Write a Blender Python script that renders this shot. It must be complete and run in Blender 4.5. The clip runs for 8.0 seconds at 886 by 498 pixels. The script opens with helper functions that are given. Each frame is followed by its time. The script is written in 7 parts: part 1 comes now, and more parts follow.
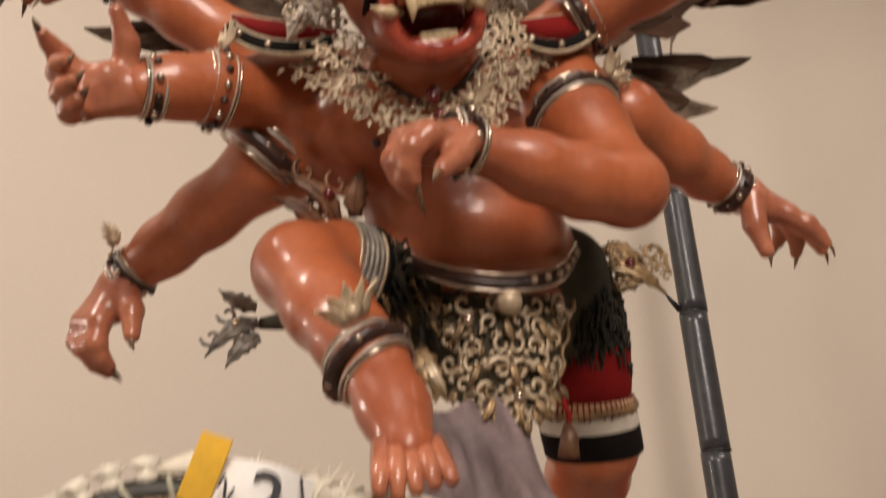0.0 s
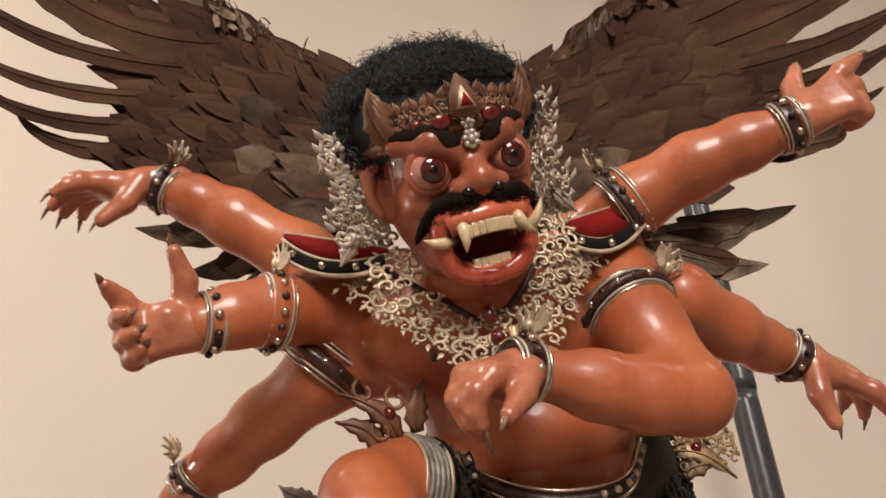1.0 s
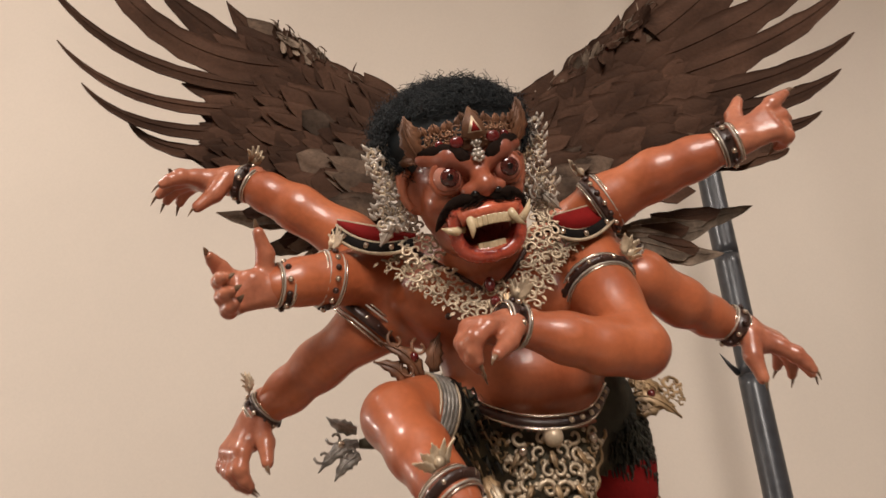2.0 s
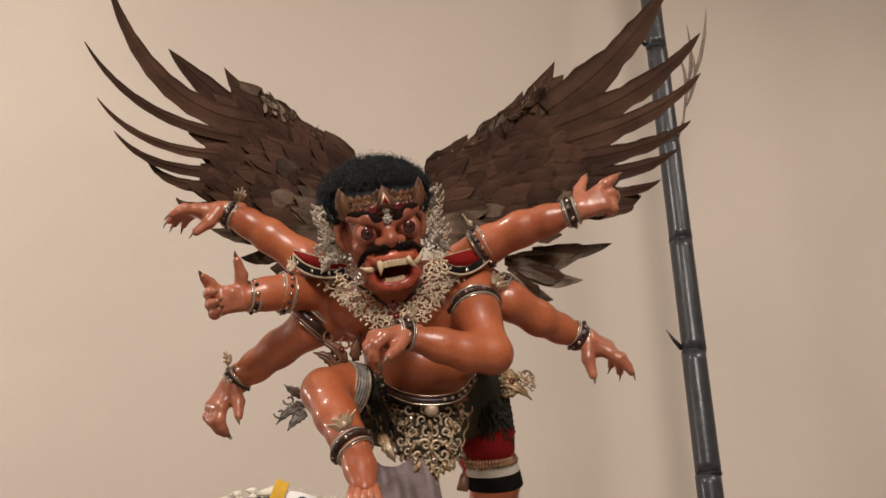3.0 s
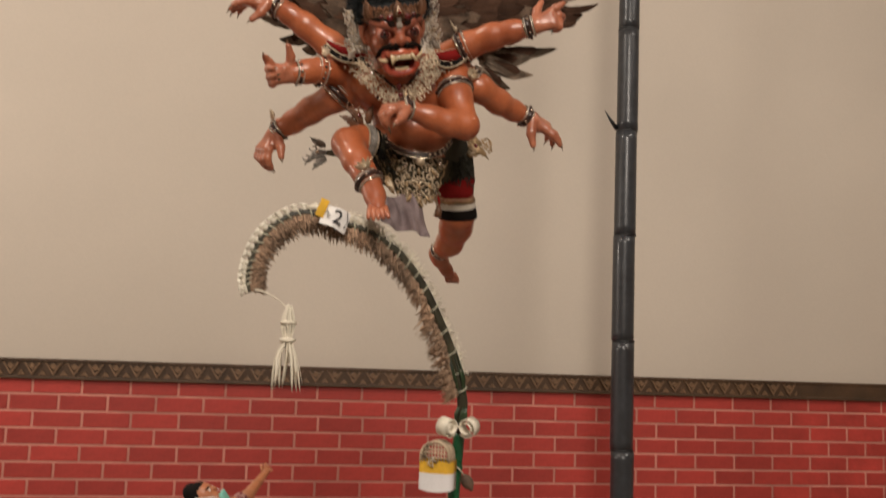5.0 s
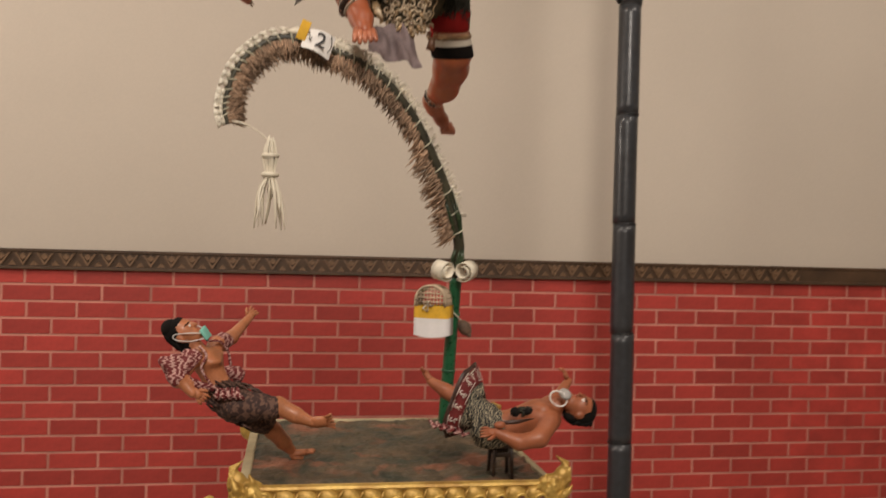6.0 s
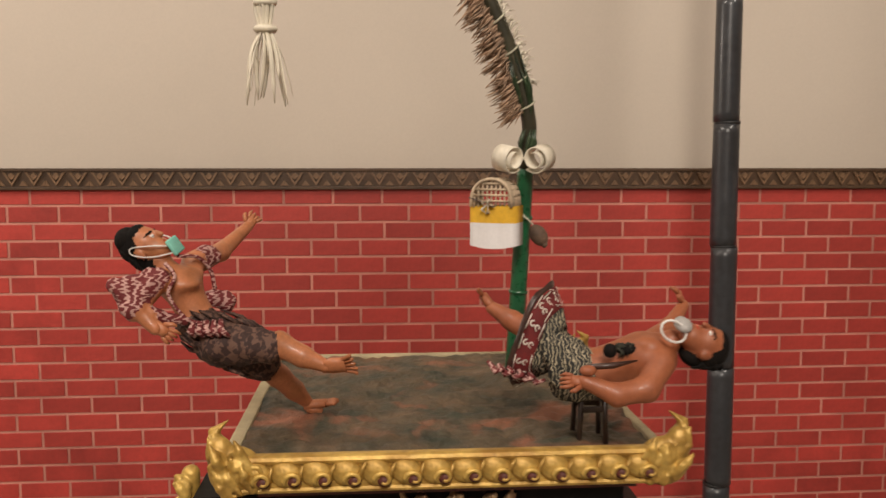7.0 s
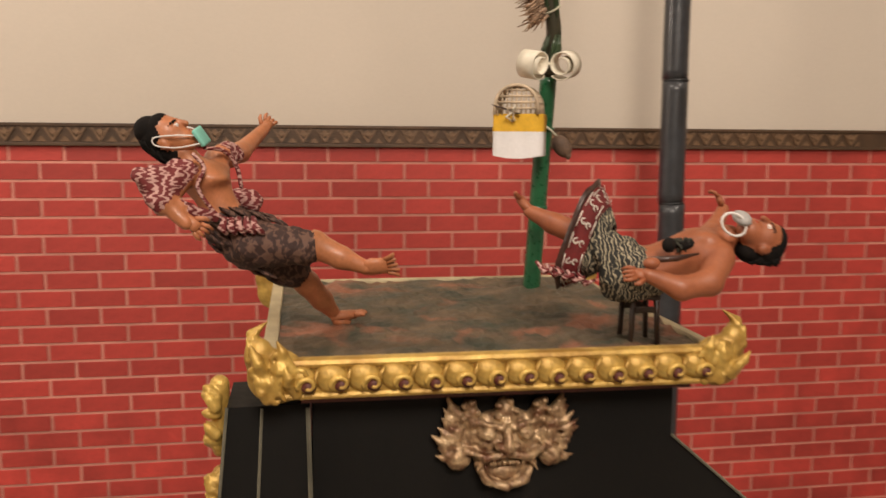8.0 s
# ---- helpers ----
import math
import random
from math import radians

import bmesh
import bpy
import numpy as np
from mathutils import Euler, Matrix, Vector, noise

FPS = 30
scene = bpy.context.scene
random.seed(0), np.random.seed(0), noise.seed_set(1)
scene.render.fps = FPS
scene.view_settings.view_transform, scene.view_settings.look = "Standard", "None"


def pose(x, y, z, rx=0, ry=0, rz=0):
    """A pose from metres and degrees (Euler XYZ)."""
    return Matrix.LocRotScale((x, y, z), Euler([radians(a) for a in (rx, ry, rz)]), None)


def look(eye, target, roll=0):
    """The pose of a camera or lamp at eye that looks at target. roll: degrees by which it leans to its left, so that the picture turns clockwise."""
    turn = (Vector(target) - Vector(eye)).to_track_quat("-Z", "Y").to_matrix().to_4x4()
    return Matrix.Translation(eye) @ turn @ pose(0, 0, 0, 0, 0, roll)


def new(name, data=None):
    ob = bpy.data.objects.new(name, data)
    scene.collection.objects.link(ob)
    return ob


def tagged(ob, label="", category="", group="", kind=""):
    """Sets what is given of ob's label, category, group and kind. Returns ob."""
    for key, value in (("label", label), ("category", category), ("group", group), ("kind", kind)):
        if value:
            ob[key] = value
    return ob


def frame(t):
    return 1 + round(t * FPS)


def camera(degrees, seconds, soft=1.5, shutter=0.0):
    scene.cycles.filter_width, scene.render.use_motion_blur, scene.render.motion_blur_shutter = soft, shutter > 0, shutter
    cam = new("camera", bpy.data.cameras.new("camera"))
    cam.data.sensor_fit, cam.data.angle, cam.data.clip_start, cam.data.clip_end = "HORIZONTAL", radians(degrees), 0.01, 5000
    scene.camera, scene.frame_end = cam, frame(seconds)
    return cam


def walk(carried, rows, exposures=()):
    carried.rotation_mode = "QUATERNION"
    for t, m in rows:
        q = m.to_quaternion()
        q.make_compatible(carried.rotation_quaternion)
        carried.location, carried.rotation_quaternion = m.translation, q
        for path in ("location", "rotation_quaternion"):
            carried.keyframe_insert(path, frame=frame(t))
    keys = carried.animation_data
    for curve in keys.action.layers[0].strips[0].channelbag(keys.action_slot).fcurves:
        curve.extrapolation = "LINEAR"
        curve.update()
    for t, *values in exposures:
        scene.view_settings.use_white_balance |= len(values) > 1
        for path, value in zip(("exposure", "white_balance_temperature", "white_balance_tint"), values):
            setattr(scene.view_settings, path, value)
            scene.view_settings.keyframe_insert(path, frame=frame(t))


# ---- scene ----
cam = camera(54.0, 8.0, soft=1.5, shutter=0.4)
PATH = [
    (0, (0.094, 0.091, 1.787), (0.431, 1.931, 2.495), -3.6),
    (0.2, (0.102, 0.085, 1.824), (0.422, 1.907, 2.584), -3.9),
    (0.5, (0.092, 0.082, 1.854), (0.411, 1.87, 2.69), -6.7),
    (1, (0.08, 0.057, 1.876), (0.347, 1.845, 2.732), -6.4),
    (1.2, (0.079, 0.036, 1.874), (0.318, 1.822, 2.743), -6.0),
    (2.3, (0.066, -0.193, 1.78), (0.268, 1.644, 2.545), -3.5),
    (2.5, (0.065, -0.255, 1.78), (0.302, 1.596, 2.501), -3.0),
    (3, (0.135, -0.463, 1.746), (0.328, 1.392, 2.469), -1.0),
    (3.5, (0.164, -0.62, 1.737), (0.196, 1.265, 2.405), 0.4),
    (4, (0.083, -0.741, 1.717), (0.143, 1.194, 2.217), -0.2),
    (4.5, (0.005, -0.896, 1.674), (0.234, 1.062, 2.014), -0.6),
    (4.7, (0.014, -0.919, 1.666), (0.299, 1.04, 1.951), 1.2),
    (5.8, (0.029, -0.873, 1.535), (0.417, 1.089, 1.558), 2.2),
    (6, (0.049, -0.816, 1.524), (0.388, 1.155, 1.517), 1.5),
    (6.5, (0.109, -0.621, 1.486), (0.357, 1.359, 1.34), 0.5),
    (7, (0.131, -0.471, 1.477), (0.282, 1.514, 1.284), 0.0),
    (7.5, (0.111, -0.356, 1.427), (0.231, 1.626, 1.19), 0.2),
    (8, (0.02, -0.419, 1.397), (0.347, 1.539, 1.149), 0.4),
]
walk(cam, [(t, look(eye, target, roll)) for t, eye, target, roll in PATH],
     exposures=[(0.0, 0.20, 6600, 14), (0.5, 0.41, 6450, 13), (1.0, 0.42, 6350, 13), (2.5, 0.18, 6300, 13), (3.0, 0.10, 6300, 13), (3.35, -0.22, 6400, 14), (3.7, -0.36, 6400, 14), (4.5, -0.06, 6550, 11), (5.8, 0.02, 6550, 11), (6.1, 0.06, 6550, 11), (6.5, 0.24, 6550, 11), (7.0, 0.25, 6600, 11), (8.0, 0.46, 6800, 12)])

# ---- world and light: a windowless hall lit by added warm lamps without fixtures ----
world = bpy.data.worlds.new("hall_air")
world.use_nodes = True
world.node_tree.nodes["Background"].inputs[0].default_value = (0.9, 0.8, 0.7, 1)
world.node_tree.nodes["Background"].inputs[1].default_value = 0.02
scene.world = world


def area_lamp(name, eye, target, size, watts, colour):
    data = bpy.data.lights.new(name, "AREA")
    data.shape, data.size, data.energy, data.color = "DISK", size, watts, colour
    ob = new(name, data)
    ob.matrix_world = look(eye, target)
    return ob


WARM = (1.0, 0.90, 0.79)
# added lamps out of view: low frontal key, upper left, right wall fill
area_lamp("unseen_lamp", (0.2, -3.6, 4.4), (0.3, 0.8, 1.8), 2.0, 196, WARM)
area_lamp("unseen_lamp", (-2.6, 0.6, 5.3), (-1.2, 3.0, 2.0), 0.9, 75, WARM)
area_lamp("unseen_lamp", (3.2, 0.4, 5.3), (2.2, 3.5, 1.9), 1.4, 21, WARM).data.spread = math.radians(95)
area_lamp("side_wall_lamp", (-4.05, 2.1, 2.7), (-1.6, 3.6, 2.5), 0.25, 34, WARM)

# ---- materials ----
MATS = {}


def mat(name, colour, rough=0.6, metal=0.0, vary=0.12, scale=8.0, fine=60.0, bump=0.15, second=None, coat=0.0,
        island=0.0, piece=0.0, specular=0.5, sheen=0.0):
    """A surface with variation at two scales: broad patches, fine grain and a little relief."""
    m = bpy.data.materials.new(name)
    m.use_nodes = True
    nt = m.node_tree
    nodes, link = nt.nodes, nt.links.new
    bsdf = nodes["Principled BSDF"]
    coord = nodes.new("ShaderNodeTexCoord")
    big = nodes.new("ShaderNodeTexNoise")
    big.inputs["Scale"].default_value, big.inputs["Detail"].default_value = scale, 5
    small = nodes.new("ShaderNodeTexNoise")
    small.inputs["Scale"].default_value, small.inputs["Detail"].default_value = fine, 6
    link(coord.outputs["Object"], big.inputs["Vector"])
    link(coord.outputs["Object"], small.inputs["Vector"])
    ramp = nodes.new("ShaderNodeValToRGB")
    c = Vector(colour)
    d = Vector(second) if second else c * (1 - 2.2 * vary)
    ramp.color_ramp.elements[0].position, ramp.color_ramp.elements[1].position = 0.33, 0.68
    ramp.color_ramp.elements[0].color = (*d, 1)
    ramp.color_ramp.elements[1].color = (*(c * (1 + 0.4 * vary)), 1)
    link(big.outputs["Fac"], ramp.inputs["Fac"])
    mix = nodes.new("ShaderNodeMix")
    mix.data_type, mix.blend_type = "RGBA", "MULTIPLY"
    mix.inputs["Factor"].default_value = min(1.0, 2.0 * vary)
    link(ramp.outputs["Color"], mix.inputs["A"])
    grain = nodes.new("ShaderNodeMapRange")
    grain.inputs["From Min"].default_value, grain.inputs["From Max"].default_value = 0.25, 0.75
    grain.inputs["To Min"].default_value, grain.inputs["To Max"].default_value = 0.55, 1.3
    link(small.outputs["Fac"], grain.inputs["Value"])
    link(grain.outputs["Result"], mix.inputs["B"])
    last = mix.outputs["Result"]
    if island or piece:
        hsv = nodes.new("ShaderNodeHueSaturation")
        if island:
            rnd = nodes.new("ShaderNodeNewGeometry").outputs["Random Per Island"]
        else:
            rnd = nodes.new("ShaderNodeObjectInfo").outputs["Random"]
        span = nodes.new("ShaderNodeMapRange")
        amount = island or piece
        span.inputs["To Min"].default_value, span.inputs["To Max"].default_value = 1 - amount, 1 + amount
        link(rnd, span.inputs["Value"])
        link(span.outputs["Result"], hsv.inputs["Value"])
        link(last, hsv.inputs["Color"])
        last = hsv.outputs["Color"]
    link(last, bsdf.inputs["Base Color"])
    rr = nodes.new("ShaderNodeMapRange")
    rr.inputs["To Min"].default_value, rr.inputs["To Max"].default_value = max(0.03, rough - 0.12), min(1, rough + 0.12)
    link(small.outputs["Fac"], rr.inputs["Value"])
    link(rr.outputs["Result"], bsdf.inputs["Roughness"])
    bsdf.inputs["Metallic"].default_value = metal
    bsdf.inputs["Specular IOR Level"].default_value = specular
    bsdf.inputs["Coat Weight"].default_value = coat
    bsdf.inputs["Coat Roughness"].default_value = 0.12
    bsdf.inputs["Sheen Weight"].default_value = sheen
    if bump:
        b = nodes.new("ShaderNodeBump")
        b.inputs["Strength"].default_value, b.inputs["Distance"].default_value = bump, 0.4 / fine
        link(small.outputs["Fac"], b.inputs["Height"])
        link(b.outputs["Normal"], bsdf.inputs["Normal"])
    MATS[name] = m
    return m


mat("plaster", (0.54, 0.475, 0.405), 0.75, vary=0.03, scale=0.9, fine=90, bump=0.05, specular=0.25)
mat("brick_red", (0.455, 0.047, 0.036), 0.55, vary=0.13, scale=5, fine=50, bump=0.2, piece=0.16)
mat("brick_red_joined", (0.455, 0.047, 0.036), 0.55, vary=0.13, scale=5, fine=50, bump=0.2, island=0.16)
mat("mortar", (0.60, 0.25, 0.195), 0.8, vary=0.15, scale=4, fine=120, bump=0.3)
mat("trim_wood", (0.085, 0.045, 0.022), 0.5, vary=0.2, scale=6, fine=90, bump=0.3)
mat("trim_carving", (0.20, 0.115, 0.062), 0.45, vary=0.2, scale=9, fine=90, bump=0.3)
mat("floor_tile", (0.38, 0.34, 0.29), 0.25, vary=0.08, scale=1.5, fine=40, bump=0.03)
mat("ceiling_paint", (0.75, 0.71, 0.65), 0.8, vary=0.03, scale=1, fine=50, bump=0.05)
mat("skin", (0.45, 0.128, 0.047), 0.42, vary=0.14, scale=13, fine=190, bump=0.12, second=(0.32, 0.078, 0.029), coat=0.38)
mat("palm_skin", (0.46, 0.165, 0.088), 0.32, vary=0.14, scale=40, fine=220, bump=0.15, second=(0.34, 0.11, 0.06), coat=0.22)
mat("face_skin", (0.36, 0.098, 0.042), 0.36, vary=0.14, scale=28, fine=200, bump=0.08, second=(0.235, 0.066, 0.040), coat=0.3)
mat("nail", (0.20, 0.12, 0.07), 0.3, vary=0.2, scale=60, fine=300)
mat("hair", (0.011, 0.015, 0.017), 0.75, vary=0.2, scale=40, fine=300, bump=0.2, island=0.5)
mat("fur", (0.028, 0.026, 0.016), 0.8, vary=0.25, scale=30, fine=300, bump=0.5, island=0.5)
mat("brow", (0.018, 0.010, 0.007), 0.85, specular=0.1, vary=0.2, scale=60, fine=300, bump=0.4)
mat("eyeball", (0.52, 0.22, 0.16), 0.12, vary=0.2, scale=70, fine=300, bump=0.05, coat=0.6)
mat("iris", (0.07, 0.010, 0.007), 0.12, vary=0.2, scale=90, fine=300, bump=0.02, coat=0.6)
mat("pupil", (0.006, 0.004, 0.004), 0.1, vary=0.1, bump=0)
mat("lip", (0.46, 0.075, 0.040), 0.25, vary=0.15, scale=50, fine=250, bump=0.2, coat=0.5)
mat("gum", (0.56, 0.13, 0.065), 0.25, vary=0.15, scale=50, fine=250, bump=0.25, coat=0.5)
mat("mouth_inside", (0.27, 0.032, 0.021), 0.3, vary=0.2, scale=60, fine=250, bump=0.3, coat=0.3)
mat("tooth", (0.66, 0.52, 0.32), 0.25, vary=0.15, scale=60, fine=300, bump=0.1, coat=0.3)
mat("gilt_leather", (0.66, 0.53, 0.37), 0.40, 0.30, vary=0.22, scale=35, fine=250, bump=0.3)
mat("crown_leather", (0.22, 0.10, 0.05), 0.5, 0.15, vary=0.25, scale=40, fine=250, bump=0.3)
mat("crown_gilt", (0.40, 0.22, 0.12), 0.4, 0.3, vary=0.25, scale=40, fine=250, bump=0.3)
mat("silver_leather", (0.60, 0.53, 0.45), 0.4, 0.4, vary=0.2, scale=35, fine=250, bump=0.2)
mat("dark_leather", (0.050, 0.022, 0.016), 0.35, vary=0.25, scale=40, fine=250, bump=0.3)
mat("stud", (0.62, 0.52, 0.42), 0.22, 0.9, vary=0.1, scale=60, fine=300, bump=0.05)
mat("red_gem", (0.13, 0.008, 0.008), 0.25, vary=0.15, scale=50, fine=300, bump=0.05, coat=0.5)
mat("red_felt", (0.20, 0.009, 0.008), 0.9, vary=0.15, scale=30, fine=300, bump=0.3, specular=0.15)
mat("white_felt", (0.68, 0.63, 0.55), 0.85, vary=0.1, scale=30, fine=300, bump=0.3)
mat("yellow_cloth", (0.80, 0.46, 0.035), 0.8, vary=0.1, scale=30, fine=300, bump=0.2)
mat("black_felt", (0.012, 0.010, 0.009), 0.9, specular=0.1, vary=0.2, scale=30, fine=300, bump=0.3)
mat("feather", (0.068, 0.036, 0.023), 0.85, specular=0.10, vary=0.2, scale=16, fine=260, bump=0.5, island=0.34)
mat("feather_grey", (0.22, 0.166, 0.122), 0.85, specular=0.10, vary=0.3, scale=30, fine=260, bump=0.5, island=0.45)
mat("feather_mid", (0.120, 0.082, 0.058), 0.85, specular=0.10, vary=0.3, scale=30, fine=260, bump=0.5, island=0.35)
mat("apron_gilt", (0.40, 0.265, 0.135), 0.42, 0.35, vary=0.3, scale=45, fine=250, bump=0.3)
mat("hem_red", (0.15, 0.012, 0.012), 0.85, vary=0.2, scale=40, fine=300, bump=0.25)
mat("olive_cloth", (0.075, 0.062, 0.035), 0.85, vary=0.25, scale=40, fine=300, bump=0.4)
mat("bead_trim", (0.34, 0.31, 0.27), 0.4, 0.2, vary=0.25, scale=120, fine=400, bump=0.5)
mat("lilac_cloth", (0.22, 0.165, 0.165), 0.75, vary=0.2, scale=25, fine=220, bump=0.3)
mat("black_bamboo", (0.032, 0.035, 0.041), 0.36, vary=0.30, scale=3.0, fine=35, bump=0.12, second=(0.022, 0.023, 0.026), coat=0.15)
mat("bamboo_node", (0.012, 0.012, 0.013), 0.5, vary=0.2)
mat("dry_leaf", (0.21, 0.16, 0.12), 0.7, vary=0.2, scale=20, fine=120)
mat("green_paint", (0.012, 0.108, 0.043), 0.3, vary=0.25, scale=18, fine=150, bump=0.1, coat=0.3)
mat("green_wrap", (0.050, 0.045, 0.024), 0.5, vary=0.3, scale=25, fine=150, bump=0.3)
mat("fibre", (0.40, 0.265, 0.175), 0.85, vary=0.2, scale=20, fine=200, island=0.45)
mat("shell_white", (0.74, 0.69, 0.58), 0.4, vary=0.1, scale=40, fine=200, bump=0.1)
mat("palm_strip", (0.76, 0.70, 0.57), 0.5, vary=0.1, scale=25, fine=160, bump=0.15, island=0.1)
mat("cord_tie", (0.52, 0.50, 0.38), 0.7, vary=0.15, scale=40, fine=200)
mat("paper", (0.80, 0.78, 0.75), 0.7, vary=0.04, scale=30, fine=200, bump=0.05)
mat("ink", (0.02, 0.02, 0.025), 0.6, vary=0.1)
mat("wicker", (0.58, 0.45, 0.31), 0.65, vary=0.2, scale=50, fine=250, bump=0.3)
mat("white_cloth", (0.76, 0.74, 0.74), 0.8, vary=0.05, scale=25, fine=250, bump=0.15)
mat("coconut", (0.14, 0.085, 0.055), 0.75, vary=0.3, scale=40, fine=250, bump=0.5)
mat("gold_paint", (0.56, 0.37, 0.095), 0.46, 0.35, vary=0.25, scale=38, fine=180, bump=0.35, second=(0.32, 0.175, 0.035))
mat("bronze_paint", (0.46, 0.32, 0.18), 0.38, 0.35, vary=0.5, scale=75, fine=240, bump=0.8, second=(0.13, 0.050, 0.022))
mat("red_recess", (0.09, 0.018, 0.010), 0.6, vary=0.2, scale=40)
mat("black_board", (0.007, 0.0063, 0.0055), 0.6, vary=0.2, scale=6, fine=120, bump=0.08, specular=0.18)
mat("leaf_green", (0.045, 0.078, 0.036), 0.35, vary=0.3, scale=30, fine=180, bump=0.2, island=0.3)
mat("edge_strip", (0.13, 0.12, 0.085), 0.6, vary=0.2, scale=20, fine=150)
mat("rim_wood", (0.42, 0.34, 0.20), 0.6, vary=0.15, scale=20, fine=150)
mat("doll_skin", (0.31, 0.098, 0.040), 0.55, vary=0.15, scale=45, fine=300, bump=0.1, second=(0.25, 0.072, 0.030), coat=0.08)
mat("doll_skin_tan", (0.43, 0.155, 0.070), 0.5, vary=0.18, scale=45, fine=300, bump=0.15, second=(0.34, 0.125, 0.050), coat=0.12)
mat("doll_hair", (0.009, 0.007, 0.006), 0.85, specular=0.15, vary=0.2, scale=60, fine=350, bump=0.4)
mat("mint_mask", (0.20, 0.53, 0.44), 0.7, vary=0.08, scale=60, fine=350)
mat("white_loop", (0.72, 0.69, 0.66), 0.6, vary=0.06, scale=60, fine=350)
mat("grey_mask", (0.36, 0.345, 0.33), 0.6, vary=0.1, scale=60, fine=350)
mat("stool_wood", (0.040, 0.022, 0.014), 0.5, vary=0.25, scale=40, fine=200, bump=0.2)
# the pale blue reflection on the glass is put into this colour
mat("picture_glass_reflection", (0.38, 0.46, 0.56), 0.12, vary=0.25, scale=2.2, fine=20, bump=0.0, second=(0.58, 0.63, 0.68))
mat("frame_cream", (0.52, 0.45, 0.36), 0.55, vary=0.08, scale=6, fine=90)
mat("frame_dark", (0.035, 0.030, 0.028), 0.4, vary=0.15, scale=6, fine=90)


def pattern_cloth(name, a, b, scale, cut, stretch=(1, 1, 1), blotch=False):
    """Printed cloth: two colours in a wavy figure."""
    m = mat(name, a, 0.8, vary=0.1, scale=40, fine=300, bump=0.25)
    nt = m.node_tree
    nodes, link = nt.nodes, nt.links.new
    bsdf = nodes["Principled BSDF"]
    coord, mapping, wave = nodes.new("ShaderNodeTexCoord"), nodes.new("ShaderNodeMapping"), nodes.new("ShaderNodeTexNoise" if blotch else "ShaderNodeTexWave")
    mapping.inputs["Scale"].default_value = stretch
    wave.inputs["Scale"].default_value, wave.inputs["Distortion"].default_value = scale, 0.8 if blotch else 9.0
    wave.inputs["Detail"].default_value = 1.5
    if not blotch:
        wave.inputs["Detail Scale"].default_value = 1.6
    link(coord.outputs["Object"], mapping.inputs["Vector"])
    link(mapping.outputs["Vector"], wave.inputs["Vector"])
    ramp = nodes.new("ShaderNodeValToRGB")
    ramp.color_ramp.elements[0].position, ramp.color_ramp.elements[1].position = cut - 0.05, cut + 0.05
    ramp.color_ramp.elements[0].color, ramp.color_ramp.elements[1].color = (*a, 1), (*b, 1)
    link(wave.outputs["Fac"], ramp.inputs["Fac"])
    link(ramp.outputs["Color"], bsdf.inputs["Base Color"])
    return m


pattern_cloth("batik_brown", (0.032, 0.013, 0.010), (0.115, 0.058, 0.040), 150, 0.53, (1.2, 1.0, 1.0), True)
pattern_cloth("batik_red", (0.135, 0.016, 0.017), (0.46, 0.27, 0.24), 120, 0.66, (0.30, 0.35, 1.5))
pattern_cloth("batik_black", (0.012, 0.012, 0.010), (0.33, 0.28, 0.19), 88, 0.80)


def ground_material():
    """Painted miniature earth: olive, brown and rust patches."""
    m = mat("painted_earth", (0.098, 0.062, 0.034), 0.62, vary=0.42, scale=22, fine=95, bump=1.0, second=(0.030, 0.034, 0.021))
    nt = m.node_tree
    nodes, link = nt.nodes, nt.links.new
    bsdf = nodes["Principled BSDF"]
    was = bsdf.inputs["Base Color"].links[0].from_socket
    coord, n2, ramp = nodes.new("ShaderNodeTexCoord"), nodes.new("ShaderNodeTexNoise"), nodes.new("ShaderNodeValToRGB")
    n2.inputs["Scale"].default_value, n2.inputs["Detail"].default_value, n2.inputs["Distortion"].default_value = 9.0, 8, 1.2
    link(coord.outputs["Object"], n2.inputs["Vector"])
    link(n2.outputs["Fac"], ramp.inputs["Fac"])
    ramp.color_ramp.elements[0].position, ramp.color_ramp.elements[1].position = 0.55, 0.66
    mix = nodes.new("ShaderNodeMix")
    mix.data_type = "RGBA"
    link(ramp.outputs["Color"], mix.inputs["Factor"])
    link(was, mix.inputs["A"])
    mix.inputs["B"].default_value = (0.20, 0.076, 0.040, 1)
    link(mix.outputs["Result"], bsdf.inputs["Base Color"])


ground_material()


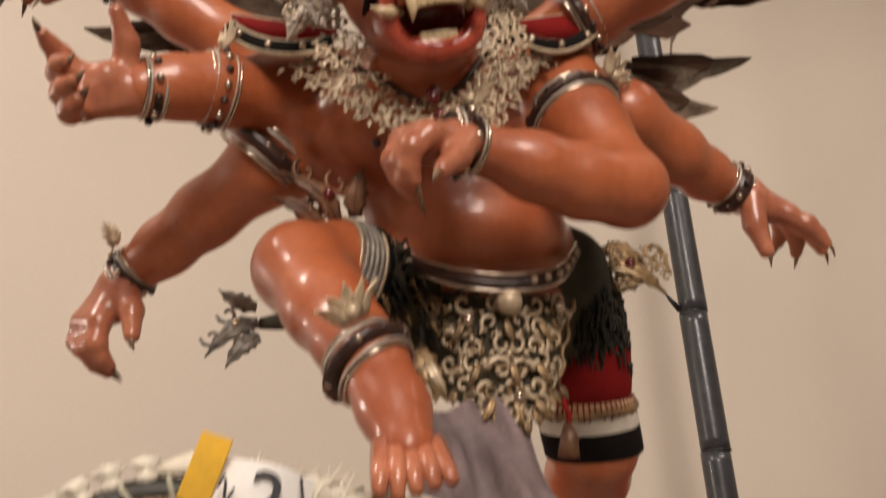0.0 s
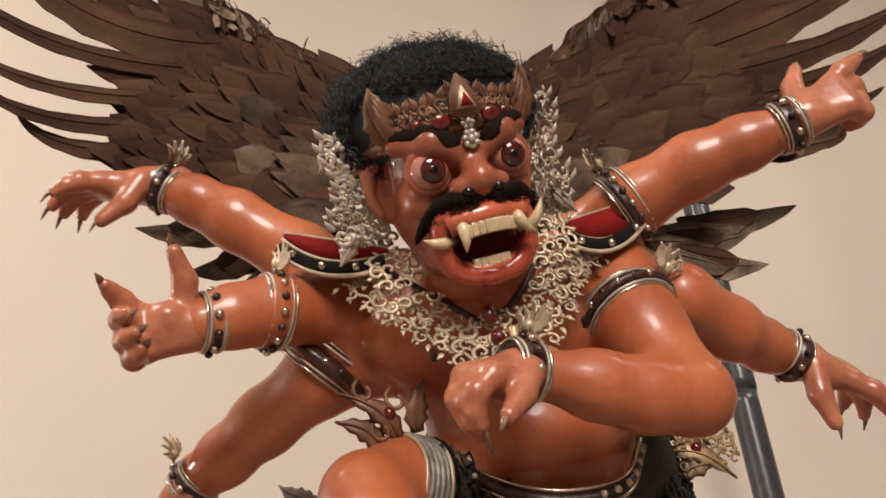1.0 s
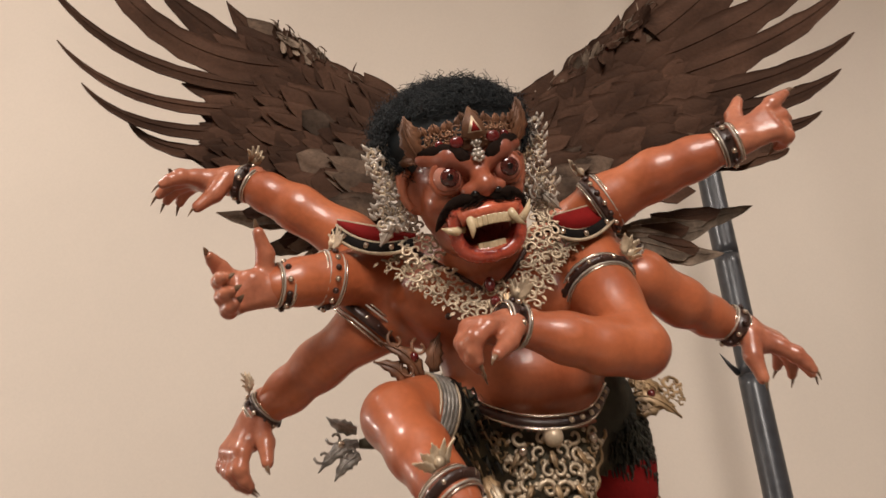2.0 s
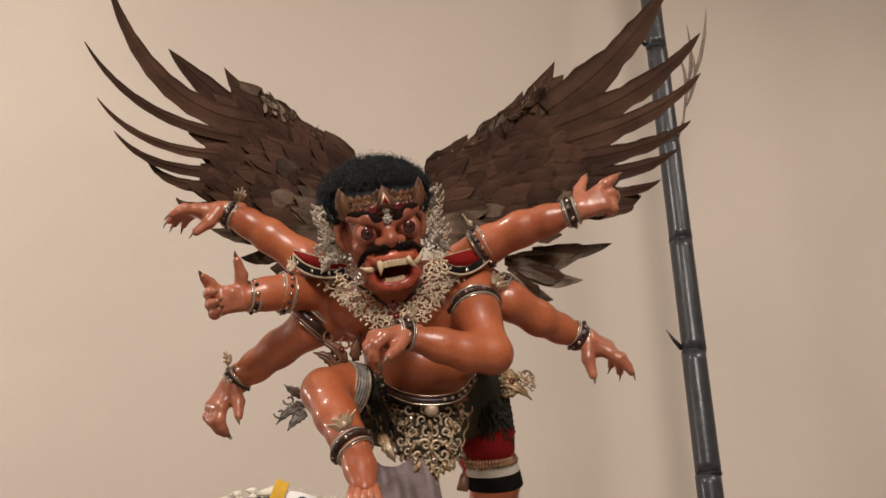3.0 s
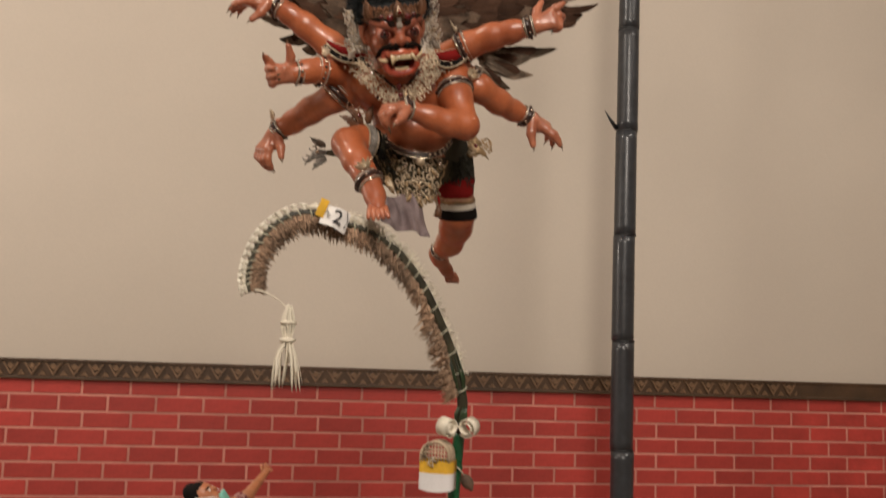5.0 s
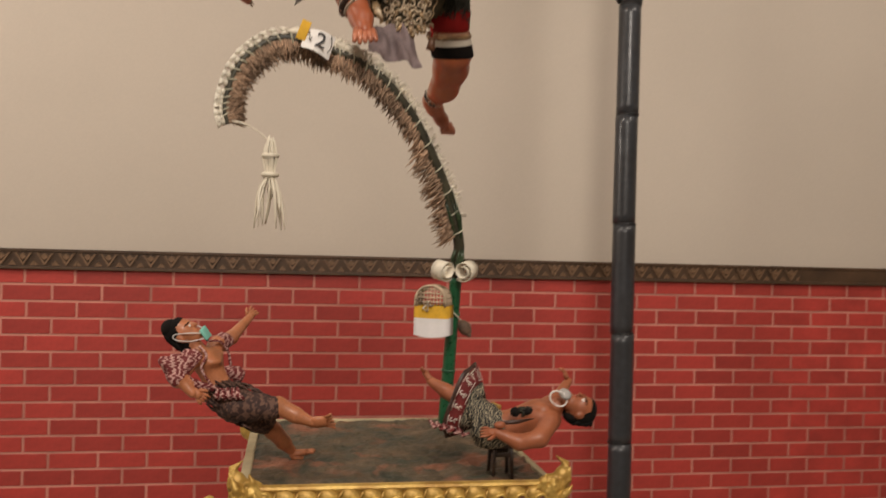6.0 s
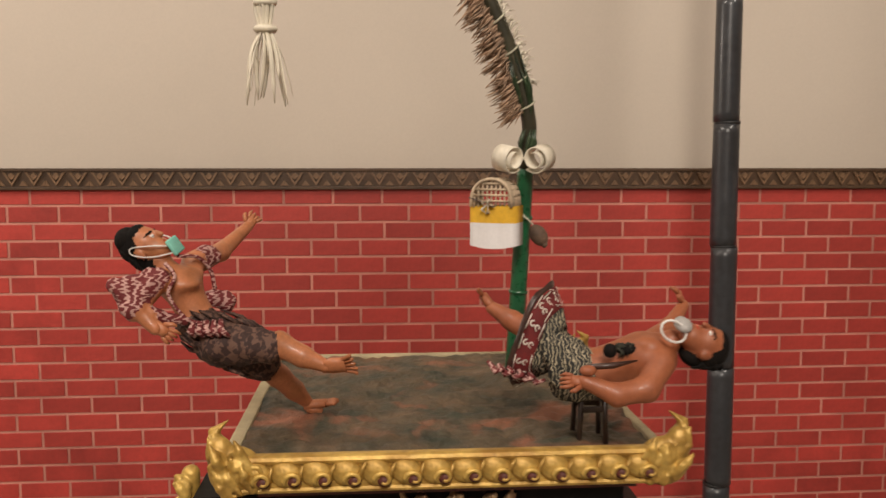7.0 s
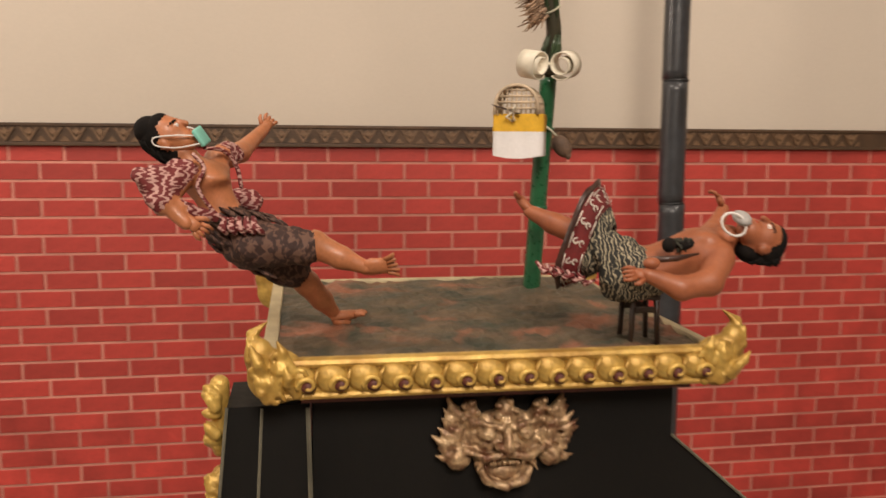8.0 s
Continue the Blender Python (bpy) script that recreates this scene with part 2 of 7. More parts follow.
# ---- mesh building ----
class Build:
    """Collects vertices, faces and a material for each face into one mesh."""

    def __init__(self):
        self.v, self.f, self.m, self.names = [], [], [], []

    def slot(self, name):
        if name not in self.names:
            self.names.append(name)
        return self.names.index(name)

    def add(self, verts, faces, material):
        n, s = len(self.v), self.slot(material)
        self.v.extend(tuple(float(c) for c in p) for p in verts)
        for f in faces:
            self.f.append(tuple(int(i) + n for i in f))
            self.m.append(s)

    def add_labelled(self, verts, faces, labels, materials):
        n = len(self.v)
        slots = [self.slot(x) for x in materials]
        self.v.extend(map(tuple, verts.tolist()))
        self.f.extend(tuple(i + n for i in f) for f in faces.tolist())
        self.m.extend(slots[k] for k in labels.tolist())

    def mesh(self, name, smooth=True):
        me = bpy.data.meshes.new(name)
        me.from_pydata(self.v, [], self.f)
        for n in self.names:
            me.materials.append(MATS[n])
        me.polygons.foreach_set("material_index", self.m)
        me.polygons.foreach_set("use_smooth", [smooth] * len(self.f))
        me.update()
        return me

    # shapes
    def tube(self, points, radii, material, sides=8, flat=1.0, up=None, closed=False):
        """A round or flattened tube along points."""
        pts = [Vector(p) for p in points]
        k = len(pts)
        if not hasattr(radii, "__len__"):
            radii = [radii] * k
        verts, faces, side = [], [], None
        for i, p in enumerate(pts):
            a, b = pts[(i - 1) % k if closed else max(i - 1, 0)], pts[(i + 1) % k if closed else min(i + 1, k - 1)]
            d = (b - a).normalized()
            if up is not None:
                u = Vector(up)
            else:
                u = side if side is not None else (Vector((0, 0, 1)) if abs(d.z) < 0.9 else Vector((1, 0, 0)))
            u = u - d * u.dot(d)
            if u.length < 1e-6:
                u = d.orthogonal()
            u.normalize()
            side = u
            w = d.cross(u)
            for j in range(sides):
                t = 2 * math.pi * j / sides
                verts.append(p + (w * math.cos(t) + u * (math.sin(t) * flat)) * radii[i])
        for i in range(k if closed else k - 1):
            for j in range(sides):
                i2, j2 = (i + 1) % k, (j + 1) % sides
                faces.append((i * sides + j, i * sides + j2, i2 * sides + j2, i2 * sides + j))
        if not closed:
            faces.append(tuple(range(sides))[::-1])
            faces.append(tuple((k - 1) * sides + j for j in range(sides)))
        self.add(verts, faces, material)

    def ball(self, c, r, material, n=8, m=6, matrix=None):
        r = Vector(r) if hasattr(r, "__len__") else Vector((r, r, r))
        verts = [Vector((0, 0, r.z))]
        for i in range(1, m):
            a = math.pi * i / m
            verts += [Vector((r.x * math.sin(a) * math.cos(2 * math.pi * j / n), r.y * math.sin(a) * math.sin(2 * math.pi * j / n),
                              r.z * math.cos(a))) for j in range(n)]
        verts.append(Vector((0, 0, -r.z)))
        faces = [(0, 1 + j, 1 + (j + 1) % n) for j in range(n)]
        for i in range(m - 2):
            a, b = 1 + i * n, 1 + (i + 1) * n
            faces += [(a + j, b + j, b + (j + 1) % n, a + (j + 1) % n) for j in range(n)]
        a, e = 1 + (m - 2) * n, len(verts) - 1
        faces += [(a + j, e, a + (j + 1) % n) for j in range(n)]
        if matrix is not None:
            verts = [matrix @ v for v in verts]
        self.add([Vector(c) + v for v in verts], faces, material)

    def box(self, lo, hi, material, bevel=0.0, matrix=None):
        bm = bmesh.new()
        bmesh.ops.create_cube(bm, size=1)
        lo, hi = Vector(lo), Vector(hi)
        for v in bm.verts:
            v.co = Vector(((v.co[i] + 0.5) * (hi[i] - lo[i]) + lo[i] for i in range(3)))
        if bevel:
            bmesh.ops.bevel(bm, geom=list(bm.edges), offset=bevel, segments=2, affect="EDGES", profile=0.6)
        if matrix is not None:
            bm.transform(matrix)
        bm.verts.index_update()
        self.add([v.co for v in bm.verts], [[v.index for v in f.verts] for f in bm.faces], material)
        bm.free()

    def prism(self, outline, front, back, material):
        """A plate: an outline of points, moved by the vectors front and back."""
        n = len(outline)
        a = [Vector(p) + Vector(front) for p in outline] + [Vector(p) + Vector(back) for p in outline]
        faces = [tuple(range(n)), tuple(range(2 * n - 1, n - 1, -1))]
        faces += [(i, n + i, n + (i + 1) % n, (i + 1) % n) for i in range(n)]
        self.add(a, faces, material)


def part(name, build, parent, label="", smooth=True):
    ob = new(name, build.mesh(name, smooth))
    if parent is not None:
        ob.parent = parent
    return tagged(ob, label=label)


def thing(name, label, category, group="", at=(0, 0, 0)):
    ob = new(name)
    ob.location = at
    ob.empty_display_size = 0.05
    return tagged(ob, label, category, group)


def single(name, build, label, category, group="", kind="", smooth=True):
    return tagged(new(name, build.mesh(name, smooth)), label, category, group, kind)


def bezier(a, b, c, n):
    a, b, c = Vector(a), Vector(b), Vector(c)
    return [a * (1 - t) ** 2 + b * (2 * t * (1 - t)) + c * t * t for t in (i / (n - 1) for i in range(n))]


def smooth_path(points, n):
    """n points on a Catmull-Rom curve through points."""
    p = [Vector(q) for q in points]
    p = [p[0] * 2 - p[1]] + p + [p[-1] * 2 - p[-2]]
    out = []
    for i in range(n):
        s = (len(p) - 3) * i / (n - 1)
        k = min(int(s), len(p) - 4)
        t = s - k
        a, b, c, d = p[k:k + 4]
        out.append(0.5 * (2 * b + (c - a) * t + (2 * a - 5 * b + 4 * c - d) * t * t + (3 * b - a - 3 * c + d) * t ** 3))
    return out


# ---- soft modelling: rounded bones blended into one skin ----
class Clay:
    """A signed distance field made of blended bones and lumps, turned into a mesh by surface nets."""

    def __init__(self, lo, hi, step):
        self.lo, self.step = np.array(lo, float), step
        self.n = np.ceil((np.array(hi) - lo) / step).astype(int) + 1
        self.d = np.full(self.n, 1.0, np.float32)
        self.who = np.zeros(self.n, np.int16)

    def window(self, lo, hi):
        a = np.maximum(0, np.floor((lo - self.lo) / self.step).astype(int))
        b = np.minimum(self.n, np.ceil((hi - self.lo) / self.step).astype(int) + 1)
        if np.any(b <= a):
            return None, None
        axes = [self.lo[i] + self.step * np.arange(a[i], b[i]) for i in range(3)]
        return tuple(slice(a[i], b[i]) for i in range(3)), np.stack(np.meshgrid(*axes, indexing="ij"), -1)

    def blend(self, where, d, k, label):
        old = self.d[where]
        self.who[where] = np.where(d < old, label, self.who[where])
        h = np.clip(0.5 + 0.5 * (old - d) / k, 0, 1)
        self.d[where] = old * (1 - h) + d * h - k * h * (1 - h)

    def bone(self, a, b, ra, rb, label=0, k=0.012):
        a, b = np.array(a, float), np.array(b, float)
        r = max(ra, rb) + 2.5 * k + 2 * self.step
        where, p = self.window(np.minimum(a, b) - r, np.maximum(a, b) + r)
        if where is None:
            return self
        ab = b - a
        t = np.clip(((p - a) @ ab) / max(ab @ ab, 1e-12), 0, 1)
        d = np.linalg.norm(p - a - t[..., None] * ab, axis=-1) - (ra + (rb - ra) * t)
        self.blend(where, d, k, label)
        return self

    def chain(self, points, radii, label=0, k=0.012):
        for i in range(len(points) - 1):
            self.bone(points[i], points[i + 1], radii[i], radii[i + 1], label, k)
        return self

    def lump(self, c, r, label=0, k=0.012, turn=None, carve=False):
        c, r = np.array(c, float), np.array(r, float)
        reach = r.max() + 2.5 * k + 2 * self.step
        where, p = self.window(c - reach, c + reach)
        if where is None:
            return self
        q = p - c
        if turn is not None:
            q = q @ np.array(turn)
        k0 = np.linalg.norm(q / r, axis=-1)
        k1 = np.linalg.norm(q / (r * r), axis=-1)
        d = k0 * (k0 - 1) / np.maximum(k1, 1e-9)
        if carve:
            old = self.d[where]
            self.who[where] = np.where(-d > old - 0.0035, label, self.who[where])
            self.d[where] = np.maximum(old, -d)
        else:
            self.blend(where, d, k, label)
        return self

    def surface(self):
        d, n = self.d, self.n
        inside = d < 0
        corner = [(i, j, k) for i in (0, 1) for j in (0, 1) for k in (0, 1)]
        cut = lambda a, c: a[c[0]:n[0] - 1 + c[0], c[1]:n[1] - 1 + c[1], c[2]:n[2] - 1 + c[2]]
        total = sum(cut(inside, c).astype(np.int8) for c in corner)
        cells = np.argwhere((total > 0) & (total < 8))
        index = np.full(n - 1, -1, np.int64)
        index[tuple(cells.T)] = np.arange(len(cells))
        acc, num = np.zeros((len(cells), 3)), np.zeros(len(cells))
        for c in corner:
            for ax in range(3):
                if c[ax]:
                    continue
                e = list(c)
                e[ax] = 1
                da, db = d[tuple((cells + c).T)], d[tuple((cells + e).T)]
                ok = (da < 0) != (db < 0)
                t = np.where(ok, da / np.where(ok, da - db, 1), 0)
                q = np.tile(np.array(c, float), (len(cells), 1))
                q[:, ax] = t
                acc += q * ok[:, None]
                num += ok
        verts = self.lo + self.step * (cells + acc / num[:, None])
        faces, labels = [], []
        for ax in range(3):
            u, v = [(1, 2), (2, 0), (0, 1)][ax]
            s0, s1 = [slice(None)] * 3, [slice(None)] * 3
            s0[ax], s1[ax] = slice(0, -1), slice(1, None)
            edge = np.argwhere(inside[tuple(s0)] != inside[tuple(s1)])
            edge = edge[(edge[:, u] > 0) & (edge[:, v] > 0) & (edge[:, u] < n[u] - 1) & (edge[:, v] < n[v] - 1)]
            du, dv = np.eye(3, dtype=int)[u], np.eye(3, dtype=int)[v]
            quad = np.stack([index[tuple((edge - o).T)] for o in (du * 0, du, du + dv, dv)], 1)
            flip = ~inside[tuple(edge.T)]
            quad[flip] = quad[flip][:, ::-1]
            keep = (quad >= 0).all(1)
            faces.append(quad[keep])
            labels.append(self.who[tuple(edge[keep].T)])
        return verts, np.concatenate(faces), np.concatenate(labels)


# ---- the hall ----
FLOOR, CEIL, WALL_Y = -0.62, 5.7, 3.593
X0, X1, Y0 = -4.2, 6.2, -4.6
TRIM0, TRIM1 = 1.366, 1.458
PITCH, COURSE, JOINT = 0.2268, 0.0805, 0.0122


def structure(name, build, label, category, smooth=False):
    return single(name, build, label, category, kind="structure", smooth=smooth)


def room():
    b = Build()
    b.box((X0, WALL_Y, TRIM1 - 0.02), (X1, WALL_Y + 0.2, CEIL), "plaster")
    structure("wall_north", b, "beige painted plaster wall above the carved trim", "wall")
    b = Build()
    b.box((X0, WALL_Y - 0.001, FLOOR), (X1, WALL_Y + 0.2, TRIM1 - 0.022), "mortar")
    low = structure("wall_north_brick", b, "red brick wainscot with pale mortar joints below the trim", "brick wall")
    for name, lo, hi in (("wall_west", (X0 - 0.2, Y0, FLOOR), (X0, WALL_Y + 0.2, CEIL)), ("wall_east", (X1, Y0, FLOOR), (X1 + 0.2, WALL_Y + 0.2, CEIL)),
                         ("wall_south", (X0 - 0.2, Y0 - 0.2, FLOOR), (X1 + 0.2, Y0, CEIL))):
        b = Build()
        b.box(lo, hi, "plaster")
        structure(name, b, "plain beige plaster wall of the hall", "wall")
    b = Build()
    b.box((X0 - 0.2, Y0 - 0.2, FLOOR - 0.15), (X1 + 0.2, WALL_Y + 0.2, FLOOR), "floor_tile")
    structure("floor", b, "pale polished tile floor", "floor")
    b = Build()
    b.box((X0 - 0.2, Y0 - 0.2, CEIL), (X1 + 0.2, WALL_Y + 0.2, CEIL + 0.15), "ceiling_paint")
    structure("ceiling", b, "off-white painted ceiling", "ceiling")
    return low


wainscot = room()


def trim_band():
    b = Build()
    b.box((X0, WALL_Y - 0.020, TRIM0), (X1, WALL_Y + 0.01, TRIM1), "trim_wood", bevel=0.004)
    b.box((X0, WALL_Y - 0.026, TRIM1 - 0.012), (X1, WALL_Y - 0.012, TRIM1 + 0.003), "trim_wood", bevel=0.003)
    b.box((X0, WALL_Y - 0.026, TRIM0 - 0.003), (X1, WALL_Y - 0.012, TRIM0 + 0.012), "trim_wood", bevel=0.003)
    band = structure("trim", b, "dark brown carved wooden dado band on the wall", "trim")
    # one carved motif: a lozenge in an open chevron
    c = Build()
    h = 0.5 * (TRIM1 - TRIM0) - 0.016
    for s in (1, -1):
        c.prism([(s * -0.040, 0, h), (s * -0.028, 0, h), (0, 0, -h * 0.55), (0, 0, -h)][::s], (0, -0.010, 0), (0, 0, 0), "trim_carving")
    c.prism([(-0.017, 0, h * 0.45), (0, 0, h), (0.017, 0, h * 0.45), (0, 0, -h * 0.12)], (0, -0.012, 0), (0, 0, 0), "trim_carving")
    c.prism([(-0.0475, 0, -h), (-0.0475, 0, -h * 0.2), (-0.030, 0, -h)], (0, -0.007, 0), (0, 0, 0), "trim_carving")
    c.prism([(0.0475, 0, -h), (0.030, 0, -h), (0.0475, 0, -h * 0.2)], (0, -0.007, 0), (0, 0, 0), "trim_carving")
    me = c.mesh("carved_motif", False)
    for i in range(50):
        ob = new("carved_motif", me)
        ob.parent = band
        ob.location = (-1.98 + 0.0965 * i, WALL_Y - 0.0195, 0.5 * (TRIM0 + TRIM1))


trim_band()


def picture():
    t = thing("framed_picture", "framed picture with a painted-in pale blue reflection hanging on the plaster wall", "picture", at=(-2.534, WALL_Y, 3.048))
    x0, x1, z0, z1, y = -0.55, 0.55, -1.05, 0.80, -0.115
    b = Build()
    for lo, hi in (((x0, y, z0), (x0 + 0.03, 0, z1)), ((x1 - 0.03, y, z0), (x1, 0, z1)), ((x0 + 0.03, y, z1 - 0.03), (x1 - 0.03, 0, z1)), ((x0 + 0.03, y, z0), (x1 - 0.03, 0, z0 + 0.03))):
        b.box(lo, hi, "frame_cream", bevel=0.003)
    part("outer_frame", b, t, "cream outer box frame")
    b = Build()
    a, y2 = 0.034, -0.123
    for lo, hi in (((x0, y2, z0), (x0 + a, y - 0.002, z1)), ((x1 - a, y2, z0), (x1, y - 0.002, z1)), ((x0 + a, y2, z1 - a), (x1 - a, y - 0.002, z1)), ((x0 + a, y2, z0), (x1 - a, y - 0.002, z0 + a))):
        b.box(lo, hi, "frame_dark", bevel=0.002)
    part("face_frame", b, t, "thin dark face frame")
    b = Build()
    # panel coloured like the reflection on its glass
    b.box((x0 + 0.03, -0.060, z0 + 0.03), (x1 - 0.03, -0.050, z1 - 0.03), "picture_glass_reflection")
    part("picture_panel", b, t, "glossy panel with the glass reflection painted in pale blue-grey")
    b = Build()
    b.tube([(x1 - 0.03, -0.03, z1), (x1 - 0.005, -0.012, z1 + 0.05), (x1 + 0.005, -0.004, z1 + 0.10)], 0.004, "frame_dark", 6)
    part("hanging_wire", b, t)


picture()


# ---- black bamboo pole ----
def bamboo_pole():
    x, y = 1.550, 2.99
    t = thing("bamboo_pole", "tall dark grey bamboo pole standing upright on the floor", "bamboo pole", at=(x, y, FLOOR))
    nodes = [z - FLOOR for z in np.arange(-0.362, 5.6, 0.5020)]
    nodes = [0.0] + [z for z in nodes if z > 0.1]
    for i in range(len(nodes) - 1):
        a, c = nodes[i], nodes[i + 1]
        r0 = 0.0560 - 0.0016 * a
        b = Build()
        n = 14
        pts, rad = [], []
        for k in range(n):
            s = k / (n - 1)
            pts.append((0.004 * math.sin(2 * a), 0.003 * math.cos(3 * a), a + 0.004 + (c - a - 0.008) * s))
            rad.append(r0 * (1 + 0.004 * max(0, 1 - min(s, 1 - s) * 14)) - 0.0015 * s * 0.5)
        b.tube(pts, rad, "black_bamboo", 28)
        part("culm", b, t)
        b = Build()
        b.tube([(0, 0, c - 0.006), (0, 0, c - 0.002), (0, 0, c + 0.002), (0, 0, c + 0.006)], [r0 * 0.96, r0 * 0.992, r0 * 0.992, r0 * 0.96], "bamboo_node", 28)
        part("node", b, t, "thin dark node ring")
    # a thorn and a leafy twig
    zt = 2.657 - FLOOR
    b = Build()
    b.tube([(-0.050, 0, zt + 0.005), (-0.085, -0.01, zt + 0.04), (-0.115, -0.012, zt + 0.085)], [0.012, 0.008, 0.001], "bamboo_node", 6)
    part("thorn", b, t, "short broken side shoot")
    zt = 3.66 - FLOOR
    b = Build()
    b.tube([(0.045, 0, zt), (0.085, -0.01, zt + 0.10), (0.115, -0.015, zt + 0.24)], [0.008, 0.005, 0.002], "dry_leaf", 6)
    part("twig", b, t)
    for dx, dz, l, lean in ((0.11, 0.22, 0.50, 0.30), (0.10, 0.20, 0.42, 0.12), (0.085, 0.12, 0.34, 0.01), (0.10, 0.16, 0.30, 0.20)):
        b = Build()
        p = [(dx + lean * s * l + 0.03 * math.sin(3 * s), -0.012 - 0.02 * s, zt + dz + l * s) for s in (0, 0.2, 0.45, 0.7, 0.9, 1)]
        b.tube(p, [0.002, 0.007, 0.010, 0.008, 0.004, 0.001], "dry_leaf", 6, flat=0.15, up=(0.1, -1, 0))
        part("leaf", b, t, "long dry bamboo leaf")
    b = Build()
    b.tube([(-0.05, 0, 3.70 - FLOOR + 0.47), (-0.09, -0.01, 3.70 - FLOOR + 0.50), (-0.12, -0.01, 3.70 - FLOOR + 0.53)], [0.010, 0.007, 0.001], "bamboo_node", 6)
    part("thorn", b, t)


bamboo_pole()


# ---- the winged six-armed demon statue: one mesh ----
def unit(v):
    return Vector(v).normalized()


def leaf_plate(b, base, along, normal, length, width, material, curl=0.3, thick=0.0015):
    """A carved leaf with a notched outline and a curled tip."""
    along, normal = unit(along), unit(normal)
    side = normal.cross(along)
    pts, rad = [], []
    for k in range(9):
        t = k / 8
        pts.append(Vector(base) + along * (length * t) + side * (curl * length * t * t) + normal * (0.12 * length * math.sin(math.pi * t)))
        rad.append(max(0.0006, 0.5 * width * math.sin(math.pi * min(1, 0.18 + 0.82 * t)) * (1 - 0.28 * (k % 2))))
    b.tube(pts, rad, material, 6, flat=0.16, up=normal)
    b.tube([p + normal * (0.08 * width) for p in pts], [min(0.0009, 0.07 * width)] * 9, material, 5)


def bracelet(b, centre, axis, r, width=0.016, leaf=None, studs=10):
    c, ax = Vector(centre), unit(axis)
    u = ax.orthogonal().normalized()
    w = ax.cross(u)
    ring = lambda off, rr, n=22: [c + ax * off + (u * math.cos(2 * math.pi * k / n) + w * math.sin(2 * math.pi * k / n)) * rr for k in range(n)]
    b.tube(ring(0, r - 0.002), width * 0.46, "dark_leather", 8, flat=0.45, up=None, closed=True)
    for off in (-0.5, 0.5):
        b.tube(ring(off * width, r + 0.0010), 0.0012, "stud", 6, closed=True)
        b.tube(ring(off * width * 0.72, r + 0.0020), 0.0010, "silver_leather", 5, closed=True)
    for k in range(studs):
        t = 2 * math.pi * k / studs
        b.ball(c + (u * math.cos(t) + w * math.sin(t)) * (r + width * 0.20), 0.0030, "stud" if k % 2 else "dark_leather", 6, 4)
    if leaf is not None:
        n = unit(leaf)
        base = c + n * (r + 0.006)
        side = n.cross(ax)
        for k, s in enumerate((-1, 0, 1, -0.5, 0.5)):
            leaf_plate(b, base + side * (0.006 * s) - ax * 0.004, n + side * (0.8 * s) - ax * 0.3, n * 0.3 - ax + side * 0.01, 0.020 - 0.002 * abs(s), 0.011, "gilt_leather", 0.2 * s)
        b.ball(base + n * 0.004 - ax * 0.006, 0.0045, "gilt_leather", 7, 5)


def hand_clay(b, wrist, forward, back, fingers, thumb, scale=1.0, thumb_side=1, nails=True, material="palm_skin"):
    """A hand: forward along the palm, back the direction of its back; each finger is (spread, curl at the knuckle, curl at the joint)."""
    w, f, n = Vector(wrist), unit(forward), Vector(back)
    n = unit(n - f * n.dot(f))
    s = f.cross(n)
    L = 0.040 * scale
    lo = [min(w[i], (w + f * 0.09 * scale)[i]) - 0.062 * scale for i in range(3)]
    hi = [max(w[i], (w + f * 0.09 * scale)[i]) + 0.062 * scale for i in range(3)]
    clay = Clay(lo, hi, 0.0021)
    palm = w + f * L * 0.55
    clay.bone(w - f * 0.016 * scale, w + f * 0.008 * scale, 0.0165 * scale, 0.0160 * scale, 0, 0.006)
    for o in (-0.6, -0.2, 0.2, 0.6):
        clay.bone(w + f * 0.006 * scale + s * o * 0.010 * scale, w + f * L + s * o * 0.0195 * scale, 0.0110 * scale, 0.0092 * scale, 0, 0.005)
    clay.bone(palm - n * 0.006 * scale - s * thumb_side * 0.008 * scale, palm - n * 0.005 * scale + f * 0.008, 0.011 * scale, 0.009 * scale, 0, 0.006)
    tips = []
    for i, (spread, c1, c2) in enumerate(fingers):
        o = -0.72 + 0.48 * i
        length = (0.034, 0.041, 0.039, 0.031)[i if thumb_side > 0 else 3 - i] * scale
        p = w + f * L + s * o * 0.0195 * scale
        ang, sp = 0.0, math.radians(spread)
        d0 = f * math.cos(sp) + s * math.sin(sp)
        pts = [p]
        for seg, c in ((0.45, c1), (0.32, c2), (0.26, c2 * 0.6)):
            ang += math.radians(c)
            p = p + (d0 * math.cos(ang) - n * math.sin(ang)) * (length * seg)
            pts.append(p)
        r = 0.0072 * scale
        clay.chain(pts, [r * 1.12, r, r * 0.86, r * 0.66], 0, 0.0028)
        clay.lump(pts[1], (r * 1.16,) * 3, 0, 0.003)
        tips.append((pts[-1], (pts[-1] - pts[-2]).normalized()))
    fw, sd, up = thumb
    p = w + f * 0.010 * scale + s * (-thumb_side * 0.012 * scale)
    d = unit(f * fw - s * (thumb_side * sd) - n * up)
    q = p + d * 0.022 * scale
    d2 = unit(d + f * 0.35)
    e = q + d2 * 0.022 * scale
    clay.chain([p, q, e], [0.0105 * scale, 0.0085 * scale, 0.0058 * scale], 0, 0.004)
    tips.append((e, d2))
    v, fc, lab = clay.surface()
    b.add_labelled(v, fc, lab, [material])
    if nails:
        for p, d in tips:
            u = unit(n + d * 0.01)
            b.tube([p - d * 0.002 + u * 0.0022, p + d * 0.007 + u * 0.0012, p + d * 0.012 - u * 0.002], [0.0032 * scale, 0.0028 * scale, 0.0006], "nail", 6, flat=0.5, up=u)


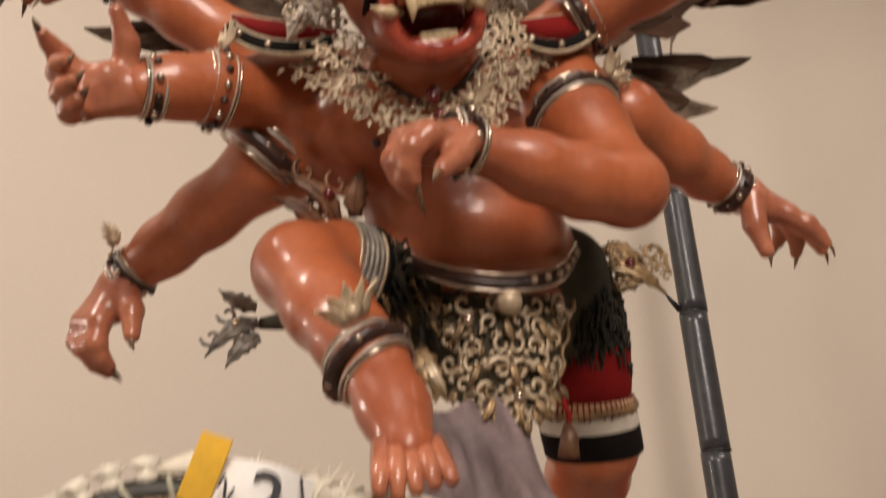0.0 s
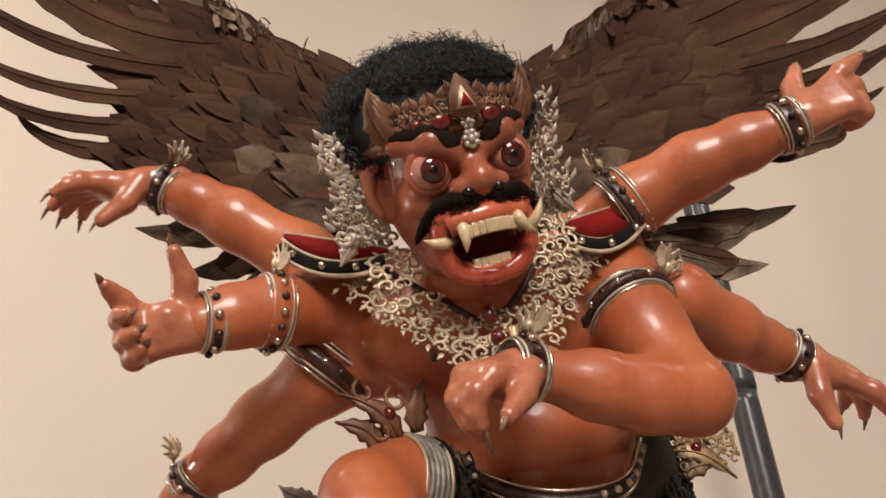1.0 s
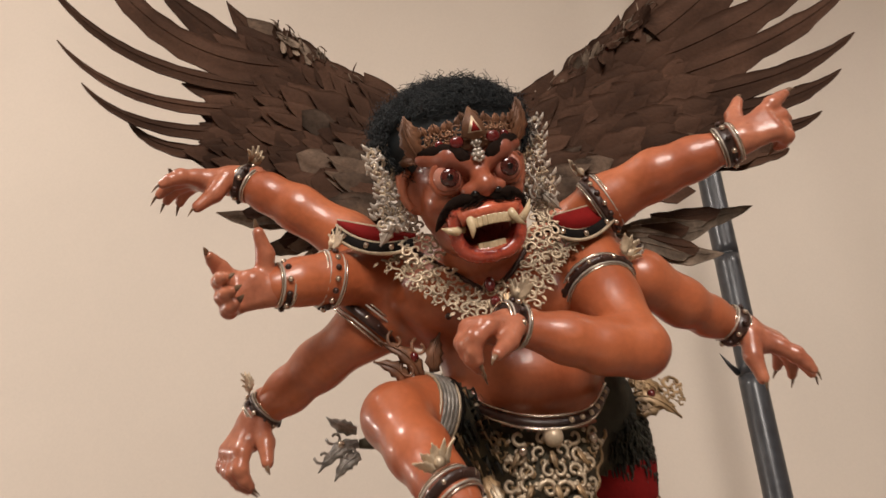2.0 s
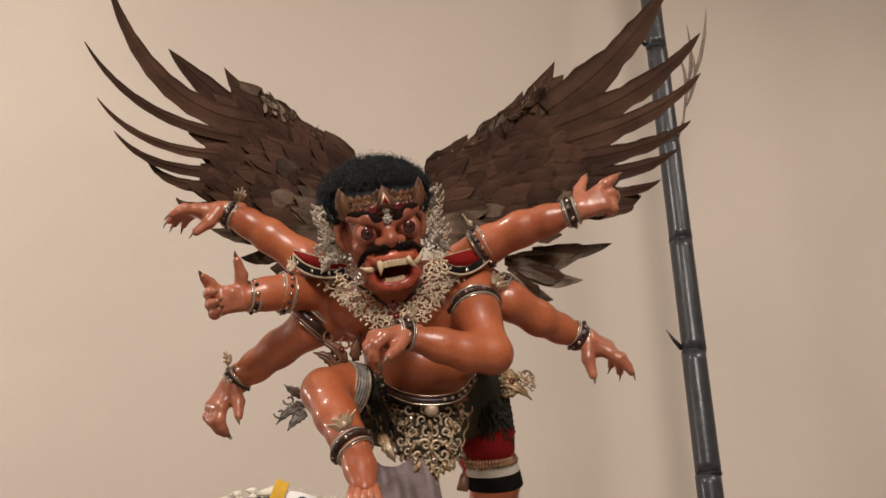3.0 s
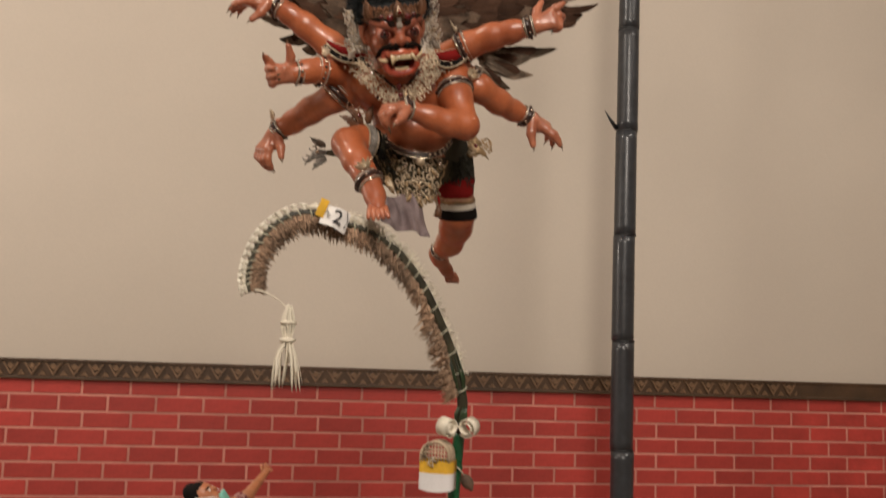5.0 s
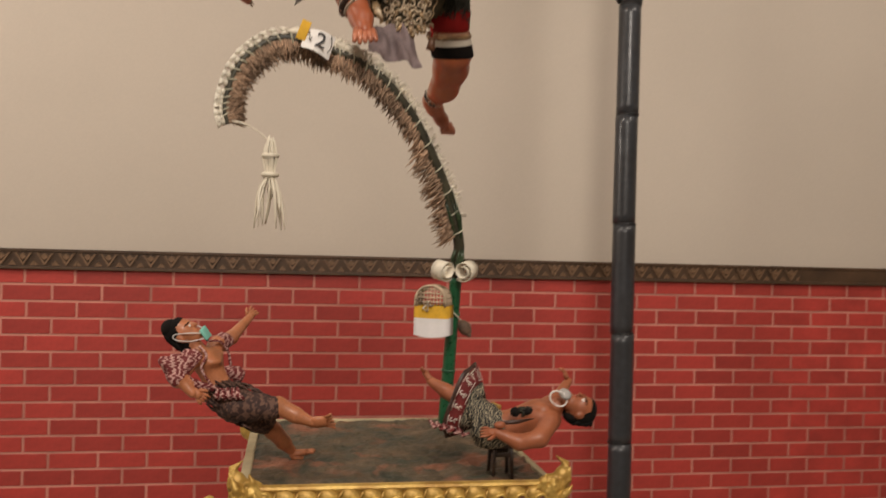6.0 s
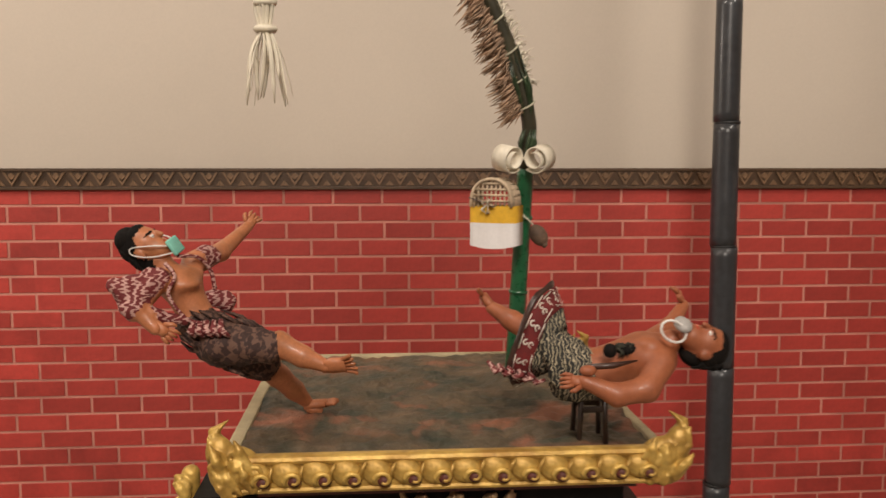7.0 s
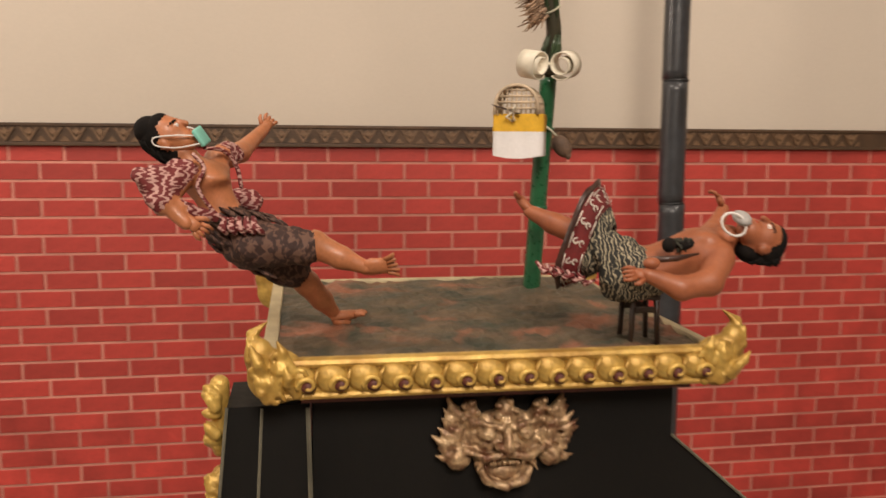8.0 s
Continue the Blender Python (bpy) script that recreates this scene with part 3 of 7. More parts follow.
def feather(b, base, ctrl, tip, width, material, front=(0, -1, 0), n=12, cup=0.25, blunt=False):
    """A blade with a midrib, slightly cupped, pointed at both ends."""
    pts = bezier(base, ctrl, tip, n)
    front = Vector(front)
    verts, faces = [], []
    for i, p in enumerate(pts):
        d = (pts[min(i + 1, n - 1)] - pts[max(i - 1, 0)]).normalized()
        side = unit(d.cross(front))
        nn = side.cross(d)
        t = i / (n - 1)
        w = 0.5 * width * (min(1, 0.35 + 2.6 * t) * (1 - max(0, (t - 0.55) / 0.45) ** 1.6)) + 0.0004
        if n > 15:
            w = 0.5 * width * min(1, 0.80 + 1.2 * t) * (1 - t) ** 0.75 * (1.25 - 0.25 * t) + 0.0006
        if blunt:
            w = 0.5 * width * min(1, 0.45 + 1.6 * t) * max(0.0, 1 - max(0, (t - 0.66) / 0.34) ** 2.6) ** 0.6 + 0.0004
        w *= 1 + 0.10 * math.sin(9.0 * t + 50 * p.x) + 0.06 * math.sin(31 * t + 90 * p.z)
        verts += [p + side * w - nn * cup * w, p + side * (w * 0.5) - nn * cup * w * 0.3, p, p - side * (w * 0.5) - nn * cup * w * 0.3, p - side * w - nn * cup * w]
    for i in range(n - 1):
        for j in range(4):
            a = i * 5 + j
            faces.append((a, a + 1, a + 6, a + 5))
    k = len(verts)
    verts += [v + front * -0.0018 for v in verts]
    faces += [tuple(q + k for q in f[::-1]) for f in faces]
    for i in range(n - 1):
        a, c = i * 5, i * 5 + 4
        faces += [(a + k, a, a + 5, a + 5 + k)[::-1], (c, c + k, c + 5 + k, c + 5)[::-1]]
    b.add(verts, faces, material)
    if n > 8:
        b.tube([p + front * 0.0008 for p in pts[: n - 1]], [0.0007 * (1 - 0.8 * i / n) for i in range(n - 1)], material, 5)


def wing(b, patch, bases, tips, shorts, lows, seed, out, bend):
    """A wing: patch holds the corners root-top, outer-top, outer-bottom and root-bottom of its arm; long quills leave it between the two bases."""
    rng = random.Random(seed)
    rt, ot, ob_, rb = (Vector(p) for p in patch)
    spot = lambda u, v: rt.lerp(ot, u).lerp(rb.lerp(ob_, u), v)
    # long quills start level and bend upwards to their tips
    for i, (tip, w) in enumerate(tips):
        tip = Vector(tip)
        base = Vector(bases[0]).lerp(Vector(bases[1]), i / (len(tips) - 1))
        ctrl = base.lerp(tip, 0.55) + Vector((out * 0.03, 0, -bend * (1.45 if i == 0 and out < 0 else 1.0) * (tip - base).length))
        feather(b, base + Vector((0, 0.004 * i, 0)), ctrl, tip, w, "feather", n=18)
    for tip, w in shorts:
        tip = Vector(tip)
        base = spot(0.35, 0.25).lerp(tip, 0.15)
        feather(b, base, base.lerp(tip, 0.6) + Vector((out * 0.014, 0, -0.010)), tip, w, "feather", n=12)
    # coverts in overlapping rows
    for row in range(-4, 16):
        u = 1.0 - 0.0625 * row
        many = 15
        for k in range(many):
            v = (k + rng.uniform(0.1, 0.9)) / many
            p = spot(max(0.0, u - 0.26 + rng.uniform(-0.05, 0.05)), v) + Vector((0, -0.002 - 0.0022 * row, 0))
            d = unit((out * (0.72 + 0.3 * v), -0.05, 0.70 * (1 - v) - 0.10 + rng.uniform(-0.22, 0.22)))
            ln = rng.uniform(0.036, 0.074)
            tip = p + d * ln + Vector((0, rng.uniform(-0.012, 0.002), rng.uniform(-0.004, 0.006)))
            grey = (row > 8 and v > 0.55 and rng.random() < 0.75) or rng.random() < 0.02
            feather(b, p, p.lerp(tip, 0.5) + Vector((0, -0.007, -0.008)), tip, rng.uniform(0.018, 0.036), "feather_mid" if grey else "feather", n=8, cup=rng.uniform(0.10, 0.40), blunt=rng.random() < 0.12)
    # small ruffled plumes on the leading edge
    for k in range(80):
        s = rng.uniform(0.0, 1.0)
        edge = spot(s, 0.03) + Vector((0, rng.uniform(-0.02, 0.005), -0.004))
        d = unit((out * rng.uniform(-0.1, 0.9), rng.uniform(-0.6, 0.2), rng.uniform(0.3, 1)))
        feather(b, edge - d * 0.022, edge + d * 0.004, edge + d * rng.uniform(0.003, 0.018) * (1.6 if k % 9 == 0 else 1), rng.uniform(0.006, 0.016), "feather_grey" if k % 3 == 0 else "feather", n=6, cup=0.6)
    for k in range(60):
        s = rng.uniform(0.0, 1.0)
        e = spot(s, rng.uniform(0.0, 0.10)) + Vector((0, rng.uniform(-0.035, -0.01), 0))
        d = unit((out * rng.uniform(-0.2, 0.9), rng.uniform(-0.5, 0.2), rng.uniform(0.1, 1)))
        b.tube([e, e + d * 0.007 + Vector((0, 0, 0.002)), e + d * rng.uniform(0.008, 0.018)], [0.0007, 0.0009, 0.0002], "feather_grey" if k % 3 else "feather", 3)
    for base, tip, w in lows:
        base, tip = Vector(base), Vector(tip)
        feather(b, base, base.lerp(tip, 0.55) + Vector((0, -0.005, -0.014)), tip, w, "feather_grey", n=12)
        for q in range(2):
            feather(b, base.lerp(tip, 0.1 + 0.15 * q) + Vector((0, -0.004, 0.006 * q)), base.lerp(tip, 0.4 + 0.1 * q) + Vector((0, -0.010, -0.006)), base.lerp(tip, 0.65 + 0.1 * q) + Vector((0, -0.004, 0.010 * (q - 1))), w * 0.8, "feather" if q == 1 else "feather_grey", n=9, blunt=True)


def crescent(b, a, mid, c, normal, width):
    """A lens-shaped shoulder pad: red felt with black and pale borders."""
    low = bezier(a, mid, c, 14)
    high = [Vector(a).lerp(Vector(c), k / 13) + Vector((0, 0, 0.003)) for k in range(14)]
    n = unit(normal)
    verts, faces = [], []
    for p, q in zip(low, high):
        verts += [p - n * 0.004, p + n * 0.004, q + n * 0.004, q - n * 0.004]
    for i in range(13):
        for j in range(4):
            faces.append((i * 4 + j, i * 4 + (j + 1) % 4, i * 4 + 4 + (j + 1) % 4, i * 4 + 4 + j))
    b.add(verts, faces, "red_felt")
    down = (Vector(mid) - (Vector(a) + Vector(c)) / 2).normalized()
    b.tube([p + n * 0.003 + down * 0.002 for p in low], 0.0014, "gilt_leather", 6)
    b.tube([p + n * 0.002 + down * 0.007 for p in low], 0.0056, "black_felt", 7, flat=0.4, up=n)
    b.tube([p + n * 0.003 + down * 0.013 for p in low], 0.0016, "gilt_leather", 6)
    b.tube([p + n * 0.003 for p in high], 0.0013, "gilt_leather", 6)
    for k in (2, 6, 10):
        b.ball(low[k] + n * 0.005 + down * 0.007, 0.0030, "stud", 7, 5)


def lace(b, place, rows, count, size, material, taper=lambda v: 1.0, seed=1, lobes=True):
    """Pierced leather: rows of curled scrolls, mirrored about u = 0, joined by short stems and small leaf lobes."""
    rng = random.Random(seed)
    for r in range(rows):
        v = (r + 0.5) / rows
        n = max(2, int(count * taper(v)))
        for k in range(n):
            u = (k + (0.5 if r % 2 else 0.25)) / n * taper(v)
            s = size * rng.uniform(0.85, 1.15)
            first, way = rng.uniform(0, 6.28), (1 if (k + r) % 2 else -1)
            turns, dv = rng.uniform(4.6, 6.2), rng.uniform(-0.2, 0.2) / rows
            for mirror in (1, -1):
                p, nn = place(u * mirror, v + dv)
                q, _ = place(u * mirror + 0.01, v + dv)
                nn = unit(nn)
                a = unit((q - p) - nn * (q - p).dot(nn))
                c = nn.cross(a)
                turn, hand = (first, way) if mirror > 0 else (math.pi - first, -way)
                pts, rad = [], []
                for i in range(10):
                    t = i / 9
                    ang, rr = turn + hand * t * turns, s * (1.0 - 0.72 * t)
                    pts.append(p + (a * math.cos(ang) + c * math.sin(ang)) * rr + nn * 0.0015)
                    rad.append(s * (0.27 - 0.09 * t))
                b.tube(pts, rad, material, 4, flat=0.35, up=nn)
                b.ball(pts[-1], s * 0.22, material, 5, 4)
                if lobes:
                    for j in range(2):
                        ang = turn + hand * (0.5 + 1.7 * j)
                        o = p + (a * math.cos(ang) + c * math.sin(ang)) * s + nn * 0.0015
                        d = (a * math.cos(ang - 0.5 * hand) + c * math.sin(ang - 0.5 * hand)) * s * 0.62
                        b.tube([o, o + d * 0.5, o + d], [0.18 * s, 0.28 * s, 0.03 * s], material, 4, flat=0.35, up=nn)


def statue():
    b = Build()
    # --- body and limbs ---
    clay = Clay((-0.10, 0.42, 1.74), (0.54, 1.04, 2.28), 0.0040)
    clay.lump((0.192, 0.660, 2.088), (0.088, 0.056, 0.054), 0, 0.02)
    clay.lump((0.219, 0.668, 2.014), (0.073, 0.060, 0.058), 0, 0.03)
    clay.lump((0.235, 0.705, 1.957), (0.068, 0.052, 0.040), 1, 0.02)
    clay.lump((0.145, 0.625, 2.083), (0.044, 0.028, 0.033), 0, 0.018)
    clay.lump((0.234, 0.622, 2.083), (0.044, 0.028, 0.033), 0, 0.018)
    clay.bone((0.184, 0.630, 2.100), (0.178, 0.585, 2.113), 0.038, 0.036, 0, 0.02)
    clay.bone((0.184, 0.645, 2.121), (0.273, 0.650, 2.134), 0.036, 0.030, 0, 0.02)
    clay.bone((0.184, 0.645, 2.121), (0.096, 0.660, 2.135), 0.036, 0.028, 0, 0.02)
    S = lambda p, r: clay.lump(p, (r, r, r), 0, 0.02)
    S((0.081, 0.648, 2.115), 0.034), S((0.286, 0.628, 2.103), 0.036)
    # arms: upper left, middle left, lower left, upper right, lower right, front
    clay.chain([(0.088, 0.674, 2.148), (0.061, 0.668, 2.167), (0.012, 0.664, 2.200), (-0.018, 0.665, 2.219), (-0.049, 0.668, 2.235)], [0.027, 0.0255, 0.0220, 0.0185, 0.0140])
    clay.chain([(0.086, 0.648, 2.115), (0.043, 0.608, 2.100), (0.018, 0.597, 2.093), (-0.001, 0.590, 2.086)], [0.033, 0.0215, 0.0195, 0.0165])
    clay.chain([(0.105, 0.665, 2.086), (0.073, 0.668, 2.071), (0.030, 0.702, 2.050), (-0.001, 0.722, 2.031), (-0.032, 0.742, 2.012)], [0.036, 0.0270, 0.0238, 0.0205, 0.0150])
    clay.chain([(0.279, 0.630, 2.153), (0.303, 0.598, 2.166), (0.346, 0.572, 2.180), (0.377, 0.556, 2.186), (0.409, 0.540, 2.192)], [0.030, 0.0245, 0.0222, 0.0190, 0.0145])
    clay.chain([(0.310, 0.645, 2.117), (0.336, 0.628, 2.099), (0.379, 0.648, 2.081), (0.412, 0.668, 2.073), (0.444, 0.683, 2.066)], [0.032, 0.0250, 0.0225, 0.0190, 0.0148])
    clay.chain([(0.283, 0.615, 2.104), (0.288, 0.588, 2.062), (0.300, 0.562, 2.010)], [0.035, 0.0275, 0.0235])
    clay.chain([(0.300, 0.560, 2.008), (0.267, 0.552, 2.009), (0.236, 0.545, 2.015), (0.194, 0.535, 2.023)], [0.0232, 0.0215, 0.0195, 0.0142])
    # bent leg stepping on the arch
    clay.chain([(0.174, 0.680, 1.963), (0.124, 0.638, 1.977)], [0.048, 0.035], 1)
    clay.chain([(0.121, 0.634, 1.978), (0.098, 0.602, 1.972)], [0.0345, 0.0275])
    clay.chain([(0.097, 0.598, 1.968), (0.113, 0.566, 1.934), (0.125, 0.545, 1.909), (0.134, 0.528, 1.890)], [0.0270, 0.0240, 0.0200, 0.0160])
    clay.chain([(0.134, 0.528, 1.890), (0.142, 0.515, 1.867), (0.146, 0.497, 1.844)], [0.0175, 0.0165, 0.0135])
    # trailing leg
    clay.chain([(0.292, 0.690, 1.996), (0.313, 0.712, 1.981), (0.321, 0.728, 1.942)], [0.038, 0.0300, 0.0290], 2)
    clay.chain([(0.320, 0.728, 1.942), (0.317, 0.732, 1.929)], [0.0310, 0.0350], 3)
    clay.chain([(0.318, 0.740, 1.916), (0.329, 0.765, 1.880), (0.333, 0.800, 1.860), (0.330, 0.850, 1.832), (0.314, 0.895, 1.814)], [0.0330, 0.0335, 0.0325, 0.0270, 0.0165])
    clay.chain([(0.314, 0.895, 1.814), (0.322, 0.915, 1.802), (0.340, 0.935, 1.782), (0.354, 0.950, 1.767)], [0.0165, 0.0155, 0.0120, 0.0080])
    clay.lump((0.312, 0.915, 1.816), (0.015, 0.015, 0.015))
    v, f, lab = clay.surface()
    b.add_labelled(v, f, lab, ["skin", "olive_cloth", "fur", "red_felt"])
    b.ball((0.147, 0.599, 2.057), 0.0032, "dark_leather", 7, 5)
    # toes of both feet
    foot, toe = Vector((0.146, 0.497, 1.844)), Vector((0.354, 0.950, 1.767))
    for k in range(5):
        o = (k - 2) * 0.0058
        b.tube([foot + Vector((o, -0.002, 0.001)), foot + Vector((o * 1.25, -0.016, -0.012 + 0.002 * (k % 2))), foot + Vector((o * 1.4, -0.024, -0.024 + 0.002 * abs(k - 1)))], [0.0062, 0.0050, 0.0030], "palm_skin", 7)
        b.tube([toe + Vector((o * 0.6 - 0.003, -0.006, 0.004 + o * 0.3)), toe + Vector((o + 0.003, 0.006, -0.004)), toe + Vector((o + 0.005, 0.010, -0.011))], [0.0062, 0.0052, 0.0028], "palm_skin", 7)
    # --- hands ---
    hand_clay(b, (-0.049, 0.668, 2.235), (-1, -0.05, 0.02), (0, -0.30, 1), [(-20, 4, 20), (-6, 8, 26), (6, 12, 30), (20, 18, 34)], (0.60, 0.4, 1.0), 0.98, 1)
    hand_clay(b, (-0.001, 0.590, 2.085), (-0.93, -0.20, -0.16), (-0.12, 0.95, 0.16), [(-42, 20, 22), (-16, 44, 44), (8, 48, 46), (30, 50, 46)], (-0.10, 0.85, 0.40), 0.90, 1)
    hand_clay(b, (-0.032, 0.742, 2.012), (-0.50, -0.15, -0.85), (-0.60, -0.60, 0.40), [(-10, 22, 38), (-3, 25, 42), (3, 30, 45), (10, 32, 45)], (0.7, 0.8, 0.4), 1.02, 1)
    hand_clay(b, (0.411, 0.539, 2.193), (0.84, -0.30, 0.34), (-0.30, -0.85, 0.10), [(-16, 0, 6), (-4, 26, 34), (6, 44, 50), (16, 50, 54)], (0.35, 0.7, 0.2), 0.90, 1)
    hand_clay(b, (0.445, 0.684, 2.066), (0.90, 0.04, -0.40), (0.25, -0.55, 0.72), [(-14, 34, 30), (-5, 22, 26), (5, 8, 16), (14, 4, 12)], (0.35, 0.7, 0.8), 1.05, -1)
    hand_clay(b, (0.192, 0.535, 2.023), (-0.84, -0.48, -0.16), (-0.35, -0.45, 0.80), [(16, 36, 46), (6, 46, 50), (-5, 54, 52), (-16, 58, 52)], (0.7, 0.4, 0.6), 0.92, 1)
    # --- bands on wrists, arms and ankles ---
    bracelet(b, (-0.041, 0.667, 2.231), (-0.80, 0.08, 0.50), 0.0160, 0.016, leaf=(0.1, -0.35, 0.9))
    bracelet(b, (0.004, 0.592, 2.088), (-0.88, -0.40, -0.10), 0.0178, 0.013)
    bracelet(b, (0.042, 0.610, 2.100), (-0.90, -0.40, 0.02), 0.0235, 0.018, leaf=(0.0, -0.45, 0.9), studs=16)
    bracelet(b, (0.076, 0.664, 2.082), (-0.62, 0.25, -0.70), 0.0335, 0.024, studs=18)
    bracelet(b, (-0.027, 0.738, 2.016), (-0.72, 0.45, -0.58), 0.0168, 0.016, leaf=(-0.6, -0.4, 0.6))
    bracelet(b, (0.406, 0.542, 2.192), (0.90, -0.36, 0.25), 0.0168, 0.017)
    bracelet(b, (0.299, 0.600, 2.165), (0.82, -0.36, 0.42), 0.0260, 0.018, leaf=(-0.35, -0.3, 0.85), studs=16)
    bracelet(b, (0.438, 0.680, 2.067), (0.82, 0.30, -0.36), 0.0172, 0.018)
    bracelet(b, (0.189, 0.534, 2.024), (-0.92, -0.38, 0.06), 0.0165, 0.019, leaf=(0.05, -0.35, 0.95), studs=12)
    bracelet(b, (0.285, 0.600, 2.080), (0.20, -0.45, -0.80), 0.0310, 0.017, leaf=(0.75, -0.4, 0.55), studs=18)
    bracelet(b, (0.325, 0.634, 2.108), (0.85, -0.10, -0.42), 0.0280, 0.014, studs=14)
    bracelet(b, (0.132, 0.531, 1.893), (0.50, -0.40, -0.75), 0.0205, 0.020, leaf=(-0.2, -0.8, 0.55))
    bracelet(b, (0.316, 0.885, 1.818), (-0.3, 0.85, -0.35), 0.0178, 0.012)

    # --- leg bands: yellow fringe, white felt, black belt on the trailing leg ---
    def leg_band(c, axis, r, w, material):
        c, ax = Vector(c), unit(axis)
        u = ax.orthogonal().normalized()
        q = ax.cross(u)
        ring = [c + (u * math.cos(2 * math.pi * k / 24) + q * math.sin(2 * math.pi * k / 24)) * r for k in range(24)]
        b.tube(ring, w, material, 8, closed=True)
    ax = (0.08, 0.30, -0.95)
    leg = lambda t: Vector((0.316, 0.738, 1.909)).lerp(Vector((0.330, 0.768, 1.876)), t)
    leg_band(leg(0.10), ax, 0.0375, 0.0044, "apron_gilt")
    for k in range(4):
        leg_band(leg(0.24 + 0.07 * k), ax, 0.0352, 0.0045, "white_felt")
    for k in range(6):
        leg_band(leg(0.54 + 0.085 * k), ax, 0.0342, 0.0055, "black_felt")
    leg_band(leg(1.06), ax, 0.0350, 0.0022, "bead_trim")
    rng = random.Random(5)
    for k in range(900):
        t = rng.random()
        c = Vector((0.304, 0.700, 1.991)).lerp(Vector((0.321, 0.728, 1.944)), t)
        d = unit((rng.gauss(0, 1), rng.gauss(0, 1) - 0.4, rng.gauss(0, 0.6)))
        p = c + d * (0.0330 - 0.004 * t)
        e = p + d * 0.003 + Vector((0.001, 0.002, -0.011))
        b.tube([p - d * 0.004, p.lerp(e, 0.5) + d * 0.003, e], [0.0020, 0.0014, 0.0004], "fur", 3)
    for k in range(170):
        t = 2 * math.pi * k / 170
        c, q = Vector((0.316, 0.737, 1.912)), unit(ax)
        u = q.orthogonal().normalized()
        w = q.cross(u)
        p = c + (u * math.cos(t) + w * math.sin(t)) * 0.0375
        b.tube([p, p + q * 0.006 + (p - c) * 0.05, p + q * rng.uniform(0.008, 0.014)], [0.0015, 0.0012, 0.0006], "apron_gilt" if k % 3 else "red_felt", 3)
    # --- knee cloth trim and rough plumes on the hip ---
    kx = Vector((-0.72, -0.58, 0.18))
    for off, r, w, m_ in ((0, 0.0370, 0.0020, "bead_trim"), (0.004, 0.0375, 0.0020, "bead_trim"), (0.008, 0.0380, 0.0020, "bead_trim"), (0.012, 0.0385, 0.0020, "bead_trim"), (-0.004, 0.0362, 0.0014, "gilt_leather"), (0.0155, 0.0390, 0.0016, "gilt_leather"), (0.019, 0.0395, 0.0022, "black_felt")):
        leg_band(Vector((0.116, 0.630, 1.979)) - unit(kx) * off, kx, r, w, m_)
    for k in range(240):
        t = rng.random()
        c = Vector((0.136, 0.648, 1.976)).lerp(Vector((0.182, 0.662, 1.955)), t)
        d = unit((rng.gauss(0, 1), -abs(rng.gauss(0, 1)) - 0.2, rng.gauss(0.2, 1)))
        p = c + d * 0.040
        b.tube([p - d * 0.004, p + d * 0.004, p + d * 0.004 + Vector((0.003, 0, -0.008))], [0.002, 0.0016, 0.0004], "fur" if k % 3 else "apron_gilt", 3)
    # --- belt ---
    path = smooth_path([(0.148, 0.672, 2.015), (0.165, 0.632, 1.986), (0.195, 0.606, 1.965), (0.229, 0.600, 1.959), (0.263, 0.606, 1.967), (0.289, 0.640, 1.996)], 36)
    b.tube(path, 0.0042, "dark_leather", 8)
    for dz in (0.0055, -0.0055):
        b.tube([p + Vector((0, -0.0025, dz)) for p in path], 0.0013, "stud", 6)
    for p in path[:9:2] + path[-12::2]:
        b.ball(p + Vector((0, -0.0048, 0)), 0.0026, "gilt_leather", 6, 4)
    # --- gilt apron of pierced leather over dark cloth ---
    top, foot_ = Vector((0.225, 0.612, 1.960)), Vector((0.229, 0.610, 1.876))

    def apron(u, v):
        p = top.lerp(foot_, v)
        x = p.x + u * (0.060 - 0.026 * v)
        y = p.y + 0.034 * u * u - 0.004 * math.sin(9 * u + 4 * v)
        return Vector((x, y, p.z - 0.004 * math.cos(3 * u))), Vector((0.5 * u, -1, -0.10))
    rows, cols = 8, 12
    vv, ff = [], []
    for i in range(rows + 1):
        for j in range(cols + 1):
            u, v_ = 2 * j / cols - 1, i / rows
            p, n = apron(u, v_ * (1.0 - 0.24 * abs(u) + 0.05 * math.cos(8 * u)))
            vv += [p + n.normalized() * -0.003]
    for i in range(rows):
        for j in range(cols):
            a = i * (cols + 1) + j
            ff.append((a, a + 1, a + cols + 2, a + cols + 1))
    k = len(vv)
    vv += [p + Vector((0, 0.006, 0)) for p in vv]
    ff += [tuple(q + k for q in f_[::-1]) for f_ in ff]
    b.add(vv, ff, "olive_cloth")
    lace(b, apron, 6, 4, 0.0076, "gilt_leather", lambda v_: 1.0 - 0.12 * v_, 11)
    lace(b, lambda u, v: (apron(u * 0.96 + 0.02, v * 0.96 + 0.05)[0] + Vector((0, 0.0016, 0)), apron(u, v)[1]), 6, 4, 0.0050, "apron_gilt", lambda v_: 1.0 - 0.2 * v_, 12)
    for s in (1, -1):
        edge = [apron(s * 0.98, 0.04 + 0.70 * q / 11)[0] for q in range(12)]
        b.tube([p + Vector((0.002 * s * math.sin(q * 1.7), -0.003, 0)) for q, p in enumerate(edge)], 0.0016, "apron_gilt", 5)
    for v_ in (0.22, 0.55, 0.82):
        for u in (-0.5, 0.5, 0.0):
            p, n = apron(u * (1 - 0.4 * v_), v_)
            leaf_plate(b, p + unit(n) * 0.003, (u * 0.6, 0, -1), n, 0.016, 0.007, "apron_gilt", 0.25 * (1 if u >= 0 else -1))
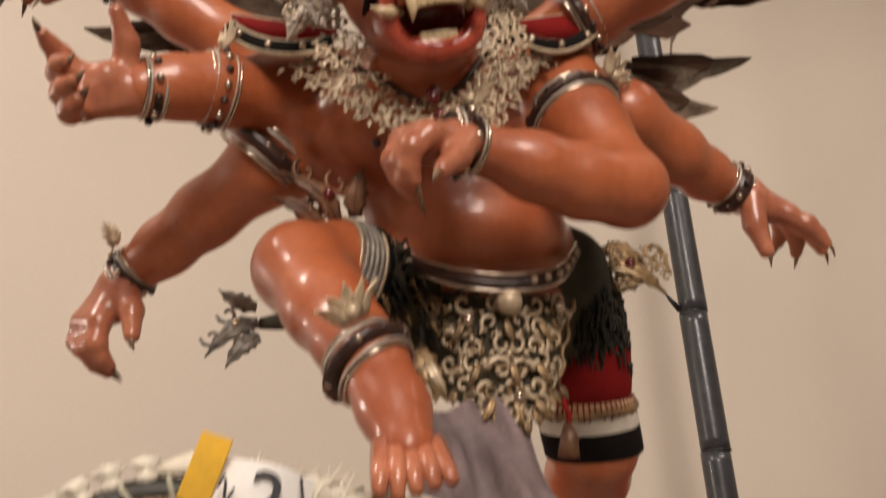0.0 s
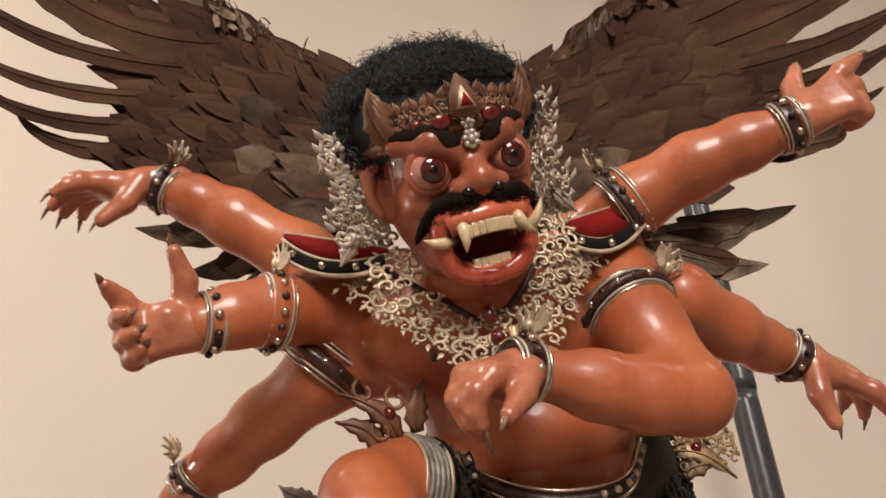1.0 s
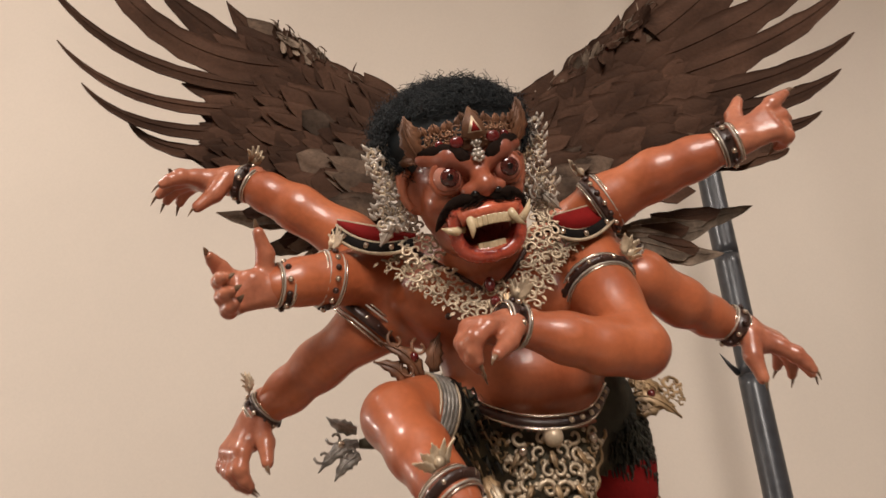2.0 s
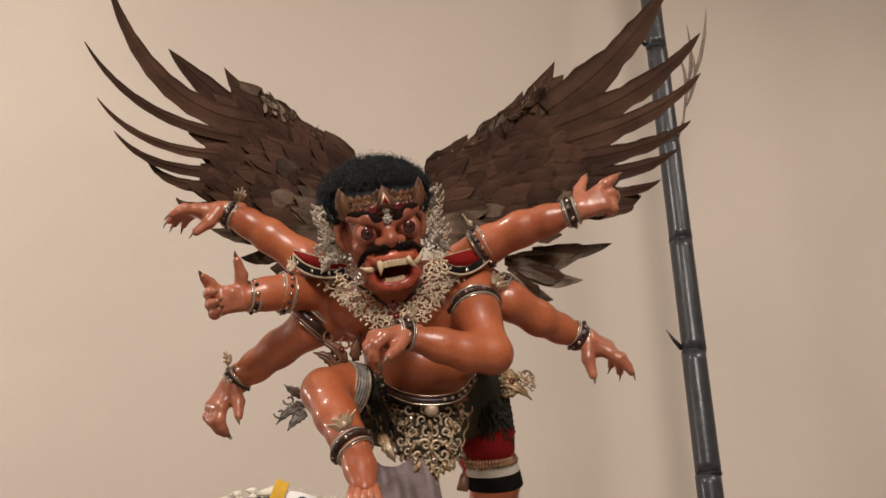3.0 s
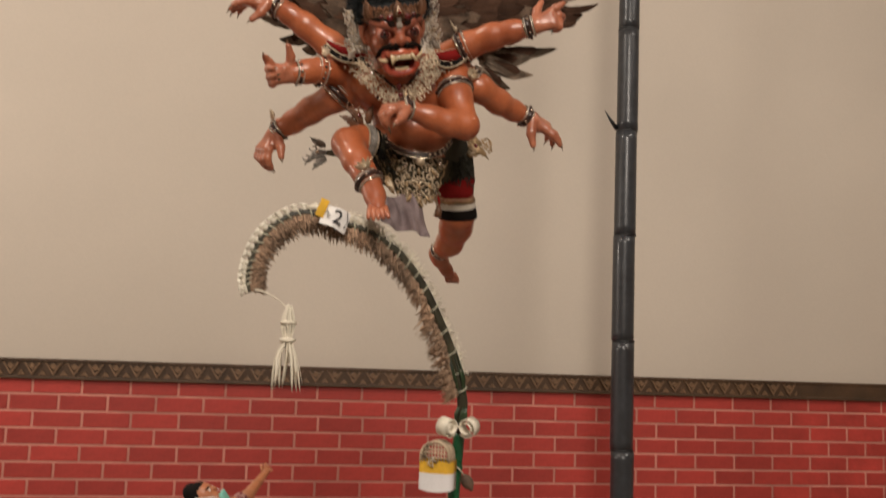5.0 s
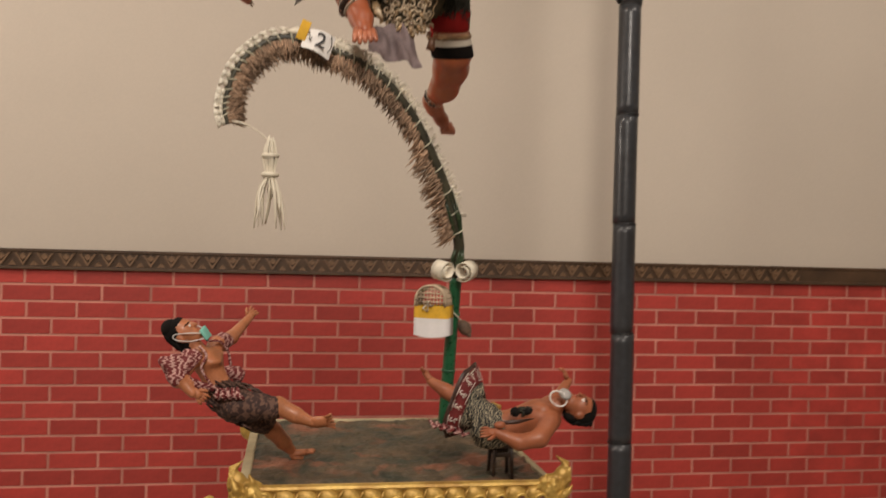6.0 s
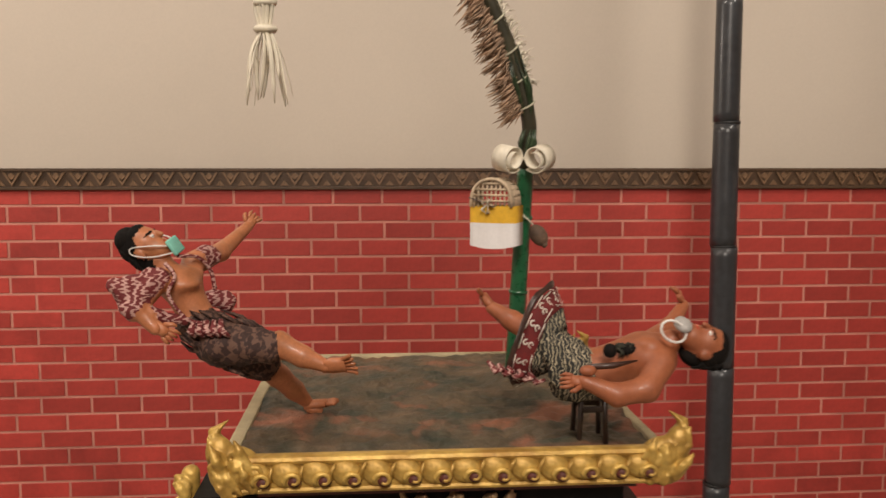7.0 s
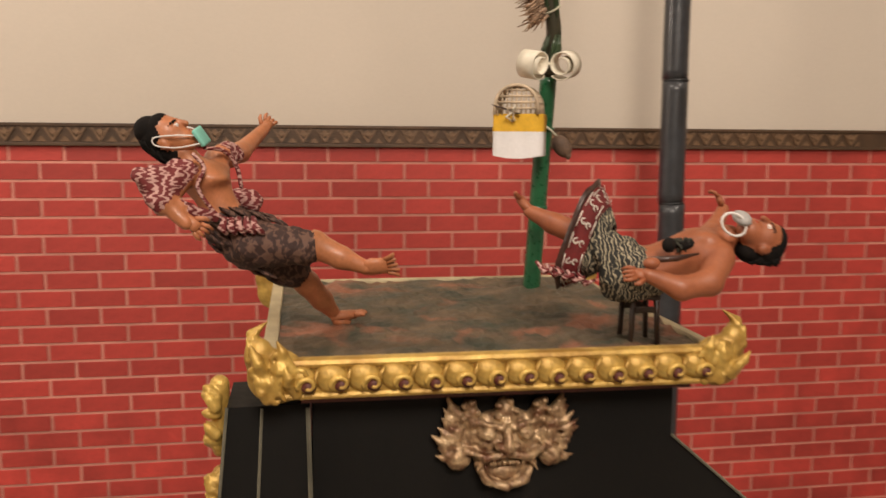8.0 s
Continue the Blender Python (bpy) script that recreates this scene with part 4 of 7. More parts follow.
    for u, v_ in ((-0.40, 0.22), (0.70, 0.14), (0.05, 0.80)):
        p, n = apron(u, v_)
        b.ball(p + unit(n) * 0.005, 0.0046, "stud", 8, 6)
    p, n = apron(0.05, 0.08)
    b.ball(p + unit(n) * 0.005, 0.0090, "gilt_leather", 10, 8)
    for k in range(13):
        u = -1 + 2 * k / 12
        p, n = apron(u, 1.0 - 0.28 * abs(u))
        leaf_plate(b, p, (0.35 * u, -0.1, -1), n, 0.011, 0.008, "apron_gilt", 0.1)
    # side flap, cream tongue and a tassel
    leaf_plate(b, (0.169, 0.600, 1.918), (0.20, -0.1, -1), (0, -1, 0.1), 0.036, 0.018, "apron_gilt", 0.22)
    leaf_plate(b, (0.172, 0.596, 1.911), (0.25, -0.1, -1), (0, -1, 0.1), 0.024, 0.010, "gilt_leather", 0.22)
    tas = Vector((0.268, 0.640, 1.893))
    b.tube([tas, tas + Vector((0.004, 0.002, -0.010)), tas + Vector((0.003, 0.003, -0.018))], 0.0018, "red_felt", 6)
    b.tube([tas + Vector((0.003, 0.003, -0.016)), tas + Vector((0.003, 0.003, -0.024)), tas + Vector((0.001, 0.003, -0.037))], [0.003, 0.006, 0.0075], "crown_leather", 8)
    # --- curled hip ornaments ---
    for base, al, nn, s, m_ in (((0.065, 0.790, 1.991), (-0.9, 0, -0.10), (0.1, -1, 0.1), 1, "bead_trim"), ((0.122, 0.622, 2.009), (-0.35, -0.2, 0.85), (0.1, -1, 0.1), 1, "crown_leather"), ((0.325, 0.680, 1.999), (0.95, 0, 0.02), (0, -1, 0.1), -1, "apron_gilt")):
        al, nn = unit(al), unit(nn)
        sd = nn.cross(al)
        for k, (o, ln) in enumerate(((-0.014, 0.032), (0.0, 0.044), (0.013, 0.032))):
            leaf_plate(b, Vector(base) + sd * o, al + sd * (o * 12), nn, ln, 0.018, m_, 0.55 * s * (1 if o >= 0 else -0.8))
        for k in range(3):
            c = Vector(base) + al * (0.010 + 0.014 * k) + sd * (0.009 * (-1) ** k) + nn * 0.004
            b.tube([c + (al * math.cos(q * 0.7) + sd * math.sin(q * 0.7)) * (0.009 - 0.0008 * q) for q in range(9)], [0.0016] * 9, m_, 5)
        if m_ == "apron_gilt":
            lace(b, lambda u, v, P=Vector(base), a_=al, s_=sd, n_=nn: (P + a_ * (0.050 * v) + s_ * (0.020 * u) + n_ * 0.003, n_), 4, 2, 0.0052, m_, lambda v: 1.0 - 0.3 * v, 41)
        b.ball(Vector(base) + al * 0.018 + nn * 0.005, 0.0044, "stud" if m_ == "bead_trim" else "red_gem", 8, 6)
    b.tube(smooth_path([(0.174, 0.715, 1.980), (0.113, 0.770, 1.989), (0.066, 0.792, 1.991)], 8), [0.016, 0.014, 0.012, 0.010, 0.009, 0.008, 0.007, 0.005], "olive_cloth", 8, flat=0.4, up=(0, -1, 0))
    # --- grey cloth hanging behind the stepping foot ---
    vv, ff = [], []
    R, C = 14, 16
    c0, c1 = Vector((0.162, 0.610, 1.888)), Vector((0.235, 0.620, 1.884))
    for i in range(R + 1):
        for j in range(C + 1):
            s, t = j / C, i / R
            p = c0.lerp(c1, s)
            x = p.x + 0.014 * t * (s - 0.2)
            z = p.z - (0.078 - 0.030 * abs(s - 0.75)) * t - 0.006 * math.sin(7 * s)
            y = p.y - 0.050 * t + 0.011 * math.sin(13 * s + 2.5 * t) * (0.4 + t) + 0.006 * math.sin(23 * s - 5 * t)
            vv.append((x, y, z))
    for i in range(R):
        for j in range(C):
            a = i * (C + 1) + j
            ff.append((a, a + C + 1, a + C + 2, a + 1))
    k = len(vv)
    vv += [(x, y + 0.002, z) for x, y, z in vv]
    ff += [tuple(q + k for q in f_[::-1]) for f_ in ff]
    b.add(vv, ff, "lilac_cloth")
    # --- pierced collar over the chest ---
    line = smooth_path([(0.096, 0.596, 2.113), (0.121, 0.584, 2.089), (0.143, 0.573, 2.067), (0.164, 0.563, 2.047), (0.186, 0.558, 2.043), (0.207, 0.560, 2.055), (0.223, 0.566, 2.078), (0.238, 0.576, 2.105), (0.262, 0.588, 2.122)], 60)

    def collar(u, v):
        i = min(58, max(0, int((u + 1) / 2 * 59)))
        p, q = line[i], line[min(i + 1, 59)]
        d = unit(q - p)
        n = unit((0.25 * u, -0.92, 0.35))
        inward = unit(n.cross(d))
        if inward.z < 0:
            inward = -inward
        wide = 0.026 + 0.010 * (1 - abs(u)) ** 2
        return p.lerp(q, (u + 1) / 2 * 59 - i) + inward * (wide * v - 0.008) + n * 0.004, n
    lace(b, collar, 3, 8, 0.0068, "gilt_leather", seed=21)
    lace(b, lambda u, v: collar(u, 0.75 * v - 0.30), 2, 9, 0.0046, "gilt_leather", seed=22)
    for v_, r_ in ((0.05, 0.0013), (0.55, 0.0010)):
        b.tube([collar(-1 + 2 * k / 70, v_ + 0.06 * math.sin(1.5 * k))[0] for k in range(71)], r_, "gilt_leather", 5, flat=0.5, up=(0, -1, 0.3))
    for k in range(25):
        u = -1 + 2 * k / 24
        p, n = collar(u, -0.12)
        i = min(58, int((u + 1) / 2 * 59))
        d = unit(line[min(i + 1, 59)] - line[i])
        low = unit(n.cross(d))
        if low.z > 0:
            low = -low
        leaf_plate(b, p, low + d * 0.3 * (1 if u < 0 else -1), n, 0.006, 0.0040, "gilt_leather", 0.3 * (1 if k % 2 else -1))
    b.tube([collar(-1 + 2 * k / 40, 1.0)[0] for k in range(41)], 0.0026, "dark_leather", 6)
    # lace hanging from the ears to the collar
    for hi, lo, wide in ((Vector((0.110, 0.592, 2.151)), Vector((0.135, 0.572, 2.078)), 0.015), (Vector((0.239, 0.585, 2.157)), Vector((0.227, 0.570, 2.090)), 0.014)):
        lace(b, lambda u, v, a_=hi, c_=lo, w_=wide: (a_.lerp(c_, v) + Vector((u * w_ * (0.7 + 0.5 * v), -0.004 - 0.004 * math.sin(3 * v), 0.25 * u * w_)), Vector((0.2 * u, -1, 0.2))), 6, 2, 0.0056, "gilt_leather", seed=61)
    gem = Vector((0.182, 0.553, 2.052))
    b.ball(gem, 0.0046, "red_gem", 10, 8)
    b.ball(gem + Vector((-0.003, 0.002, 0.016)), (0.005, 0.0035, 0.007), "red_gem", 8, 6)
    tab = Vector((0.197, 0.549, 2.051))
    b.box((-0.0085, -0.0015, -0.0070), (0.0085, 0.0015, 0.0070), "apron_gilt", 0.0010, Matrix.Translation(tab) @ Matrix.Rotation(-0.15, 4, "Y"))
    for k in range(6):
        b.tube([tab + Vector((-0.007 + 0.0028 * k, -0.002, -0.006)), tab + Vector((-0.007 + 0.0028 * k, -0.0024, 0.006))], 0.0006, "gilt_leather", 4)
    # --- shoulder pads ---
    crescent(b, (0.052, 0.606, 2.153), (0.079, 0.590, 2.117), (0.121, 0.576, 2.123), (-0.15, -0.96, -0.1), 0.02)
    crescent(b, (0.240, 0.576, 2.136), (0.274, 0.576, 2.110), (0.314, 0.598, 2.166), (0.2, -0.95, -0.1), 0.02)
    # --- wings ---
    wing(b, [(0.127, 0.715, 2.326), (-0.011, 0.690, 2.434), (-0.056, 0.690, 2.292), (0.100, 0.715, 2.200)], [(-0.002, 0.682, 2.386), (-0.033, 0.690, 2.271)],
         [((-0.253, 0.655, 2.613), 0.044), ((-0.269, 0.655, 2.495), 0.0200), ((-0.240, 0.655, 2.402), 0.0180), ((-0.215, 0.670, 2.358), 0.0215), ((-0.170, 0.690, 2.324), 0.0250), ((-0.126, 0.700, 2.270), 0.0180)],
         [((-0.154, 0.675, 2.502), 0.030), ((-0.072, 0.685, 2.480), 0.028), ((-0.013, 0.690, 2.439), 0.026), ((0.049, 0.700, 2.380), 0.024)],
         [((0.053, 0.735, 2.216), (-0.038, 0.760, 2.203), 0.026), ((0.062, 0.735, 2.202), (0.007, 0.745, 2.182), 0.026), ((0.033, 0.735, 2.231), (-0.085, 0.760, 2.248), 0.024)], 3, -1, 0.27)
    wing(b, [(0.231, 0.715, 2.314), (0.410, 0.670, 2.452), (0.478, 0.655, 2.268), (0.257, 0.715, 2.193)], [(0.414, 0.662, 2.411), (0.455, 0.655, 2.252)],
         [((0.623, 0.610, 2.655), 0.056), ((0.642, 0.600, 2.519), 0.050), ((0.634, 0.600, 2.448), 0.040), ((0.611, 0.605, 2.370), 0.033), ((0.590, 0.615, 2.329), 0.031), ((0.565, 0.630, 2.286), 0.022), ((0.526, 0.645, 2.250), 0.018)],
         [((0.489, 0.650, 2.496), 0.036), ((0.430, 0.660, 2.498), 0.032), ((0.380, 0.675, 2.452), 0.030), ((0.337, 0.685, 2.408), 0.028)],
         [((0.348, 0.715, 2.192), (0.516, 0.730, 2.226), 0.024), ((0.352, 0.712, 2.178), (0.463, 0.714, 2.161), 0.024), ((0.342, 0.708, 2.167), (0.415, 0.706, 2.127), 0.022), ((0.348, 0.714, 2.186), (0.458, 0.720, 2.195), 0.022)], 4, 1, 0.11)
    head(b)
    return single("demon_statue", b, "winged six-armed demon statue with red-brown skin stepping on the arch", "statue")


def head(b):
    """The fanged head: its own frame has x across, y to the back, z up; the eyes sit at z = 0.005."""
    X = unit((0.972, 0.050, 0.215))
    F = Vector((-0.03, -0.885, -0.465))
    F = unit(F - X * F.dot(X))
    Y = -F
    Z = X.cross(Y)
    R = Matrix((X, Y, Z)).transposed()
    KX, KY, KZ = 0.735, 0.90, 0.755
    O = Vector((0.1685, 0.5015, 2.1465)) - R @ Vector((0, -0.058 * KY, 0.006))
    W = lambda x, y, z: O + R @ Vector((x * KX, y * KY, 0.005 + (z - 0.005) * KZ))
    turn = [list(r) for r in R]
    clay = Clay([c - 0.115 for c in O], [c + 0.115 for c in O], 0.0021)
    lump = lambda c, r, label=0, k=0.010, carve=False: clay.lump(W(*c), (r[0] * KX, r[1] * KY, r[2] * KZ), label, k, turn, carve)
    bone = lambda a, c, ra, rb, label=0, k=0.006: clay.bone(W(*a), W(*c), ra, rb, label, k)
    lump((0, 0.004, 0.015), (0.061, 0.062, 0.060))
    lump((0, -0.006, -0.034), (0.054, 0.050, 0.040), 0, 0.02)
    lump((0, -0.020, -0.066), (0.044, 0.036, 0.024), 0, 0.014)
    for s in (1, -1):
        lump((s * 0.038, -0.036, -0.018), (0.020, 0.020, 0.020))
        lump((s * 0.0345, -0.052, 0.004), (0.0190, 0.010, 0.0180), 0, 0.004)
        bone((s * 0.010, -0.060, 0.016), (s * 0.030, -0.060, 0.026), 0.0085, 0.0085)
        bone((s * 0.030, -0.060, 0.026), (s * 0.055, -0.040, 0.030), 0.0085, 0.006)
        bone((s * 0.010, -0.064, 0.019), (s * 0.028, -0.064, 0.028), 0.0030, 0.0040, 1, 0.002)
        bone((s * 0.028, -0.064, 0.028), (s * 0.054, -0.046, 0.034), 0.0040, 0.0024, 1, 0.002)
        lump((s * 0.0155, -0.067, -0.013), (0.0108, 0.0095, 0.0086), 0, 0.003)
        bone((s * 0.003, -0.070, -0.0245), (s * 0.030, -0.063, -0.0225), 0.0036, 0.0042, 1, 0.002)
        bone((s * 0.030, -0.063, -0.0225), (s * 0.050, -0.046, -0.043), 0.0042, 0.0024, 1, 0.002)
        lump((s * 0.062, 0.004, -0.005), (0.010, 0.016, 0.024), 0, 0.006)
    bone((0, -0.055, 0.012), (0, -0.072, -0.008), 0.0070, 0.0094, 0, 0.005)
    lump((0, -0.074, -0.011), (0.0090, 0.0080, 0.0078), 0, 0.004)
    # open mouth: a ring of lips round a hollow
    ring = []
    for k in range(20):
        t = 2 * math.pi * k / 20
        cx, cz = 0.036 * math.copysign(abs(math.cos(t)) ** 0.75, math.cos(t)), 0.0300 * math.copysign(abs(math.sin(t)) ** 0.8, math.sin(t))
        ring.append((cx, -0.0635 + 0.30 * abs(cx) ** 1.2 + 0.10 * max(0, -cz), -0.0545 + cz))
    for k in range(20):
        bone(ring[k], ring[(k + 1) % 20], 0.0068, 0.0068, 2, 0.0035)
    lump((0, -0.066, -0.0545), (0.0320, 0.036, 0.0260), 3, 0.004, carve=True)
    v, f, lab = clay.surface()
    b.add_labelled(v, f, lab, ["face_skin", "brow", "lip", "mouth_inside"])
    # gums, teeth, fangs and tusks
    b.tube([W(x / 1000, -0.0715 + 0.2 * abs(x / 1000), -0.0365 - 4.0 * (x / 1000) ** 2) for x in range(-33, 34, 6)], 0.0070, "gum", 10)
    b.tube([W(x / 1000, -0.0690 + 0.2 * abs(x / 1000), -0.0275 - 6.0 * (x / 1000) ** 2) for x in range(-39, 40, 6)], 0.0046, "lip", 8)
    b.tube([W(x / 1000, -0.061 + 0.2 * abs(x / 1000), -0.0810 + 5.0 * (x / 1000) ** 2) for x in range(-27, 28, 6)], 0.0056, "gum", 8)
    for k in range(8):
        x = -0.0192 + 0.0055 * k
        b.box((-0.0024, -0.003, -0.0042), (0.0024, 0.003, 0.0042), "tooth", 0.0011, Matrix.Translation(W(x, -0.0752 + 0.2 * abs(x), -0.0462 - 4.0 * x * x)) @ R.to_4x4())
    for k in range(6):
        x = -0.0130 + 0.0052 * k
        b.box((-0.0024, -0.003, -0.0034), (0.0024, 0.003, 0.0034), "tooth", 0.0011, Matrix.Translation(W(x, -0.0630 + 0.2 * abs(x), -0.0750)) @ R.to_4x4())
    for s in (1, -1):
        reach = ((0.0250, 0.047), (0.0300, 0.054), (0.0380, 0.060)) if s > 0 else ((0.0235, 0.047), (0.0235, 0.055), (0.0250, 0.063))
        b.tube([W(s * 0.0225, -0.068, -0.038)] + [W(s * px, -0.075, -pz) for px, pz in reach], [0.0042, 0.0038, 0.0027, 0.0005], "tooth", 9)
        lift = ((0.0400, 0.052), (0.0465, 0.044), (0.0510, 0.034)) if s > 0 else ((0.0390, 0.053), (0.0475, 0.051), (0.0550, 0.047))
        b.tube([W(s * 0.0300, -0.058, -0.052)] + [W(s * px, -0.066, -pz) for px, pz in lift], [0.0044, 0.0038, 0.0027, 0.0005], "tooth", 9)
        # bulging eyes with lids
        c = W(s * 0.0350, -0.0535, 0.005)
        b.ball(c, 0.0130, "eyeball", 18, 12)
        ahead = (W(s * 0.002 - 0.004, -1.0, -0.02) - W(0, 0, 0)).normalized()
        p = c + ahead * 0.0112
        side = ahead.orthogonal().normalized()
        for rr, off, m_ in ((0.0080, 0.0010, "iris"), (0.0040, 0.0022, "pupil")):
            b.ball(p + ahead * off * 0.4, (rr, rr, 0.0022), m_, 14, 6, ahead.to_track_quat("Z", "Y").to_matrix())
        lid = []
        for k in range(16):
            t = 2 * math.pi * k / 16
            lid.append(W(s * 0.0350 + 0.0168 * math.cos(t), -0.0585 + 0.004 * abs(math.cos(t)), 0.005 + 0.0162 * math.sin(t)))
        b.tube(lid, 0.0032, "face_skin", 7, closed=True)
        b.tube(smooth_path([W(s * 0.010, -0.0680, 0.0200), W(s * 0.026, -0.0690, 0.0300), W(s * 0.043, -0.0600, 0.0360), W(s * 0.060, -0.0440, 0.0360)], 12), [0.0034, 0.0048, 0.0056, 0.0060, 0.0060, 0.0058, 0.0054, 0.0048, 0.0040, 0.0032, 0.0022, 0.0008], "brow", 9, flat=0.28, up=F)
        b.tube(smooth_path([W(s * 0.001, -0.0735, -0.0225), W(s * 0.018, -0.0730, -0.0205), W(s * 0.036, -0.0640, -0.0245), W(s * 0.048, -0.0520, -0.0380), W(s * 0.055, -0.0430, -0.0500)], 12), [0.0030, 0.0040, 0.0046, 0.0050, 0.0052, 0.0052, 0.0050, 0.0046, 0.0040, 0.0032, 0.0022, 0.0008], "brow", 9, flat=0.5, up=F)
        fuzz = random.Random(60 + s)
        for k in range(45):
            u = fuzz.random()
            p = W(s * (0.004 + 0.046 * u), -0.0735 + 0.026 * u * u, -0.0240 - 0.018 * max(0, u - 0.5) + fuzz.uniform(-0.005, 0.005))
            b.tube([p + F * 0.001, p + F * 0.003 + X * (0.003 * s) - Z * 0.001, p + F * 0.002 + X * (0.007 * s) - Z * fuzz.uniform(0.001, 0.005)], [0.0006, 0.0005, 0.0002], "brow", 3)
        # nostrils
        b.ball(W(s * 0.0130, -0.0752, -0.0172), (0.0040, 0.003, 0.0030), "pupil", 8, 5, R)
        # curled ears
        b.tube([W(s * 0.063, -0.010, 0.022), W(s * 0.072, -0.004, 0.016), W(s * 0.074, -0.001, -0.004), W(s * 0.067, -0.006, -0.022)], [0.004, 0.006, 0.005, 0.004], "palm_skin", 7)

        # pierced ear plates with a flame outline
        def plate(u, v_, s=s):
            x = 0.079 + (0.021 + 0.005 * math.sin(9 * v_)) * u + 0.006 * v_ + (0.006 if s > 0 else 0)
            return W(s * x, 0.004 - 0.006 * u, 0.058 - 0.096 * v_), X * (0.45 * s) + F * 0.9
        lace(b, plate, 7, 3, 0.0066, "silver_leather", seed=31 + s)
        lace(b, lambda u, v_: plate(u * 0.9 + 0.1, v_ * 0.94 + 0.03), 7, 3, 0.0042, "gilt_leather", seed=51 + s)
        for k in range(8):
            q = plate(1.0, 0.06 + 0.115 * k)[0]
            leaf_plate(b, q, X * (0.9 * s) + Z * 0.6, X * (0.3 * s) + F, 0.008, 0.0048, "silver_leather", 0.35 * s)
        leaf_plate(b, plate(0.3, 0.92)[0], X * (0.6 * s) - Z, F, 0.024, 0.013, "silver_leather", 0.1 * s)
    # crown: band of small leaves with a high centre point and jewels
    def brim(u, v):
        t = math.pi * (0.5 - 0.44 * u)
        rise = 0.010 * math.exp(-(u / 0.16) ** 2) + 0.012 * math.exp(-((abs(u) - 0.92) / 0.10) ** 2)
        rad_ = Vector((math.cos(t), -math.sin(t), 0.12))
        return W(0.0695 * math.cos(t), 0.004 - 0.0690 * math.sin(t), 0.031 + (0.024 + rise) * v), R @ rad_
    lace(b, brim, 4, 8, 0.0046, "crown_leather", seed=71)
    lace(b, lambda u, v: brim(u * 0.98, 0.1 + 0.8 * v), 3, 8, 0.0034, "crown_gilt", seed=72)
    for k in range(27):
        u = -1 + 2 * k / 26
        p, n_ = brim(u, 0.92)
        leaf_plate(b, p, Z + n_ * 0.1, n_, 0.0085, 0.0070, "crown_leather", 0.25 * (-1) ** k)
    band = [W(0.068 * math.cos(math.pi * k / 24), -0.067 * math.sin(math.pi * k / 24) + 0.004, 0.031 + 0.004 * math.sin(math.pi * k / 24)) for k in range(25)]
    b.tube(band, 0.0045, "crown_leather", 7)
    b.tube([p + F * 0.002 + Z * 0.006 for p in band], 0.0016, "gilt_leather", 5)
    b.prism([W(-0.014, -0.071, 0.044), W(-0.010, -0.069, 0.060), W(0, -0.066, 0.076), W(0.010, -0.069, 0.060), W(0.014, -0.071, 0.044), W(0, -0.072, 0.038)], F * 0.002, F * -0.003, "crown_leather")
    b.prism([W(-0.008, -0.073, 0.047), W(0, -0.070, 0.065), W(0.008, -0.073, 0.047)], F * 0.003, F * -0.001, "gilt_leather")
    b.prism([W(-0.005, -0.075, 0.048), W(0, -0.073, 0.059), W(0.005, -0.075, 0.048)], F * 0.003, F * -0.001, "red_felt")
    for cz, cr in ((0.037, 0.0040), (0.023, 0.0050)):
        b.ball(W(0, -0.072, cz), (cr * 0.6, 0.003, cr * 0.6), "silver_leather", 7, 4, R)
        for k in range(7):
            q = 2 * math.pi * k / 7 + cz * 90
            b.ball(W(cr * math.cos(q), -0.0715, cz + 1.15 * cr * math.sin(q)), (cr * 0.52, 0.0012, cr * 0.40), "silver_leather", 6, 4, R)
    for s in (1, -1):
        b.ball(W(s * 0.021, -0.070, 0.040), (0.0064, 0.0018, 0.0048), "red_gem", 9, 6, R)
        b.ball(W(s * 0.038, -0.061, 0.041), (0.0040, 0.0014, 0.0034), "red_gem", 8, 6, R)
        for k in range(3):
            leaf_plate(b, W(s * 0.056, -0.040, 0.030 + 0.008 * k), Z + X * (0.5 * s), F + X * (0.5 * s), 0.034 - 0.004 * k, 0.018, "crown_leather", 0.2 * s)
    # curly hair: a dark cap and many small curls
    rng = random.Random(8)
    c, r = Vector((0.002, 0.022, 0.052)), Vector((0.093, 0.074, 0.063))
    b.ball(W(*c), (r.x * KX * 0.96, r.y * KY * 0.96, r.z * KZ * 0.96), "hair", 20, 14, R)
    for k in range(10000):
        d = unit((rng.gauss(0, 1), rng.gauss(0.15, 1), rng.gauss(0.5, 1)))
        if d.y < -0.45 and d.z < 0.35:
            continue
        p = c + Vector((d.x * r.x, d.y * r.y, d.z * r.z))
        q = unit((rng.gauss(0, 1), rng.gauss(0, 1), rng.gauss(0, 1)))
        q = unit(q - d * q.dot(d))
        w = d.cross(q)
        s = rng.uniform(0.003, 0.0075)
        wild = rng.uniform(0.4, 1.4) if rng.random() < 0.85 else rng.uniform(1.6, 2.6)
        pts = [W(*(p + d * (s * wild * (0.1 + t)) + (q * math.cos(7.0 * t) + w * math.sin(7.0 * t)) * s * 0.7)) for t in (0, 0.17, 0.33, 0.5, 0.67, 0.83, 1.0)]
        b.tube(pts, [0.0004, 0.0004, 0.0003, 0.0003, 0.0003, 0.0002, 0.0002], "hair", 3)


statue()


# ---- display plinth with painted earth, gilt mouldings and a mask relief ----
PX0, PX1, PY0, PY1, TOP = 0.0, 0.396, 0.322, 0.735, 1.208


